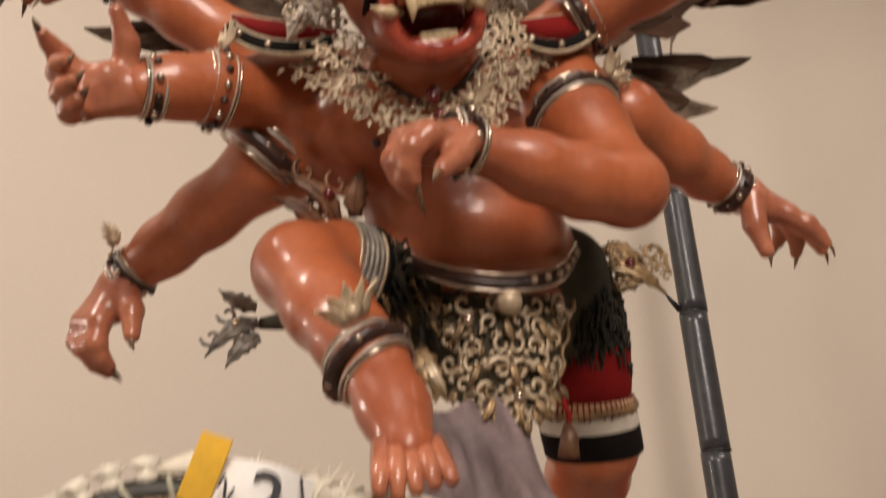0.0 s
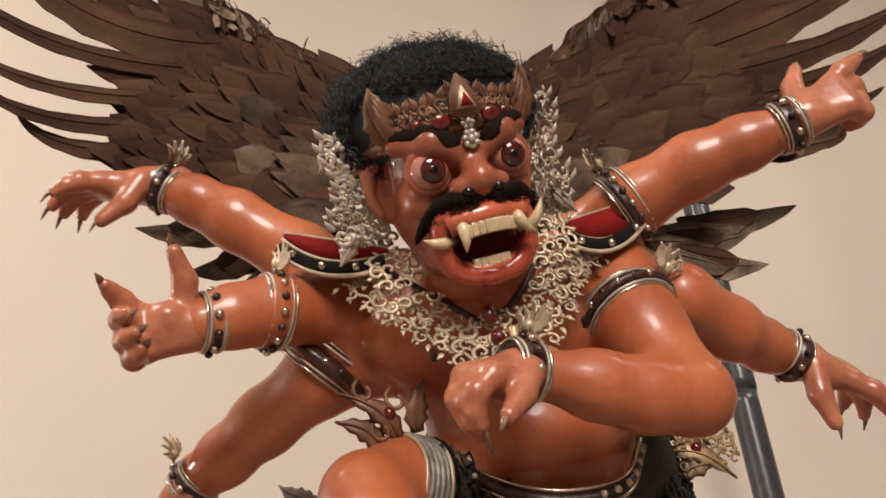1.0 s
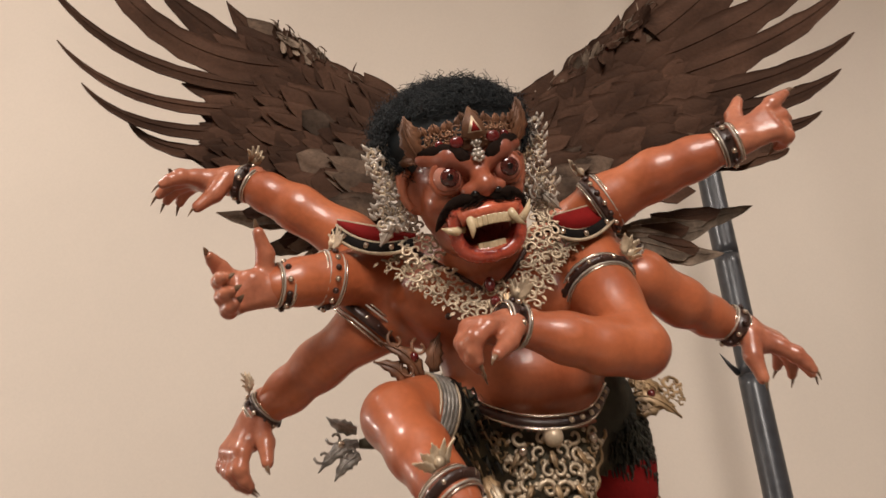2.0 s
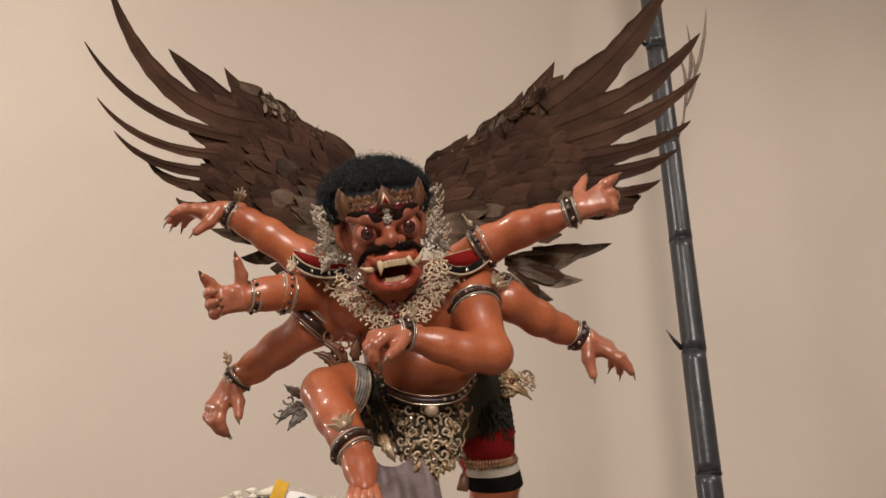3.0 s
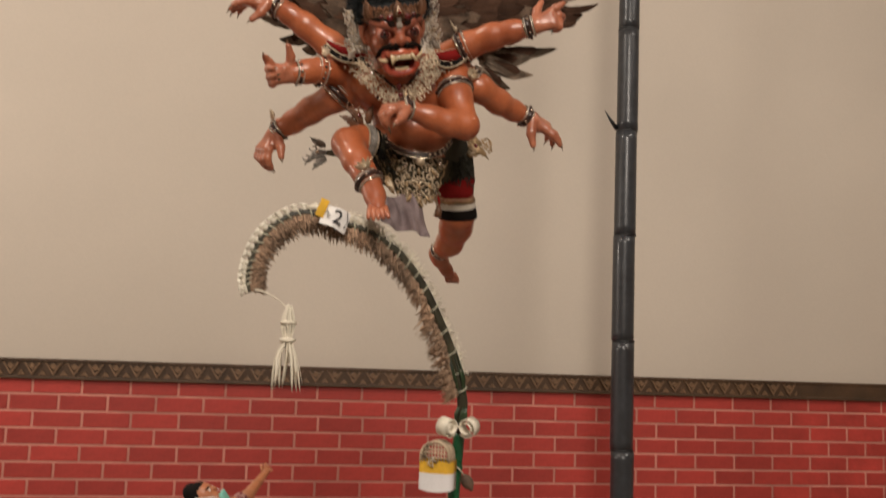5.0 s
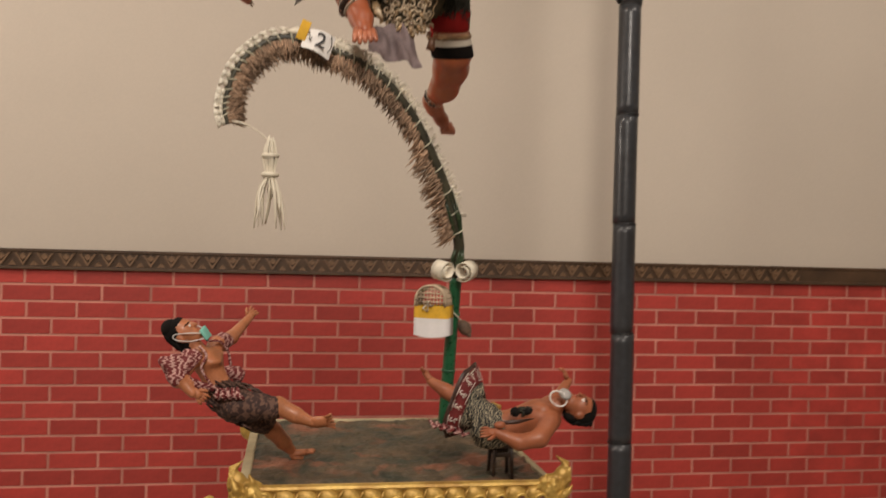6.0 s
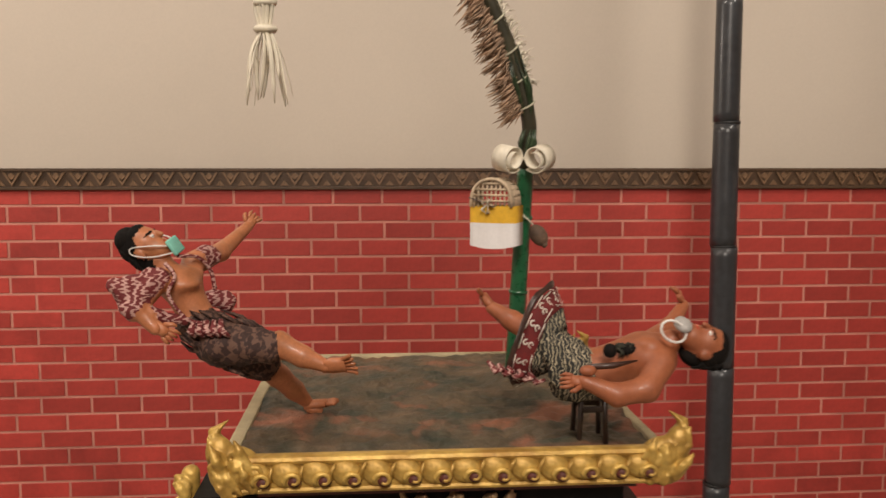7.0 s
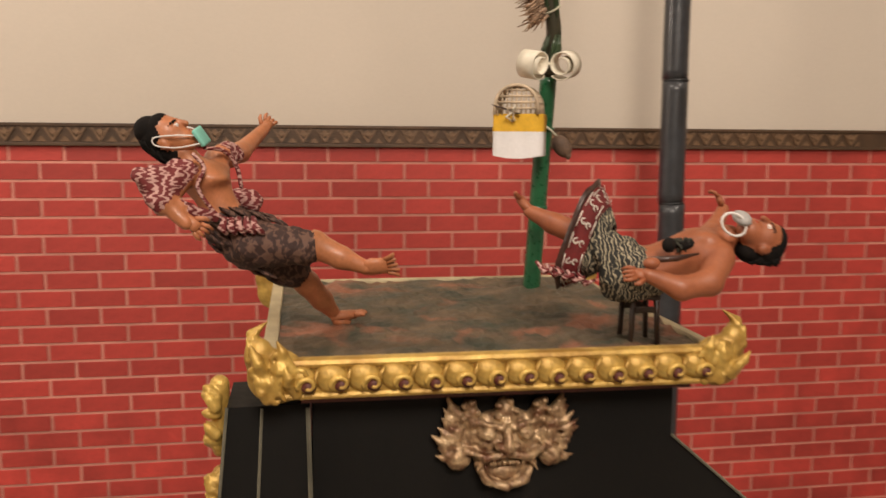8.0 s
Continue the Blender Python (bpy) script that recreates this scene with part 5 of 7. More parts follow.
def scroll_unit():
    """One bead of the moulding: a swelling boss with a curled hollow."""
    b = Build()
    b.ball((-0.001, 0.000, 0.001), (0.0165, 0.0080, 0.0125), "gold_paint", 14, 9, Matrix.Rotation(0.35, 3, "Y"))
    b.ball((0.0064, -0.0066, -0.0050), (0.0066, 0.0038, 0.0052), "red_recess", 10, 6)
    pts = [(0.0055 + (0.0092 - 0.0006 * k) * math.cos(3.6 - 0.52 * k), -0.0078 - 0.00015 * k, -0.0035 + (0.0082 - 0.00055 * k) * math.sin(3.6 - 0.52 * k)) for k in range(12)]
    b.tube(pts, [0.0018] + [0.0027 - 0.0001 * k for k in range(11)], "gold_paint", 6)
    b.tube([(-0.0185, 0.000, -0.0115), (-0.0172, -0.006, -0.001), (-0.0120, -0.006, 0.0110)], [0.0016, 0.0028, 0.0014], "gold_paint", 6)
    return b.mesh("scroll_boss")


def corner_ornament(seed):
    """A gilt corner crest of overlapping flame-like leaves, modelled in one piece."""
    rng = random.Random(seed)
    b = Build()
    cl = Clay((-0.052, -0.034, -0.036), (0.036, 0.034, 0.052), 0.0016)
    cl.lump((0.000, 0, -0.004), (0.024, 0.013, 0.024), 0, 0.004)
    cl.lump((-0.014, 0, 0.014), (0.012, 0.010, 0.016), 0, 0.004)
    for k in range(15):
        t = k / 14
        base = Vector((rng.uniform(-0.014, 0.016), -0.011 + rng.uniform(-0.003, 0.003), -0.022 + 0.034 * rng.random()))
        al = unit((-0.60 + 0.9 * rng.random(), -0.35, 0.30 + 0.75 * t))
        ln = 0.011 + 0.009 * t
        mid = base + al * ln * 0.6
        cl.chain([base, mid, base + al * ln + Vector((-0.003, 0.002, 0.004))], [0.0050, 0.0040, 0.0010], 0, 0.0014)
    for k in range(5):
        p = Vector((-0.006, -0.006 + 0.003 * k, 0.0 + 0.003 * k))
        cl.chain([p, p + Vector((-0.014, 0, 0.012 + 0.002 * k)), p + Vector((-0.017 + 0.004 * k, 0.002, 0.030))], [0.0055, 0.0042, 0.0010], 0, 0.0014)
    for k in range(11):
        c = Vector((rng.uniform(-0.018, 0.018), -0.0135, rng.uniform(-0.022, 0.014)))
        pts = [c + Vector((math.cos(q * 0.9), -0.12, math.sin(q * 0.9))) * (0.0064 - 0.0007 * q) for q in range(7)]
        cl.chain(pts, [0.0021] * 7, 0, 0.0008)
    v, f, lab = cl.surface()
    b.add_labelled(v, f, lab, ["gold_paint"])
    return b.mesh("corner_ornament")


def mask_relief():
    """A wide fanged guardian mask with three crown lobes and flame edges, in worn bronze paint: a modelled relief."""
    rng = random.Random(14)
    b = Build()
    cl = Clay((-0.100, -0.042, -0.066), (0.100, 0.012, 0.074), 0.0017)
    L = lambda c, r, k=0.003: cl.lump(c, r, 0, k)
    L((0, 0, 0.004), (0.050, 0.016, 0.030), 0.006)
    L((0, -0.001, -0.026), (0.030, 0.013, 0.022), 0.006)
    # three crown lobes with carved curls
    for x, w, h in ((0, 0.014, 0.050), (0.036, 0.010, 0.047), (-0.037, 0.011, 0.049)):
        cl.bone((x * 0.9, -0.004, 0.024), (x, -0.007, h - w * 0.6), w, w * 0.62, 0, 0.003)
        for k in range(5):
            q = 2.5 * k
            L((x + 0.7 * w * math.cos(q), -0.013, 0.036 + 0.011 * math.sin(q)), (0.0040, 0.0050, 0.0036), 0.0012)
    for s in (1, -1):
        L((s * 0.020, -0.015, 0.012), (0.0090, 0.0075, 0.0070), 0.0015)
        cl.lump((s * 0.020, -0.0225, 0.012), (0.0030, 0.0030, 0.0028), 0, 0.001, carve=True)
        cl.bone((s * 0.006, -0.018, 0.019), (s * 0.034, -0.013, 0.026), 0.0040, 0.0028, 0, 0.0015)
        L((s * 0.0075, -0.021, 0.000), (0.0066, 0.0060, 0.0046), 0.0015)
        # lip sweeping to the cheek, tusk, jaw rim
        cl.chain([(s * 0.003, -0.020, -0.009), (s * 0.022, -0.018, -0.013), (s * 0.040, -0.012, -0.006)], [0.0042, 0.0050, 0.0036], 0, 0.0015)
        cl.bone((s * 0.024, -0.016, -0.016), (s * 0.031, -0.020, -0.028), 0.0034, 0.0010, 0, 0.001)
        L((s * 0.048, -0.006, -0.016), (0.013, 0.010, 0.014), 0.003)
        cl.chain([(s * 0.028, -0.012, -0.022), (s * 0.020, -0.014, -0.040), (0, -0.015, -0.047)], [0.0040, 0.0046, 0.0050], 0, 0.002)
        # ragged flames round the cheeks
        for k in range(10):
            a = -0.55 + 0.165 * k + rng.uniform(-0.05, 0.05)
            p = Vector((s * (0.046 + 0.004 * rng.random()), -0.005, 0.004 + 0.034 * math.sin(a)))
            d = Vector((s * math.cos(a * 0.9), -0.12, math.sin(a) + 0.25)).normalized()
            ln = rng.uniform(0.020, 0.034) * (1.0 - 0.30 * abs(a))
            m_ = p + d * ln * 0.6
            cl.chain([p, m_, p + d * ln + Vector((0, 0.0, 0.006))], [0.0062, 0.0042, 0.0008], 0, 0.0014)
    cl.bone((0, -0.016, 0.016), (0, -0.025, -0.001), 0.0040, 0.0060, 0, 0.002)
    L((0, -0.014, 0.024), (0.006, 0.006, 0.006), 0.0015)
    cl.lump((0, -0.020, -0.029), (0.0190, 0.012, 0.0115), 0, 0.002, carve=True)
    for k in range(8):
        L((-0.0165 + 0.0047 * k, -0.0165, -0.0200), (0.0021, 0.0028, 0.0034), 0.0006)
    L((0, -0.011, -0.032), (0.012, 0.004, 0.008), 0.002)
    for k in range(90):
        x, z = rng.uniform(-0.062, 0.062), rng.uniform(-0.022, 0.034)
        if abs(x) > 0.027 and (x / 0.064) ** 2 + (z / 0.04) ** 2 < 1:
            r = rng.uniform(0.002, 0.0042)
            cl.lump((x, -0.013 + 0.006 * (abs(x) - 0.03) / 0.03, z), (r, r, r * 0.8), 0, 0.001, carve=rng.random() < 0.4)
    v, f, lab = cl.surface()
    for i in range(len(v)):
        p = Vector(v[i])
        v[i] += np.array(noise.noise_vector(p * 130)) * 0.0014
    b.add_labelled(v, f, lab, ["bronze_paint"])
    return b.mesh("mask_relief")


def plinth():
    t = thing("display_plinth", "black wooden display plinth with gilt carved edges and painted earth top", "plinth", at=(0.198, 0.52, FLOOR))
    off = Vector((-0.198, -0.52, -FLOOR))
    shift = Matrix.Translation(off)

    def put(name, build, label="", smooth=False):
        build.v = [tuple(Vector(p) + off) for p in build.v]
        return part(name, build, t, label, smooth)
    # uneven ground sheet
    b = Build()
    n = 110
    vv, ff = [], []
    for i in range(n + 1):
        for j in range(n + 1):
            x, y = PX0 + (PX1 - PX0) * i / n, PY0 + (PY1 - PY0) * j / n
            h = 0.006 * noise.noise((x * 14, y * 14, 0.3)) + 0.0045 * noise.noise((x * 40, y * 55, 1.3)) + 0.0024 * noise.noise((x * 110, y * 140, 4.0))
            h += 0.010 * math.exp(-((x - 0.303) ** 2 + (y - 0.614) ** 2) / 0.0011) + 0.005 * math.exp(-((x - 0.07) ** 2 + (y - 0.46) ** 2) / 0.0012)
            vv.append((x, y, TOP + h))
    for i in range(n):
        for j in range(n):
            a = i * (n + 1) + j
            ff.append((a, a + n + 1, a + n + 2, a + 1))
    b.add(vv, ff, "painted_earth")
    b.box((PX0, PY0, TOP - 0.030), (PX1, PY1, TOP - 0.012), "black_board")
    put("ground_sheet", b, "uneven painted earth in olive, brown and rust", True)
    # rim boards
    for name, lo, hi in (("rim_board", (PX0 - 0.014, PY0, TOP - 0.030), (PX0, PY1, TOP + 0.003)), ("rim_board", (PX1, PY0, TOP - 0.030), (PX1 + 0.010, PY1, TOP + 0.003)),
                         ("rim_board", (PX0 - 0.014, PY1, TOP - 0.030), (PX1 + 0.010, PY1 + 0.012, TOP + 0.003))):
        b = Build()
        b.box(lo, hi, "rim_wood", 0.003)
        put(name, b, "plain pale wooden edge")
    # front moulding with its scroll bosses
    b = Build()
    b.box((PX0 - 0.006, PY0 - 0.012, TOP - 0.031), (PX1 + 0.006, PY0, TOP + 0.004), "gold_paint", 0.003)
    b.tube([(PX0, PY0 - 0.011, TOP + 0.000), (PX1, PY0 - 0.011, TOP + 0.000)], 0.0045, "gold_paint", 8)
    b.tube([(PX0, PY0 - 0.011, TOP - 0.028), (PX1, PY0 - 0.011, TOP - 0.028)], 0.0035, "gold_paint", 8)
    b.box((PX0 + 0.02, PY0 - 0.006, TOP - 0.036), (PX1 - 0.02, PY0 + 0.02, TOP - 0.0312), "red_recess")
    moulding = put("front_moulding", b, "gilt moulding with a row of curled bosses")
    me = scroll_unit()
    for k in range(14):
        ob = new("scroll_boss", me)
        ob.parent = moulding
        ob.location = Vector((0.020 + 0.0276 * k, PY0 - 0.012, TOP - 0.0140)) + off
        ob.rotation_euler = (0, 0.12 * math.sin(5.1 * k), 0)
        ob.scale = (1, 1, 1 + 0.05 * math.sin(3.3 * k))
    for (x, y, turn, sd) in ((0.000, PY0 - 0.004, 0, 1), (0.402, PY0 - 0.004, 1, 2), (-0.010, PY1 + 0.005, 0, 3), (0.406, PY1 + 0.005, 1, 4)):
        ob = new("corner_ornament", corner_ornament(sd))
        ob.parent = t
        ob.matrix_local = Matrix.Translation(Vector((x, y, TOP - 0.008)) + off) @ Matrix.Diagonal((-1.05 if turn else 1.05, -1 if y > 0.6 else 1, 1.0, 1))
        tagged(ob, label="gilt flame-leaf corner crest")
    # the black body: a neck that spreads into a wider foot
    def flare(profile, y0, y1, material="black_board"):
        b = Build()
        k = len(profile)
        vv, ff = [], []
        for x0, x1, dy, z in profile:
            vv += [(x0, y0 - dy, z), (x1, y0 - dy, z), (x1, y1 + dy, z), (x0, y1 + dy, z)]
        for i in range(k - 1):
            for j in range(4):
                ff.append((i * 4 + j, i * 4 + (j + 1) % 4, i * 4 + 4 + (j + 1) % 4, i * 4 + 4 + j)[::-1])
        ff += [(0, 1, 2, 3), tuple(4 * (k - 1) + j for j in (3, 2, 1, 0))]
        b.add(vv, ff, material)
        return b
    put("plinth_body", flare([(0.030, 0.372, 0, 1.1765), (0.030, 0.372, 0, 1.117), (0.028, 0.490, 0.0, 1.015), (0.028, 0.490, 0.0, 0.90), (-0.02, 0.52, 0.05, 0.75), (-0.02, 0.52, 0.05, FLOOR)], 0.345, 0.72), "black painted body")
    b = flare([(-0.044, 0.0275, 0, 1.1640), (-0.060, 0.0275, 0.012, 0.98), (-0.090, 0.0275, 0.04, 0.75), (-0.090, 0.0275, 0.04, FLOOR)], 0.338, 0.420)
    put("side_panel", b, "black painted slanted side panel")
    for a, c, r in (((-0.0440, 0.3365, 1.164), (-0.0620, 0.3245, 0.98), 0.0016), ((-0.014, 0.3365, 1.162), (-0.024, 0.3240, 0.98), 0.0016), ((0.0260, 0.3350, 1.162), (0.0290, 0.3230, 0.98), 0.0024), ((0.3722, 0.343, 1.117), (0.490, 0.343, 1.015), 0.0016)):
        b = Build()
        b.tube([a, c], r, "edge_strip", 6)
        put("edge_strip", b, "thin pale edge strip")
    for z, ln in ((1.175, 0.060), (1.09, 0.03)):
        b = Build()
        rng = random.Random(int(z * 100))
        cl = Clay((-0.100, 0.340, z - ln - 0.03), (-0.030, 0.400, z + 0.045), 0.0017)
        cl.bone((-0.053, 0.374, z - ln), (-0.053, 0.374, z), 0.008, 0.009, 0, 0.003)
        for k in range(14):
            p = Vector((-0.056, 0.368 + rng.uniform(-0.008, 0.008), z - ln * rng.random()))
            d = unit((-0.6, -0.1, rng.uniform(-0.3, 0.9)))
            e = p + d * 0.013 + Vector((0, 0, rng.uniform(0.0, 0.006)))
            cl.chain([p, p.lerp(e, 0.55), e], [0.0056, 0.0046, 0.0009], 0, 0.0014)
        v, f, lab = cl.surface()
        b.add_labelled(v, f, lab, ["gold_paint"])
        put("side_crest", b, "gilt leaf crest")
    ob = new("mask_relief", mask_relief())
    ob.parent = t
    ob.location = Vector((0.2055, 0.345, 1.121)) + off
    ob.scale = (0.92, 1.0, 0.86)
    tagged(ob, label="worn bronze guardian mask with flame edges")


plinth()

# ---- arched bamboo with fringe, shells and ties ----
ARCH = smooth_path([(0.303, 0.613, TOP - 0.004), (0.311, 0.606, 1.370), (0.314, 0.590, 1.483), (0.314, 0.578, 1.534),
                    (0.288, 0.566, 1.616), (0.239, 0.552, 1.712), (0.196, 0.541, 1.766), (0.150, 0.532, 1.801), (0.093, 0.526, 1.820), (0.029, 0.522, 1.832), (-0.012, 0.519, 1.814), (-0.040, 0.517, 1.782), (-0.054, 0.516, 1.743), (-0.057, 0.515, 1.718), (-0.052, 0.515, 1.697)], 150)


def arch_pole():
    t = thing("arched_bamboo", "arched green bamboo with brown fibre fringe, white shells and ties", "bamboo arch", at=ARCH[0])
    off = -ARCH[0]
    rng = random.Random(6)

    def put(name, build, label="", kind=""):
        build.v = [tuple(Vector(p) + off) for p in build.v]
        return tagged(part(name, build, t, label), kind=kind)
    n = len(ARCH)
    b = Build()
    b.tube(ARCH[:21], [0.0108 - 0.00004 * i for i in range(21)], "green_paint", 14)
    for k in (7, 14):
        d = (ARCH[k + 1] - ARCH[k - 1]).normalized()
        b.tube([ARCH[k] - d * 0.002, ARCH[k] + d * 0.002], 0.0120, "green_paint", 14)
    put("lower_stem", b, "glossy green painted stem")
    b = Build()
    b.tube(ARCH[20:], [0.0094 * (1 - 0.45 * i / 130) for i in range(n - 20)], "green_wrap", 12)
    put("upper_stem", b, "dark olive stem")
    b = Build()
    for k in range(16):
        a = rng.uniform(0, 6.28)
        b.tube([ARCH[21] + Vector((0.007 * math.cos(a), 0.007 * math.sin(a), 0)), ARCH[25] + Vector((0.011 * math.cos(a + 0.3), 0.011 * math.sin(a + 0.3), 0)), ARCH[29] + Vector((0.008 * math.cos(a + 0.5), 0.008 * math.sin(a + 0.5), 0))], [0.002, 0.0045, 0.0015], "leaf_green", 5, flat=0.35)
    for k in range(30):
        a = rng.uniform(0, 6.28)
        p = ARCH[31] + Vector((0.006 * math.cos(a), 0.006 * math.sin(a), 0))
        q = ARCH[37] + Vector((0.011 * math.cos(a), 0.011 * math.sin(a), 0.0))
        r = ARCH[42] + Vector((rng.uniform(0.006, 0.011) * math.cos(a), 0.009 * math.sin(a), rng.uniform(-0.012, 0.008)))
        b.tube([p, q, r], [0.0025, 0.0046, 0.0015], "leaf_green", 5, flat=0.35)
    put("leaf_sheath", b, "dark green bound leaf sheath")

    def axes(i):
        d = (ARCH[min(i + 1, n - 1)] - ARCH[max(i - 1, 0)]).normalized()
        out = d.cross(Vector((0.25, -0.95, 0.0))).normalized()
        return d, out
    # inner fringe
    b = Build()
    for k in range(2300):
        s = rng.uniform(33, n - 2)
        i = int(s)
        p = ARCH[i].lerp(ARCH[min(i + 1, n - 1)], s - i)
        d, out = axes(i)
        inn = -out
        ln = rng.uniform(0.010, 0.027) * (1.0 if i < 120 else 0.85) * (1.35 if i < 50 else 1.0)
        e = p + inn * (ln + 0.004) + Vector((rng.uniform(-0.008, 0.008), rng.uniform(-0.011, 0.011), rng.uniform(-0.012, 0.004))) - d * rng.uniform(-0.004, 0.012)
        b.tube([p + inn * 0.003 + Vector((0, rng.uniform(-0.006, 0.006), 0)), p.lerp(e, 0.55) + inn * 0.004, e], [0.0018, 0.0014, 0.0004], "fibre", 3)
    put("fringe", b, "brown dry fibre fringe", "stuff")
    # cord ties round the stem
    ring_axes = []
    for k in range(28):
        i = 34 + k * 4
        if i > n - 4:
            break
        d, out = axes(i)
        w = d.cross(out)
        r = 0.0100 * (1 - 0.4 * (i - 45) / 105)
        b = Build()
        b.tube([ARCH[i] + (out * math.cos(2 * math.pi * q / 12) + w * math.sin(2 * math.pi * q / 12)) * r + d * (0.003 * math.cos(2 * math.pi * q / 12)) for q in range(12)], 0.0014, "cord_tie", 5, closed=True)
        put("cord_tie", b)
    # white shells on the outer side of the hook
    for k in range(17):
        i = 96 + int(k * 3.2)
        i = min(i, n - 2)
        d, out = axes(i)
        c = ARCH[i] + out * 0.0085
        b = Build()
        m = Matrix((d, out, d.cross(out))).transposed()
        b.ball(c - out * 0.002, (0.0058, 0.0040, 0.0070), "shell_white", 9, 6, m)
        for q in range(4):
            e = out * rng.uniform(0.4, 1) + d * rng.uniform(-0.9, 0.9) + d.cross(out) * rng.uniform(-0.8, 0.8)
            b.tube([c - out * 0.003, c + e * 0.006, c + e * 0.009 + d * rng.uniform(-0.005, 0.005)], [0.0030, 0.0038, 0.0010], "shell_white", 5, flat=0.3)
        b.tube([c + out * 0.003 - d * 0.004, c + out * 0.005 + d * 0.003, c + out * 0.006 + d * 0.008], [0.0050, 0.0034, 0.0008], "shell_white", 7)
        put("shell", b, "white shell-like curl")
    # pale frayed palm strips on the outer side of the stem
    b = Build()
    for k in range(300):
        i = int(rng.uniform(37, 92))
        d, out = axes(i)
        p = ARCH[i] + out * 0.006
        ln = rng.uniform(0.006, 0.021)
        e = p + out * ln + d * rng.uniform(-0.010, 0.012) + Vector((0, rng.uniform(-0.008, 0.008), 0))
        b.tube([p, p.lerp(e, 0.6) + d * 0.005, e + d * 0.002], [0.0016, 0.0026, 0.0005], "palm_strip", 4, flat=0.35)
    put("palm_frill", b, "pale frayed palm strips", "stuff")
    # folded palm bundle under the foot
    b = Build()
    for k in range(16):
        i = 78 + k
        d, out = axes(i)
        p = ARCH[i] + out * 0.006 + Vector((0, -0.004, 0))
        b.tube([p - d * 0.016, p + out * rng.uniform(0.006, 0.010), p + d * 0.016 + out * 0.002], [0.003, 0.0065, 0.002], "palm_strip", 6, flat=0.35, up=(0, -1, 0.3))
    for k in range(7):
        i = 70 + 2 * k
        d, out = axes(i)
        p = ARCH[i] + out * 0.008 + Vector((0, -0.006, 0))
        b.tube([p + (out * math.cos(q * 0.75) + d * math.sin(q * 0.75)) * (0.011 - 0.0006 * q) for q in range(9)], 0.0013, "palm_strip", 5)
    put("palm_wrap", b, "folded pale palm leaves tied over the arch")


arch_pole()


def loop_tag():
    t = thing("number_card", "small white paper card marked 2 tied on the arch", "card", at=(0.078, 0.492, 1.822))
    a, c = Vector((0.92, 0.18, -0.30)).normalized(), Vector((0.20, 0.25, 0.92))
    nn = a.cross(c).normalized()
    c = nn.cross(a)
    if nn.y > 0:
        nn = -nn
    b = Build()
    vv, ff = [], []
    N = 8
    for i in range(N + 1):
        for j in range(N + 1):
            u, v = i / N - 0.5, j / N - 0.5
            vv.append(a * (0.046 * u) + c * (0.036 * v) + nn * (0.005 * math.sin(4 * u) * v + 0.004 * math.cos(5 * u)))
    for i in range(N):
        for j in range(N):
            k = i * (N + 1) + j
            ff.append((k, k + 1, k + N + 2, k + N + 1))
    k = len(vv)
    vv += [p - nn * 0.0007 for p in vv]
    ff += [tuple(q + k for q in f[::-1]) for f in ff]
    b.add(vv, ff, "paper")
    part("sheet", b, t, "white paper sheet")
    curve = bpy.data.curves.new("digit", "FONT")
    curve.body, curve.size, curve.extrude, curve.align_x, curve.align_y = "2", 0.034, 0.0004, "CENTER", "CENTER"
    ob = new("digit", curve)
    bpy.context.view_layer.update()
    me = bpy.data.meshes.new_from_object(ob.evaluated_get(bpy.context.evaluated_depsgraph_get()))
    bpy.data.objects.remove(ob)
    me.materials.clear()
    me.materials.append(MATS["ink"])
    ob = new("digit", me)
    ob.parent = t
    m = Matrix((a, c, nn)).transposed().to_4x4()
    m.translation = nn * 0.0062 + a * 0.002
    ob.matrix_local = m
    b = Build()
    b.tube([a * 0.016 + c * (-0.014 + 0.0036 * q) + nn * 0.0066 + a * (0.003 * math.sin(q * 0.45)) for q in range(9)], 0.0007, "ink", 5)
    part("pen_stroke", b, t, "black pen stroke")
    b = Build()
    b.tube([a * -0.019 + c * (0.006 * math.sin(q * 1.3)) + nn * 0.0066 + a * 0.0014 * q for q in range(6)], 0.0007, "ink", 5)
    part("pen_stroke", b, t, "black pen stroke")
    b = Build()
    b.box((-0.007, -0.0012, -0.015), (0.007, 0.0012, 0.015), "yellow_cloth", 0.0005, Matrix.Translation(a * -0.026 + c * 0.008 + nn * 0.001) @ Matrix.Rotation(0.35, 4, "Y"))
    part("ribbon", b, t, "yellow ribbon")


loop_tag()


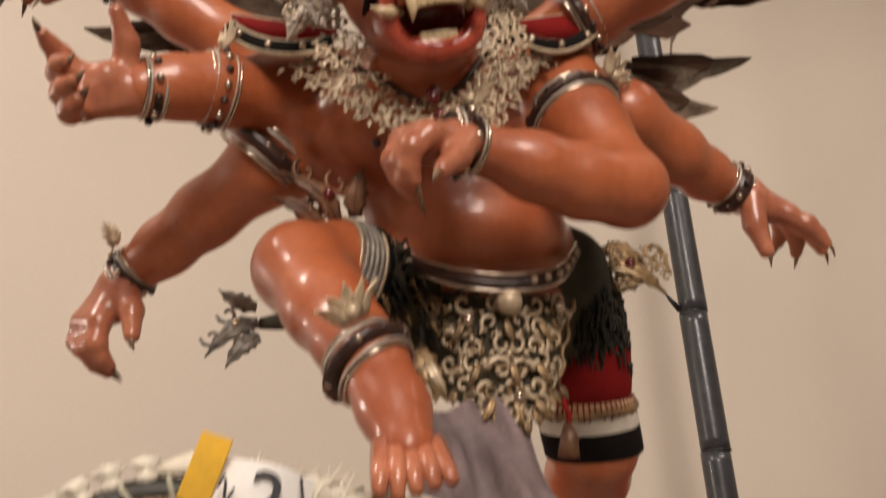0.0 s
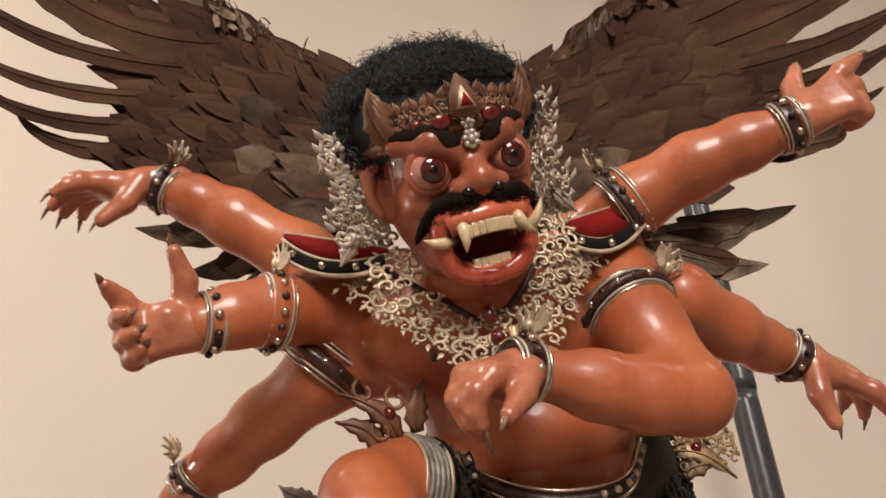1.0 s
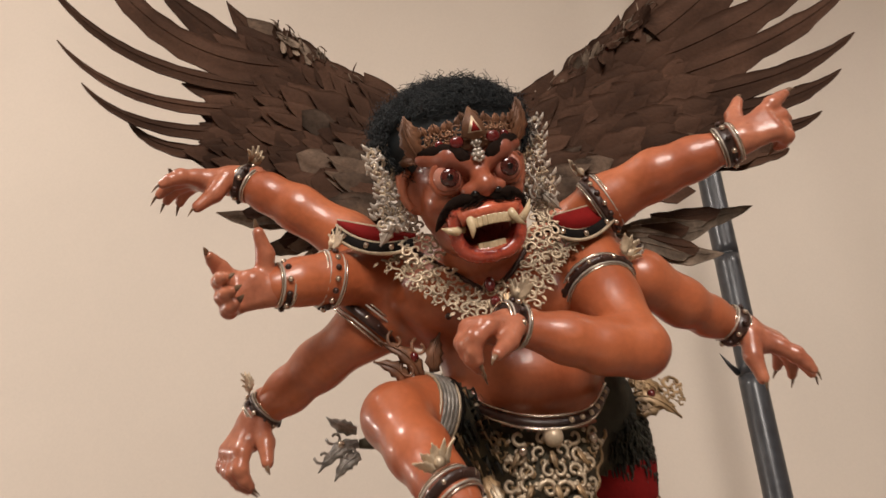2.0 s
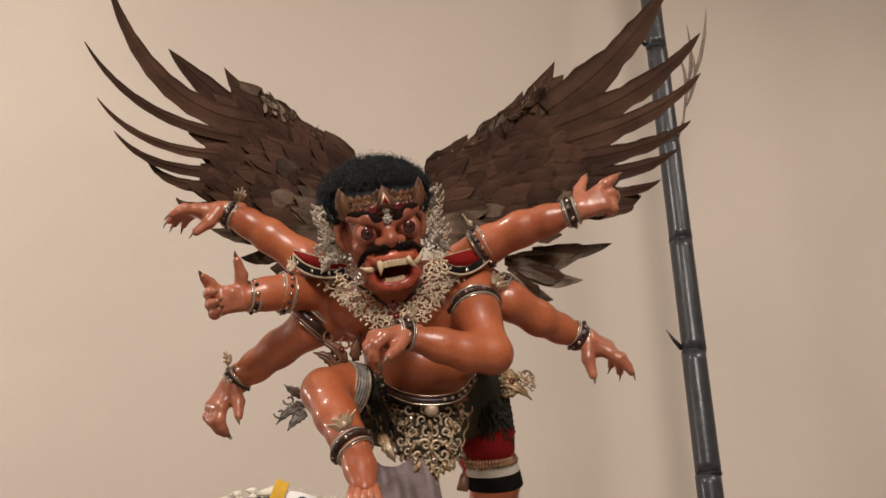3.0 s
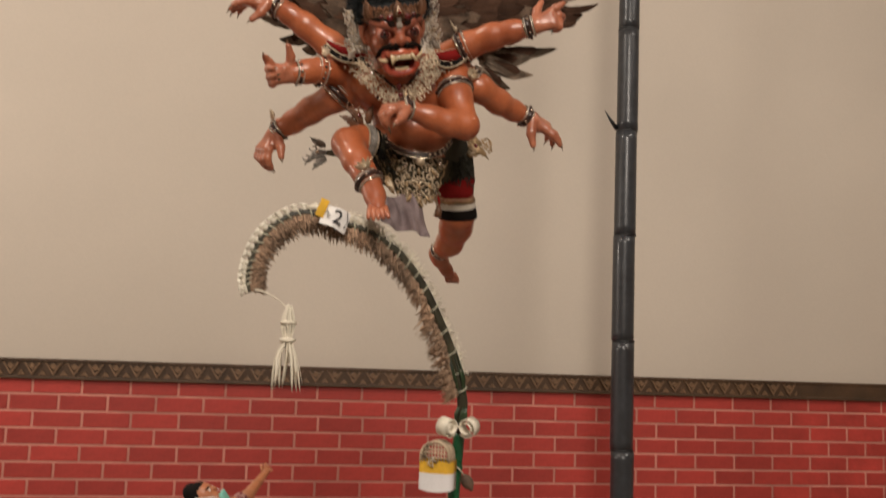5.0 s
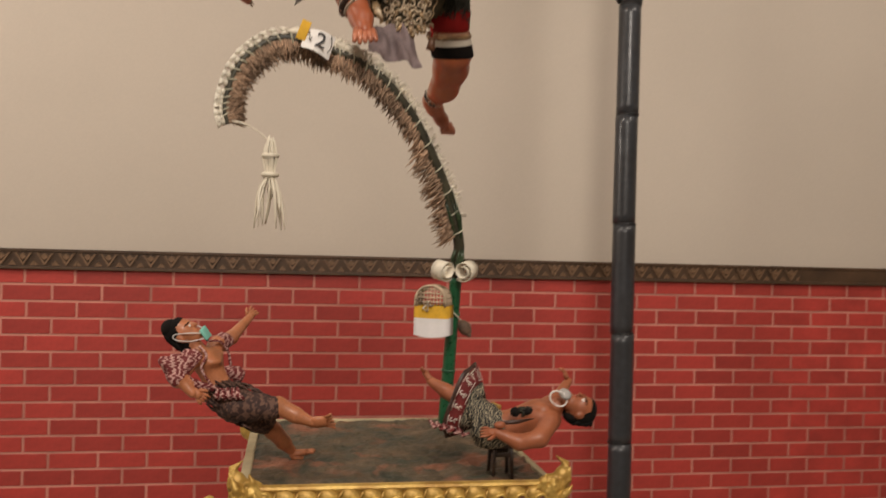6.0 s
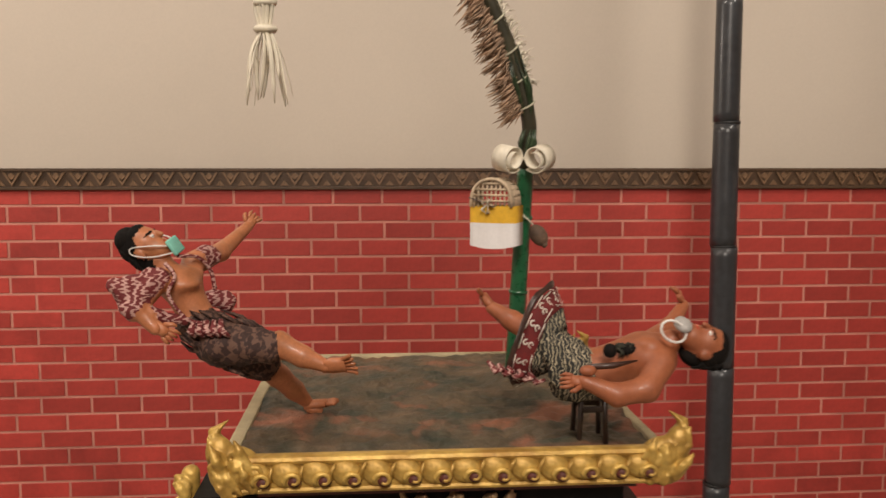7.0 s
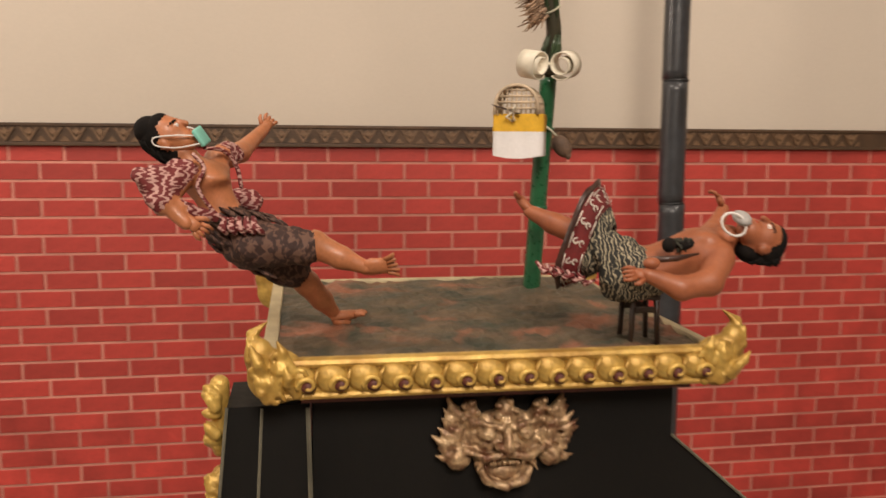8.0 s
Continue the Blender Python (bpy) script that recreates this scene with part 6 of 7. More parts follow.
def tassel():
    t = thing("palm_tassel", "cream woven palm-leaf tassel hanging from the tip of the arch", "tassel", at=(-0.041, 0.514, 1.701))
    off = -Vector((-0.040, 0.425, 1.690))
    rng = random.Random(9)

    def put(name, build, label=""):
        build.v = [tuple(Vector(p) + off) for p in build.v]
        return part(name, build, t, label)
    b = Build()
    b.tube(smooth_path([(-0.048, 0.426, 1.691), (-0.030, 0.424, 1.688), (-0.012, 0.420, 1.680), (0.004, 0.415, 1.668), (0.012, 0.413, 1.660)], 14), [0.004] * 5 + [0.0022] * 9, "palm_strip", 6, flat=0.5)
    put("stalk", b)
    top = Vector((0.013, 0.412, 1.660))
    for z in (1.640, 1.612):
        b = Build()
        b.tube([top * 1 + Vector((0.010 * math.cos(q * 0.524), 0.010 * math.sin(q * 0.524), z - top.z)) for q in range(12)], 0.0036, "palm_strip", 6, closed=True)
        put("binding", b, "woven binding ring")
    for k in range(14):
        a = 2 * math.pi * k / 7 + 0.2 + 0.4 * (k // 7)
        o = Vector((math.cos(a), math.sin(a), 0))
        b = Build()
        spread = rng.uniform(0.008, 0.032)
        end = rng.uniform(1.530, 1.560)
        b.tube(smooth_path([top + o * 0.004 + Vector((0, 0, rng.uniform(0, 0.012))), Vector((0.013, 0.412, 1.638)) + o * 0.010, Vector((0.013, 0.412, 1.612)) + o * 0.006, Vector((0.013, 0.412, 1.585)) + o * spread * 0.75, Vector((0.013, 0.412, end)) + o * spread + Vector((0.006 * math.sin(2.1 * k), 0.006 * math.cos(3.7 * k), 0))], 14),
               [0.0012] + [0.0028] * 11 + [0.0022, 0.0006], "palm_strip", 6, flat=0.2, up=Vector((math.cos(a + 0.8 * k), math.sin(a + 0.8 * k), 0.2)))
        put("strip", b)
    for k in range(4):
        a = 1.7 * k
        b = Build()
        o = Vector((math.cos(a), math.sin(a), 0))
        b.tube([Vector((0.013, 0.412, 1.606)), Vector((0.013, 0.412, 1.590)) + o * 0.014, Vector((0.013, 0.412, 1.575)) + o * 0.007], [0.002, 0.0024, 0.001], "palm_strip", 6, flat=0.3)
        put("loop", b)


tassel()


def spiral_curl(side):
    b = Build()
    c = Vector((0.3065 + side * 0.0205, 0.568, 1.486))
    ax = unit((side * 0.62, 0.76, 0.18))
    e1 = unit(Vector((1, 0, 0)) - ax * ax.x)
    e2 = e1.cross(ax)
    pts, rad = [], []
    for k in range(56):
        t = k / 55
        ang = math.pi * (0.5 + 0.5 * side) + side * (0.9 + t * 10.5)
        r = 0.0185 * (1 - 0.55 * t)
        pts.append(c + e1 * (r * math.cos(ang)) + e2 * (r * math.sin(ang)) - ax * (0.004 * t))
    vv, ff = [], []
    for p in pts:
        vv += [p + ax * -0.013, p + ax * 0.010]
    for i in range(len(pts) - 1):
        ff.append((2 * i, 2 * i + 1, 2 * i + 3, 2 * i + 2))
    k = len(vv)
    out = []
    for i, p in enumerate(pts):
        d = (p - c)
        d = d / max(d.length, 1e-5) * 0.0014
        out += [Vector(vv[2 * i]) - d, Vector(vv[2 * i + 1]) - d]
    vv += out
    ff += [tuple(q + k for q in f[::-1]) for f in ff]
    for i in range(len(pts) - 1):
        ff += [(2 * i, 2 * i + 2, 2 * i + 2 + k, 2 * i + k), (2 * i + 1, 2 * i + 1 + k, 2 * i + 3 + k, 2 * i + 3)]
    b.add(vv, ff, "palm_strip")
    b.tube([c + Vector((-side * 0.0175, 0, 0)), Vector((0.309, 0.566, 1.484))], 0.0022, "palm_strip", 6)
    return single("palm_spiral", b, "coiled cream palm-leaf spiral tied to the green stem", "spiral ornament", "pair of palm spirals")


spiral_curl(1)
spiral_curl(-1)


def offering_basket():
    """A hanging shrine basket: cloth bands below a woven hood."""
    t = thing("offering_basket", "small woven offering basket with yellow and white cloth bands", "offering basket", at=(0.276, 0.575, 1.377))
    t.scale, t.location.z, t.rotation_euler = (0.84, 0.84, 0.92), 1.380, (0, 0, -0.45)
    w, d = 0.0335, 0.020
    bow = lambda s: -d - 0.006 * (1 - s * s)
    for name, z0, z1, m_, label in (("white_band", 0.0, 0.030, "white_cloth", "white cloth band"), ("yellow_band", 0.030, 0.052, "yellow_cloth", "yellow cloth band")):
        b = Build()
        vv, ff = [], []
        n = 10
        for i in range(n + 1):
            s = 2 * i / n - 1
            sag = -0.0035 * (1 - s * s) if z0 == 0 else 0
            wave = 0.0012 * math.sin(7 * s)
            vv += [(w * s, bow(s) + wave, z0 + sag), (w * s, bow(s) + wave, z1)]
        vv += [(w, d, z0), (w, d, z1), (-w, d, z0), (-w, d, z1)]
        seq = [(2 * i, 2 * i + 1) for i in range(n + 3)]
        for i in range(len(seq)):
            a, c = seq[i], seq[(i + 1) % len(seq)]
            ff.append((a[0], c[0], c[1], a[1]))
        k = len(vv)
        vv += [(x * 0.96, y * 0.96, z) for x, y, z in vv]
        ff += [tuple(q + k for q in f[::-1]) for f in ff]
        b.add(vv, ff, m_)
        part(name, b, t, label)
    # hood: an arched lattice of hoops and slats
    prof = lambda a: (w * 0.90 * math.cos(a) - 0.001, 0.051 + 0.036 * math.sin(a) ** 0.7)
    b = Build()
    b.tube([(prof(math.pi * q / 16)[0], -d - 0.004, prof(math.pi * q / 16)[1]) for q in range(17)], 0.0024, "wicker", 6)
    hood = part("woven_hood", b, t, "arched openwork wicker hood")
    for k in range(1, 8):
        y = -d - 0.004 + (2 * d + 0.004) * k / 7
        b = Build()
        b.tube([(prof(math.pi * q / 16)[0], y, prof(math.pi * q / 16)[1]) for q in range(17)], 0.0015, "wicker", 5)
        part("hoop", b, hood)
    for q in range(1, 12):
        x, z = prof(math.pi * q / 12)
        b = Build()
        b.tube([(x, -d - 0.003, z), (x, d, z)], 0.0015, "wicker", 5)
        part("slat", b, hood)
    for k in range(-4, 5):
        x = k * 0.0065 - 0.001
        hgt = 0.036 * math.sqrt(max(0, 1 - (k / 4.6) ** 2))
        b = Build()
        b.tube([(x, -d - 0.002, 0.050), (x, -d - 0.002, 0.051 + hgt)], 0.0015, "wicker", 5)
        part("slat", b, hood)
    for k in range(1, 5):
        z = 0.051 + 0.0075 * k
        hw = w * 0.9 * max(0, 1 - ((z - 0.051) / 0.036) ** 2.4) ** 0.5
        b = Build()
        b.tube([(-hw - 0.001, -d - 0.003, z), (hw - 0.001, -d - 0.003, z)], 0.0015, "wicker", 5)
        part("slat", b, hood)
    b = Build()
    for k in range(5):
        a = 1.2 * k
        b.tube([(-0.004, -d - 0.008, 0.055), (-0.004 + 0.010 * math.cos(a), -d - 0.012, 0.052 + 0.009 * math.sin(a)), (-0.004 + 0.004 * math.cos(a + 0.9), -d - 0.010, 0.048 + 0.006 * math.sin(a + 0.9))], [0.002, 0.0032, 0.0015], "palm_strip" if k % 2 else "wicker", 6, flat=0.5)
    b.tube([(-0.008, -d - 0.008, 0.056), (-0.034, -d - 0.006, 0.063)], [0.0012, 0.0007], "dark_leather", 5)
    part("bow", b, t, "pale leaf bow with a thin stick")
    b = Build()
    b.box((-w * 0.95, -d, -0.001), (w * 0.95, d * 0.98, 0.0025), "wicker", 0.001)
    b.tube([(0.018, 0.018, 0.03), (0.028, 0.018, 0.03)], 0.0022, "wicker", 6)
    part("tray", b, t)


offering_basket()

b = Build()
b.ball((0.328, 0.578, 1.391), (0.0105, 0.0105, 0.0145), "coconut", 14, 10, Matrix.Rotation(-0.6, 3, "Y"))
b.tube([(0.323, 0.580, 1.402), (0.316, 0.585, 1.410), (0.309, 0.588, 1.416)], 0.0013, "cord_tie", 5)
b.ball((0.3350, 0.575, 1.3805), (0.004, 0.004, 0.005), "coconut", 8, 6)
single("dry_coconut", b, "small brown dried coconut tied to the green stem", "coconut")


# ---- the stool and two falling dolls ----
def stool():
    t = thing("tiny_stool", "tiny dark wooden stool standing on the painted earth", "stool", at=(0.338, 0.352, TOP + 0.002))
    t.scale = (0.72, 0.80, 1.0)
    b = Build()
    b.box((-0.020, -0.020, 0.040), (0.020, 0.020, 0.047), "stool_wood", 0.0015)
    part("seat", b, t)
    for sx in (-1, 1):
        for sy in (-1, 1):
            b = Build()
            b.tube([(sx * 0.0185, sy * 0.018, -0.004), (sx * 0.016, sy * 0.016, 0.041)], [0.0036, 0.0042], "stool_wood", 4)
            part("leg", b, t)
    for sy in (-1, 1):
        b = Build()
        b.box((-0.016, sy * 0.016 - 0.0015, 0.028), (0.016, sy * 0.016 + 0.0015, 0.034), "stool_wood", 0.0006)
        part("rail", b, t)


stool()


def doll_hand(b, wrist, direction, up, s=0.0105, curl=20, skin="doll_skin"):
    f = unit(direction)
    n = Vector(up)
    n = unit(n - f * n.dot(f))
    q = f.cross(n)
    w = Vector(wrist)
    b.tube([w - f * 0.004, w + f * s * 0.5, w + f * s], [0.0050, 0.0058, 0.0052], skin, 8, flat=0.6, up=n)
    for k in range(4):
        o = (k - 1.5) * 0.0030
        p = w + f * s * 0.9 + q * o
        c = math.radians(curl + 8 * k)
        e = p + (f * math.cos(c * 0.5) - n * math.sin(c * 0.5)) * 0.0065 + q * o * 0.5
        g = e + (f * math.cos(c * 1.4) - n * math.sin(c * 1.4)) * 0.0055
        b.tube([p, e, g], [0.0022, 0.0020, 0.0012], skin, 6)
    p = w + f * s * 0.3 - q * 0.005
    b.tube([p, p + f * 0.006 - q * 0.005, p + f * 0.010 - q * 0.006], [0.0026, 0.0023, 0.0013], skin, 6)


def doll_foot(b, ankle, toe, up, wide=1.0, skin="doll_skin"):
    a, t = Vector(ankle), Vector(toe)
    f = (t - a).normalized()
    n = Vector(up)
    n = unit(n - f * n.dot(f))
    q = f.cross(n)
    b.tube([a - f * 0.004 - n * 0.002, a + f * 0.006, a.lerp(t, 0.65)], [0.0068, 0.0070 * wide, 0.0064 * wide], skin, 8, flat=0.75 / wide, up=n)
    for k in range(5):
        o = (k - 2) * 0.0030 * wide
        p = a.lerp(t, 0.6) + q * o * 0.8
        b.tube([p, a.lerp(t, 0.85) + q * o * 1.2 + n * 0.001, t + q * o * 1.5 - f * (0.0012 * abs(k - 1))], [0.0026, 0.0024, 0.0016], skin, 6)


def face_frame(chin_dir, face_dir):
    Z = -unit(chin_dir)
    Y = Vector(face_dir) * -1
    Y = unit(Y - Z * Y.dot(Z))
    return Matrix((Y.cross(Z), Y, Z)).transposed()


def doll_head(b, centre, R, skin="doll_skin", k=1.0):
    """A small modelled head with short hair and a face covering."""
    O = Vector(centre)
    W = lambda x, y, z: O + R @ Vector((x * k, y * k, z * k))
    turn = [list(r) for r in R]
    cl = Clay([c - 0.042 for c in O], [c + 0.042 for c in O], 0.0013)
    cl.lump(W(0, 0.002, 0.004), (0.0175 * k, 0.020 * k, 0.0205 * k), 0, 0.004, turn)
    cl.lump(W(0, -0.007, -0.013), (0.0130 * k, 0.012 * k, 0.0115 * k), 0, 0.006, turn)
    cl.bone(W(0, -0.0185, 0.004), W(0, -0.0215, -0.003), 0.0020, 0.0026, 0, 0.002)
    for s in (1, -1):
        cl.lump(W(s * 0.0180, 0.003, -0.001), (0.003 * k, 0.0050 * k, 0.0065 * k), 0, 0.002, turn)
        cl.bone(W(s * 0.003, -0.0183, 0.0068), W(s * 0.012, -0.0145, 0.0072), 0.0010, 0.0009, 1, 0.0008)
        cl.lump(W(s * 0.0068, -0.0170, 0.0025), (0.0026 * k, 0.0016 * k, 0.0013 * k), 2, 0.0008, turn)
    cl.lump(W(0, 0.0085, 0.0085), (0.0198 * k, 0.0190 * k, 0.0200 * k), 1, 0.001, turn)
    cl.lump(W(0, 0.0130, -0.0030), (0.0170 * k, 0.0140 * k, 0.0170 * k), 1, 0.002, turn)
    cl.lump(W(0, 0.0010, 0.0185), (0.0150 * k, 0.0150 * k, 0.0090 * k), 1, 0.003, turn)
    cl.lump(W(0, -0.0150, -0.010), (0.0070 * k, 0.0040 * k, 0.0030 * k), 3, 0.001, turn)
    v, f, lab = cl.surface()
    b.add_labelled(v, f, lab, [skin, "doll_hair", "white_loop", "lip"])
    return W


def rumple(verts, faces, labels, cloth):
    """Creases in the modelled cloth."""
    for i in np.unique(faces[np.isin(labels, cloth)]):
        p = Vector(verts[i])
        verts[i] += np.array(noise.noise_vector(p * 75)) * 0.0030 + np.array(noise.noise_vector(p * 170)) * 0.0012


def falling_doll():
    b = Build()
    cl = Clay((-0.16, 0.27, 1.18), (0.14, 0.60, 1.47), 0.0024)
    # torso, bare, leaning back
    cl.lump((-0.064, 0.393, 1.362), (0.022, 0.027, 0.016), 0, 0.008)
    cl.bone((-0.060, 0.392, 1.356), (-0.044, 0.392, 1.322), 0.0180, 0.0160, 0, 0.008)
    cl.bone((-0.072, 0.392, 1.372), (-0.080, 0.391, 1.384), 0.011, 0.010, 0, 0.006)
    for s in (1, -1):
        cl.lump((-0.054, 0.378 + 0.024 * (s > 0), 1.366 + 0.004 * s), (0.013, 0.012, 0.005), 0, 0.006)
    # shorts
    cl.bone((-0.044, 0.392, 1.318), (-0.022, 0.393, 1.302), 0.0215, 0.0245, 1, 0.006)
    cl.bone((-0.022, 0.378, 1.302), (0.022, 0.377, 1.300), 0.0195, 0.0170, 1, 0.008)
    cl.bone((-0.018, 0.404, 1.296), (0.012, 0.418, 1.274), 0.0205, 0.0180, 1, 0.008)
    # legs
    cl.chain([(0.018, 0.378, 1.301), (0.034, 0.378, 1.302), (0.058, 0.374, 1.290), (0.080, 0.371, 1.281)], [0.0125, 0.0125, 0.0105, 0.0065], 0, 0.004)
    cl.chain([(0.010, 0.418, 1.276), (0.027, 0.430, 1.258), (0.042, 0.446, 1.238), (0.055, 0.457, 1.221)], [0.0125, 0.0120, 0.0105, 0.0065], 0, 0.004)
    cl.bone((-0.110, 0.391, 1.404), (-0.084, 0.391, 1.376), 0.0130, 0.0090, 3, 0.003)
    # arms
    cl.chain([(-0.054, 0.415, 1.378), (-0.036, 0.470, 1.384), (-0.014, 0.524, 1.408)], [0.0120, 0.0095, 0.0060], 0, 0.005)
    cl.chain([(-0.080, 0.368, 1.364), (-0.092, 0.346, 1.344), (-0.074, 0.340, 1.326)], [0.0110, 0.0088, 0.0062], 0, 0.005)
    cl.chain([(-0.082, 0.368, 1.366), (-0.093, 0.350, 1.352), (-0.096, 0.344, 1.346)], [0.0128, 0.0128, 0.0120], 2, 0.003)
    # open printed shirt: sleeve and blown tails
    cl.chain([(-0.078, 0.369, 1.368), (-0.098, 0.350, 1.365), (-0.114, 0.345, 1.364)], [0.0105, 0.0095, 0.0060], 2, 0.004)
    cl.chain([(-0.113, 0.346, 1.370), (-0.108, 0.345, 1.355)], [0.0045, 0.0050], 2, 0.003)
    cl.chain([(-0.108, 0.345, 1.362), (-0.080, 0.348, 1.338), (-0.052, 0.362, 1.328)], [0.0085, 0.0065, 0.0050], 2, 0.003)
    cl.chain([(-0.050, 0.424, 1.380), (-0.043, 0.442, 1.383)], [0.0115, 0.0110], 2, 0.003)
    cl.chain([(-0.034, 0.412, 1.344), (-0.024, 0.420, 1.338)], [0.0090, 0.0105], 2, 0.003)
    v, f, lab = cl.surface()
    rumple(v, f, lab, (1, 2))
    b.add_labelled(v, f, lab, ["doll_skin_tan", "batik_brown", "batik_red", "doll_hair"])
    rng = random.Random(12)
    for k in range(46):
        t = rng.random()
        a = rng.uniform(0, 6.28)
        c = Vector((-0.046, 0.392, 1.320)).lerp(Vector((0.010, 0.398, 1.288)), t)
        ax = unit((0.85, 0, -0.5))
        u = ax.orthogonal().normalized()
        w = ax.cross(u)
        d = u * math.cos(a) + w * math.sin(a)
        p = c + d * (0.0225 + 0.003 * t)
        b.tube([p - ax * 0.012, p + d * 0.0022, p + ax * 0.012 + d * 0.001], [0.0012, 0.0042, 0.0014], "batik_brown", 6, flat=0.5)
    b.tube(smooth_path([(-0.070, 0.366, 1.384), (-0.060, 0.362, 1.372), (-0.066, 0.358, 1.356), (-0.056, 0.360, 1.338), (-0.046, 0.364, 1.328), (-0.030, 0.368, 1.326)], 16), 0.0019, "batik_red", 6)
    b.tube(smooth_path([(-0.062, 0.384, 1.389), (-0.046, 0.400, 1.386), (-0.036, 0.410, 1.372), (-0.032, 0.412, 1.352)], 14), 0.0020, "batik_red", 6)
    for k in range(5):
        b.tube([(-0.044 + 0.006 * k, 0.363 + 0.002 * k, 1.327), (-0.046 + 0.007 * k, 0.357, 1.320), (-0.042 + 0.008 * k, 0.360, 1.314)], [0.003, 0.0042, 0.002], "batik_red", 6)
    doll_hand(b, (-0.014, 0.524, 1.408), (0.45, 0.55, 0.75), (0.2, -0.6, 0.5), skin="doll_skin_tan")
    doll_hand(b, (-0.072, 0.340, 1.328), (0.75, 0.05, -0.65), (-0.2, -0.8, 0.3), skin="doll_skin_tan")
    doll_foot(b, (0.080, 0.371, 1.281), (0.110, 0.364, 1.284), (-0.35, 0.75, 0.35), 1.45, "doll_skin_tan")
    doll_foot(b, (0.055, 0.457, 1.219), (0.088, 0.457, 1.221), (-0.2, 0, 1), 1.1, "doll_skin_tan")
    b.tube([(0.055, 0.457, 1.216), (0.070, 0.457, 1.210)], [0.006, 0.005], "doll_skin_tan", 8)
    R = face_frame((0.72, 0.0, -0.60), (0.50, -0.30, 0.80))
    W = doll_head(b, (-0.091, 0.391, 1.398), R, "doll_skin_tan", 0.90)
    # mint face mask with white loops, pulled below the chin
    b.box((-0.0095, -0.0022, -0.0085), (0.0095, 0.0022, 0.0085), "mint_mask", 0.0018, Matrix.Translation(W(0, -0.021, -0.022)) @ R.to_4x4() @ Matrix.Rotation(0.3, 4, "X"))
    for s in (1, -1):
        b.tube(smooth_path([W(s * 0.009, -0.021, -0.018), W(s * 0.018, -0.012, -0.004), W(s * 0.021, 0.003, 0.010), W(s * 0.021, 0.008, 0.004), W(s * 0.0195, -0.004, -0.013), W(s * 0.009, -0.019, -0.027)], 20), 0.0007, "white_loop", 6)
    # hair hanging from the back of the head
    for k in range(60):
        a = rng.uniform(-1.4, 1.4)
        p = W(0.018 * math.sin(a), 0.012 + 0.008 * math.cos(a), rng.uniform(0.000, 0.022))
        e = p + R @ Vector((rng.uniform(-0.002, 0.002), 0.002, -0.015))
        b.tube([p, p.lerp(e, 0.5) + R @ Vector((0, 0.002, 0)), e], [0.0018, 0.0018, 0.0006], "doll_hair", 5)
    single("falling_doll", b, "falling doll with mint mask, printed shirt and brown batik shorts", "doll", "dolls on the plinth")


falling_doll()


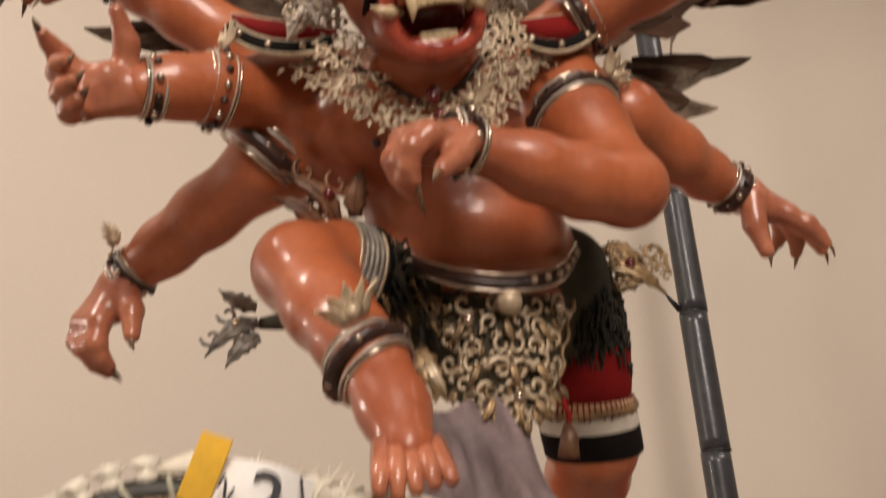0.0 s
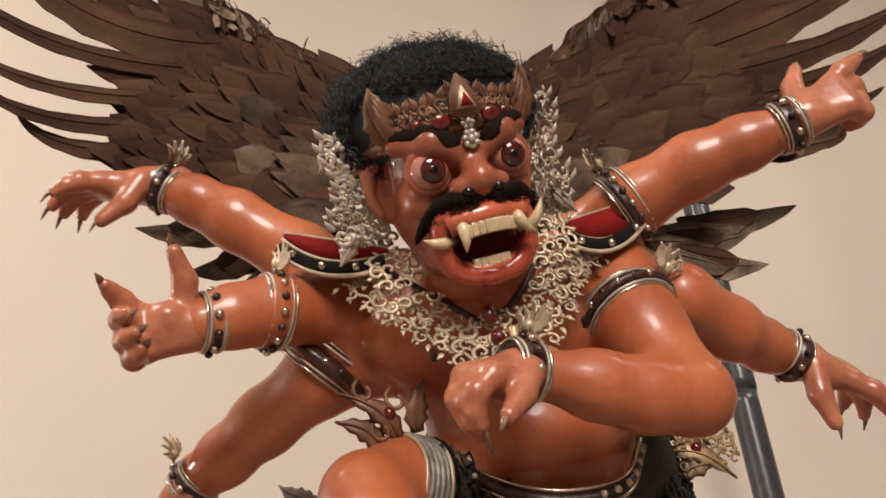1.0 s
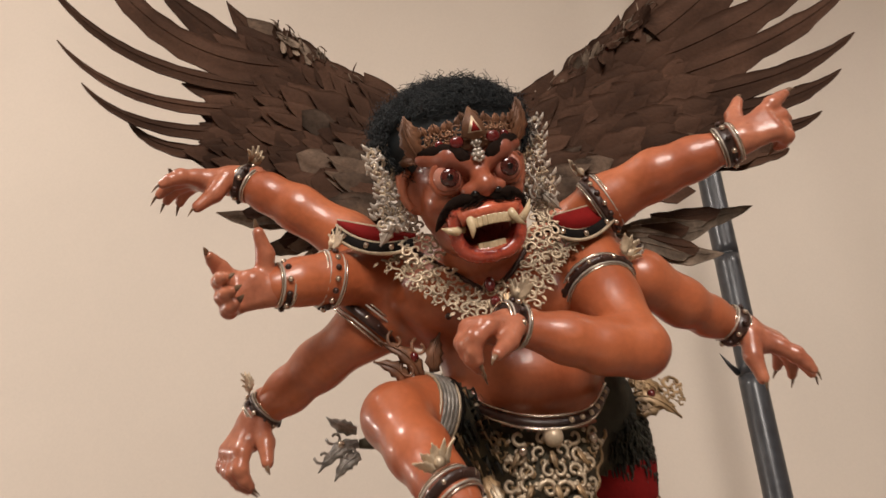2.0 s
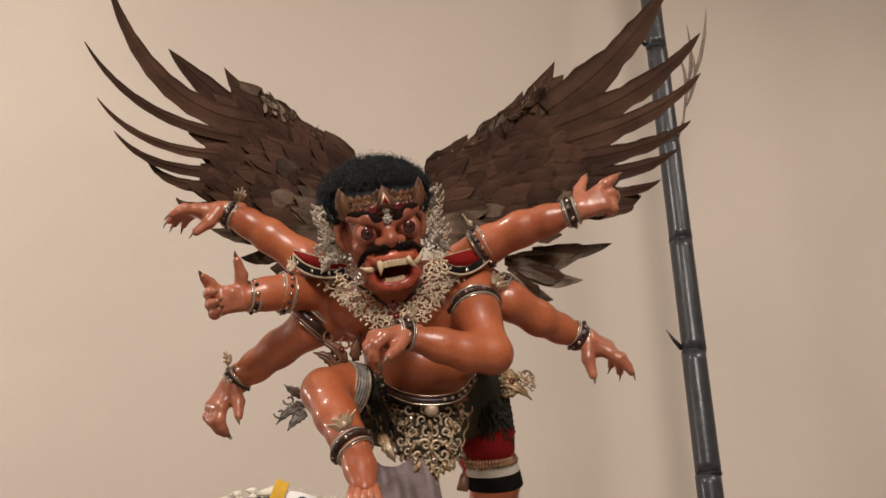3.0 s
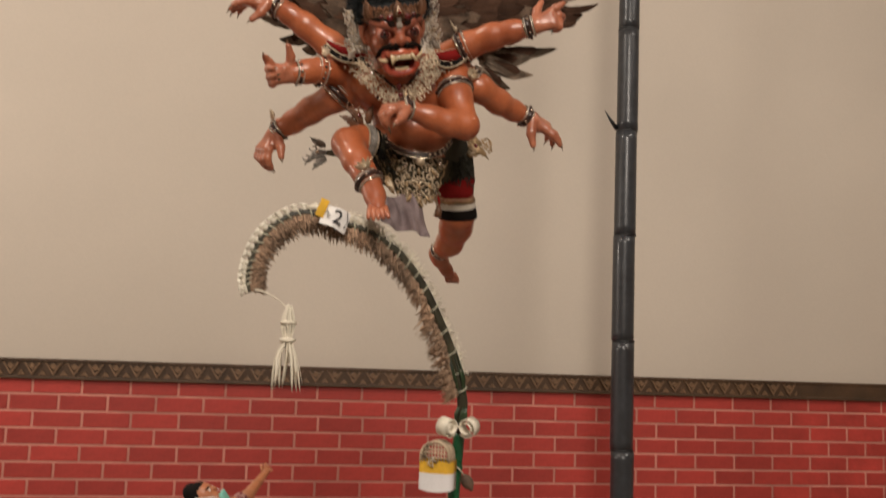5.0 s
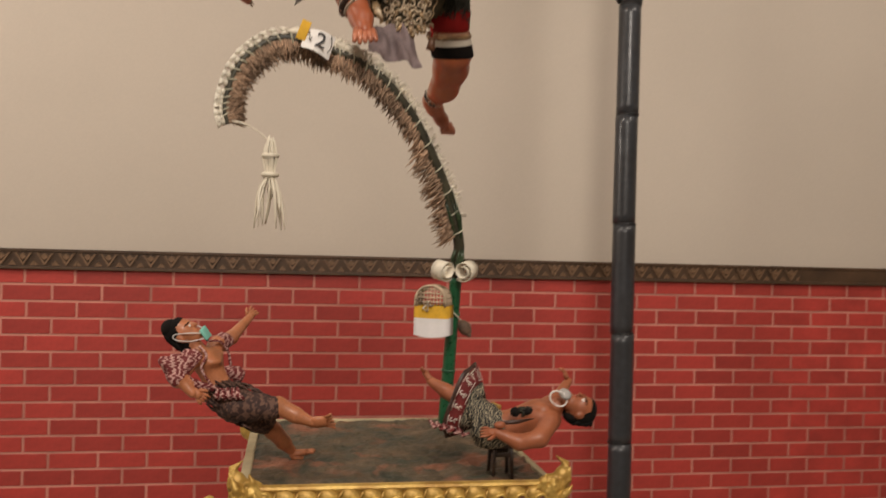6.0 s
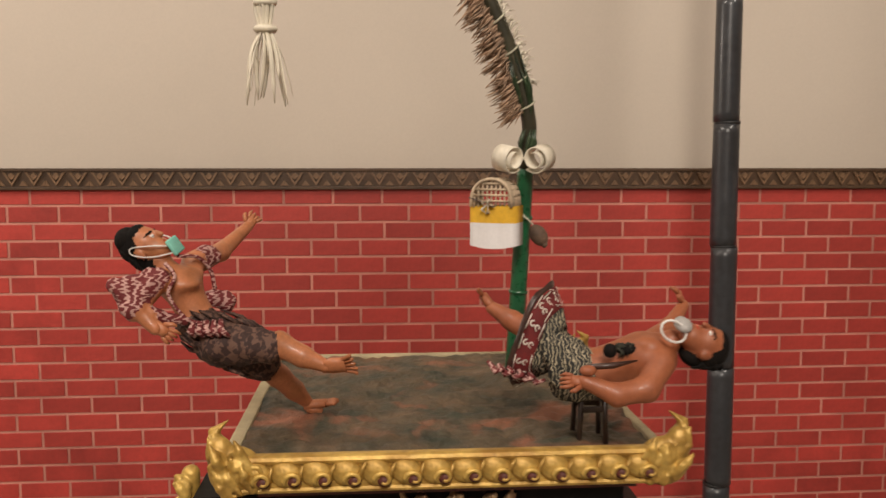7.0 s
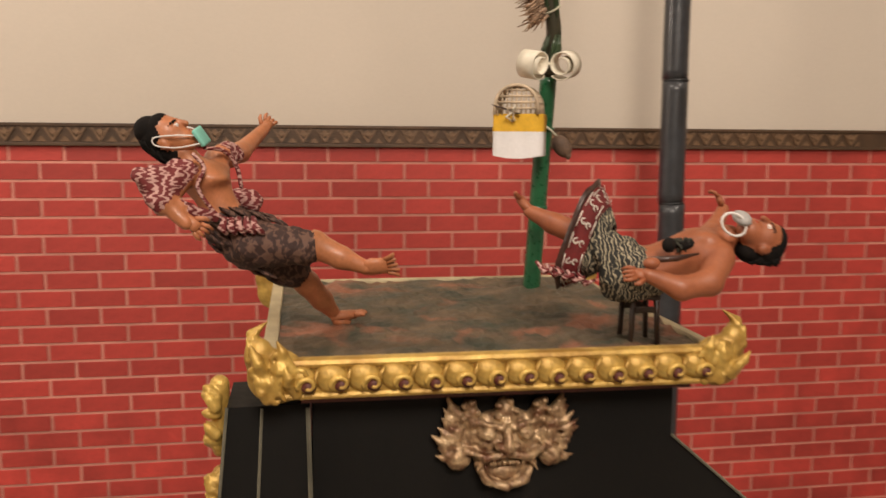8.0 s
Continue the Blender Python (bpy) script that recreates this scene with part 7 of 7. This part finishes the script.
def seated_doll():
    b = Build()
    cl = Clay((0.22, 0.22, 1.22), (0.50, 0.50, 1.40), 0.0022)
    # bare torso lying back from the stool
    cl.bone((0.352, 0.338, 1.282), (0.382, 0.328, 1.292), 0.0225, 0.026, 0, 0.010)
    cl.lump((0.388, 0.328, 1.294), (0.026, 0.036, 0.021), 0, 0.010)
    cl.bone((0.392, 0.326, 1.302), (0.408, 0.320, 1.312), 0.0125, 0.0105, 0, 0.006)
    cl.lump((0.384, 0.312, 1.310), (0.012, 0.012, 0.007), 0, 0.004)
    # skirt cloth over lap and thighs
    cl.bone((0.350, 0.338, 1.277), (0.318, 0.346, 1.275), 0.0195, 0.0200, 1, 0.008)
    cl.bone((0.326, 0.340, 1.281), (0.305, 0.362, 1.296), 0.0200, 0.0210, 1, 0.008)
    cl.bone((0.330, 0.345, 1.262), (0.312, 0.345, 1.264), 0.0150, 0.0140, 1, 0.008)
    # shins and feet raised
    cl.chain([(0.296, 0.372, 1.304), (0.270, 0.412, 1.316), (0.252, 0.436, 1.326)], [0.0130, 0.0105, 0.0068], 0, 0.004)
    # arms
    cl.chain([(0.390, 0.298, 1.294), (0.372, 0.280, 1.276), (0.344, 0.276, 1.272)], [0.0135, 0.0115, 0.0100], 0, 0.005)
    cl.chain([(0.344, 0.276, 1.272), (0.315, 0.280, 1.284)], [0.0100, 0.0065], 0, 0.005)
    cl.chain([(0.398, 0.356, 1.302), (0.432, 0.395, 1.310), (0.456, 0.424, 1.328)], [0.0120, 0.0095, 0.0060], 0, 0.005)
    v, f, lab = cl.surface()
    rumple(v, f, lab, (1,))
    b.add_labelled(v, f, lab, ["doll_skin", "batik_black"])
    # flaring printed hem
    C = [Vector((0.303, 0.362, 1.296)), Vector((0.286, 0.380, 1.306))]
    ax = (C[1] - C[0]).normalized()
    ax = unit((-0.72, 0.60, 0.28))
    u = unit(Vector((0.28, 0.0, 0.95)) - ax * Vector((0.28, 0, 0.95)).dot(ax))
    w = ax.cross(u)
    n = 36
    for r0, r1, o0, o1, m_ in ((0.0205, 0.0300, -0.004, 0.008, "batik_black"), (0.0300, 0.0420, 0.008, 0.024, "hem_red"), (0.0420, 0.0455, 0.024, 0.029, "dark_leather")):
        vv, ff = [], []
        for k in range(n):
            a = 2 * math.pi * k / n
            d = u * (math.cos(a) * 1.22 + 0.10) + w * (math.sin(a) * 0.66)
            f1 = 1 + 0.07 * math.sin(5 * a)
            vv += [C[0] + ax * o0 + d * r0, C[0] + ax * o1 + d * r1 * f1, C[0] + ax * o1 + d * (r1 * f1 - 0.0014), C[0] + ax * o0 + d * (r0 - 0.0014)]
        for k in range(n):
            q = (k + 1) % n
            for j in range(4):
                ff.append((4 * k + j, 4 * k + (j + 1) % 4, 4 * q + (j + 1) % 4, 4 * q + j))
        b.add(vv, ff, m_)
    # pale scrolls printed on the red hem
    for k in range(15):
        a = 2 * math.pi * k / 15
        d = u * (math.cos(a) * 1.22 + 0.10) + w * (math.sin(a) * 0.66)
        tng = unit(w * (math.cos(a) * 0.66) - u * (math.sin(a) * 1.22))
        f1 = 1 + 0.07 * math.sin(5 * a)
        out = unit(d - ax * 0.55)
        mid = C[0] + ax * 0.016 + d * (0.0362 * f1) + out * 0.0006
        sl = unit(ax * 0.016 + d * 0.012)
        for hand in (1, -1):
            pts = [mid + sl * (0.0030 * hand) + (tng * math.cos(0.8 * q) * hand + sl * math.sin(0.8 * q)) * (0.0036 - 0.0004 * q) for q in range(8)]
            b.tube(pts, [0.0009] * 7 + [0.0004], "white_felt", 4, flat=0.3, up=out)
        for o in (0.0082, -0.0078):
            b.tube([mid + sl * o - tng * 0.008, mid + sl * o, mid + sl * o + tng * 0.008], 0.0006, "white_felt", 4, flat=0.4, up=out)
    rng = random.Random(15)
    for k in range(5):
        p = Vector((0.292 - 0.010 * k, 0.350, 1.268 + 0.003 * k))
        b.tube([p, p + Vector((-0.006, 0.006, -0.004)), p + Vector((-0.014, 0.010, 0.006))], [0.004, 0.0065, 0.003], "batik_red", 6, flat=0.5)
    # black sash bow and a dark sheath
    for k in range(120):
        c = Vector((0.352, 0.312, 1.306)).lerp(Vector((0.378, 0.316, 1.306)), rng.random())
        d = unit((rng.gauss(0, 1), rng.gauss(0, 1), rng.gauss(0.4, 1)))
        b.tube([c, c + d * 0.005, c + d * 0.008 + Vector((0, 0, -0.002))], [0.0022, 0.0016, 0.0004], "fur", 3)
    b.ball((0.345, 0.306, 1.306), 0.0068, "black_felt", 8, 6)
    b.ball((0.366, 0.314, 1.305), (0.014, 0.008, 0.0055), "black_felt", 10, 6)
    b.tube([(0.318, 0.284, 1.296), (0.342, 0.284, 1.297), (0.366, 0.290, 1.300)], [0.0028, 0.0030, 0.0008], "dark_leather", 6)
    doll_hand(b, (0.315, 0.280, 1.284), (-0.96, 0.0, 0.10), (0.1, -0.75, 0.6), 0.0115, 10)
    b.ball((0.318, 0.279, 1.294), (0.0080, 0.006, 0.0050), "doll_skin", 9, 6)
    doll_hand(b, (0.456, 0.424, 1.328), (-0.35, 0.1, 0.90), (0.8, -0.4, 0.4), 0.0150, 30)
    doll_foot(b, (0.252, 0.436, 1.326), (0.238, 0.446, 1.346), (-0.9, 0.2, -0.3))
    R = face_frame((-0.92, 0.02, 0.10), (0.05, -0.42, 0.90))
    W = doll_head(b, (0.434, 0.312, 1.311), R, "doll_skin", 0.94)
    b.ball(W(0, -0.019, -0.024), (0.0115, 0.0055, 0.0085), "grey_mask", 12, 8, R)
    b.tube([W(-0.004, -0.020, -0.030) + Vector((-0.006 + 0.0118 * math.cos(q * 0.449), -0.010, -0.008 + 0.0100 * math.sin(q * 0.449) - 0.003 * math.cos(q * 0.449))) for q in range(14)], 0.0013, "white_loop", 6, closed=True)
    for k in range(60):
        a = rng.uniform(-1.5, 1.5)
        p = W(0.018 * math.sin(a), 0.010 + 0.010 * math.cos(a), rng.uniform(-0.002, 0.024))
        e = p + Vector((rng.uniform(-0.004, 0.004), 0, -0.002)) + R @ Vector((0, 0.002, -0.007))
        b.tube([p, p.lerp(e, 0.5) + R @ Vector((0, 0.003, 0)), e], [0.0020, 0.0018, 0.0006], "doll_hair", 5)
    single("seated_doll", b, "doll with batik skirt falling backwards off the tiny stool", "doll", "dolls on the plinth")


seated_doll()


# ---- bricks of the wainscot ----
def brick_shape(length):
    h, d, e = COURSE - JOINT, 0.0035, 0.0014
    b = Build()
    x = length / 2
    vv = [(-x, 0, 0), (x, 0, 0), (x, 0, h), (-x, 0, h), (-x, -d + e, 0), (x, -d + e, 0), (x, -d + e, h), (-x, -d + e, h),
          (-x + e, -d, e), (x - e, -d, e), (x - e, -d, h - e), (-x + e, -d, h - e)]
    ff = []
    for a, c in ((0, 4), (4, 8)):
        for j in range(4):
            ff.append((a + j, a + (j + 1) % 4, c + (j + 1) % 4, c + j))
    ff.append((8, 9, 10, 11))
    b.add(vv, ff, "brick_red")
    return b


def bricks():
    full = brick_shape(PITCH - JOINT).mesh("brick", False)
    rest = Build()
    y = WALL_Y - 0.001
    z, row = TRIM0 - 0.004, 0
    line = 1.292 + JOINT / 2
    courses = [(line, 0.1555)]
    for k in range(1, 26):
        courses.append((line - COURSE * k, 0.0525 if k % 2 else 0.1655))
    shape = brick_shape(PITCH - JOINT)
    for k, (z0, x_first) in enumerate(courses):
        if z0 < FLOOR + 0.01:
            break
        first = x_first + PITCH / 2 - PITCH * 12
        for i in range(30):
            x = first + PITCH * i
            if -1.35 < x < 2.75 and z0 > 0.10:
                if k == 0:
                    ob = new("brick", full)
                    ob.scale = (1, 1, (TRIM0 - z0 - 0.004) / (COURSE - JOINT))
                else:
                    ob = new("brick", full)
                ob.parent = wainscot
                ob.location = (x, y, z0)
            else:
                top = (TRIM0 - z0 - 0.004) / (COURSE - JOINT) if k == 0 else 1
                rest.add([(p[0] + x, p[1] + y, p[2] * top + z0) for p in shape.v], shape.f, "brick_red_joined")
    tagged(part("brick_courses", rest, wainscot, "red bricks in running bond", smooth=False), kind="stuff")


bricks()
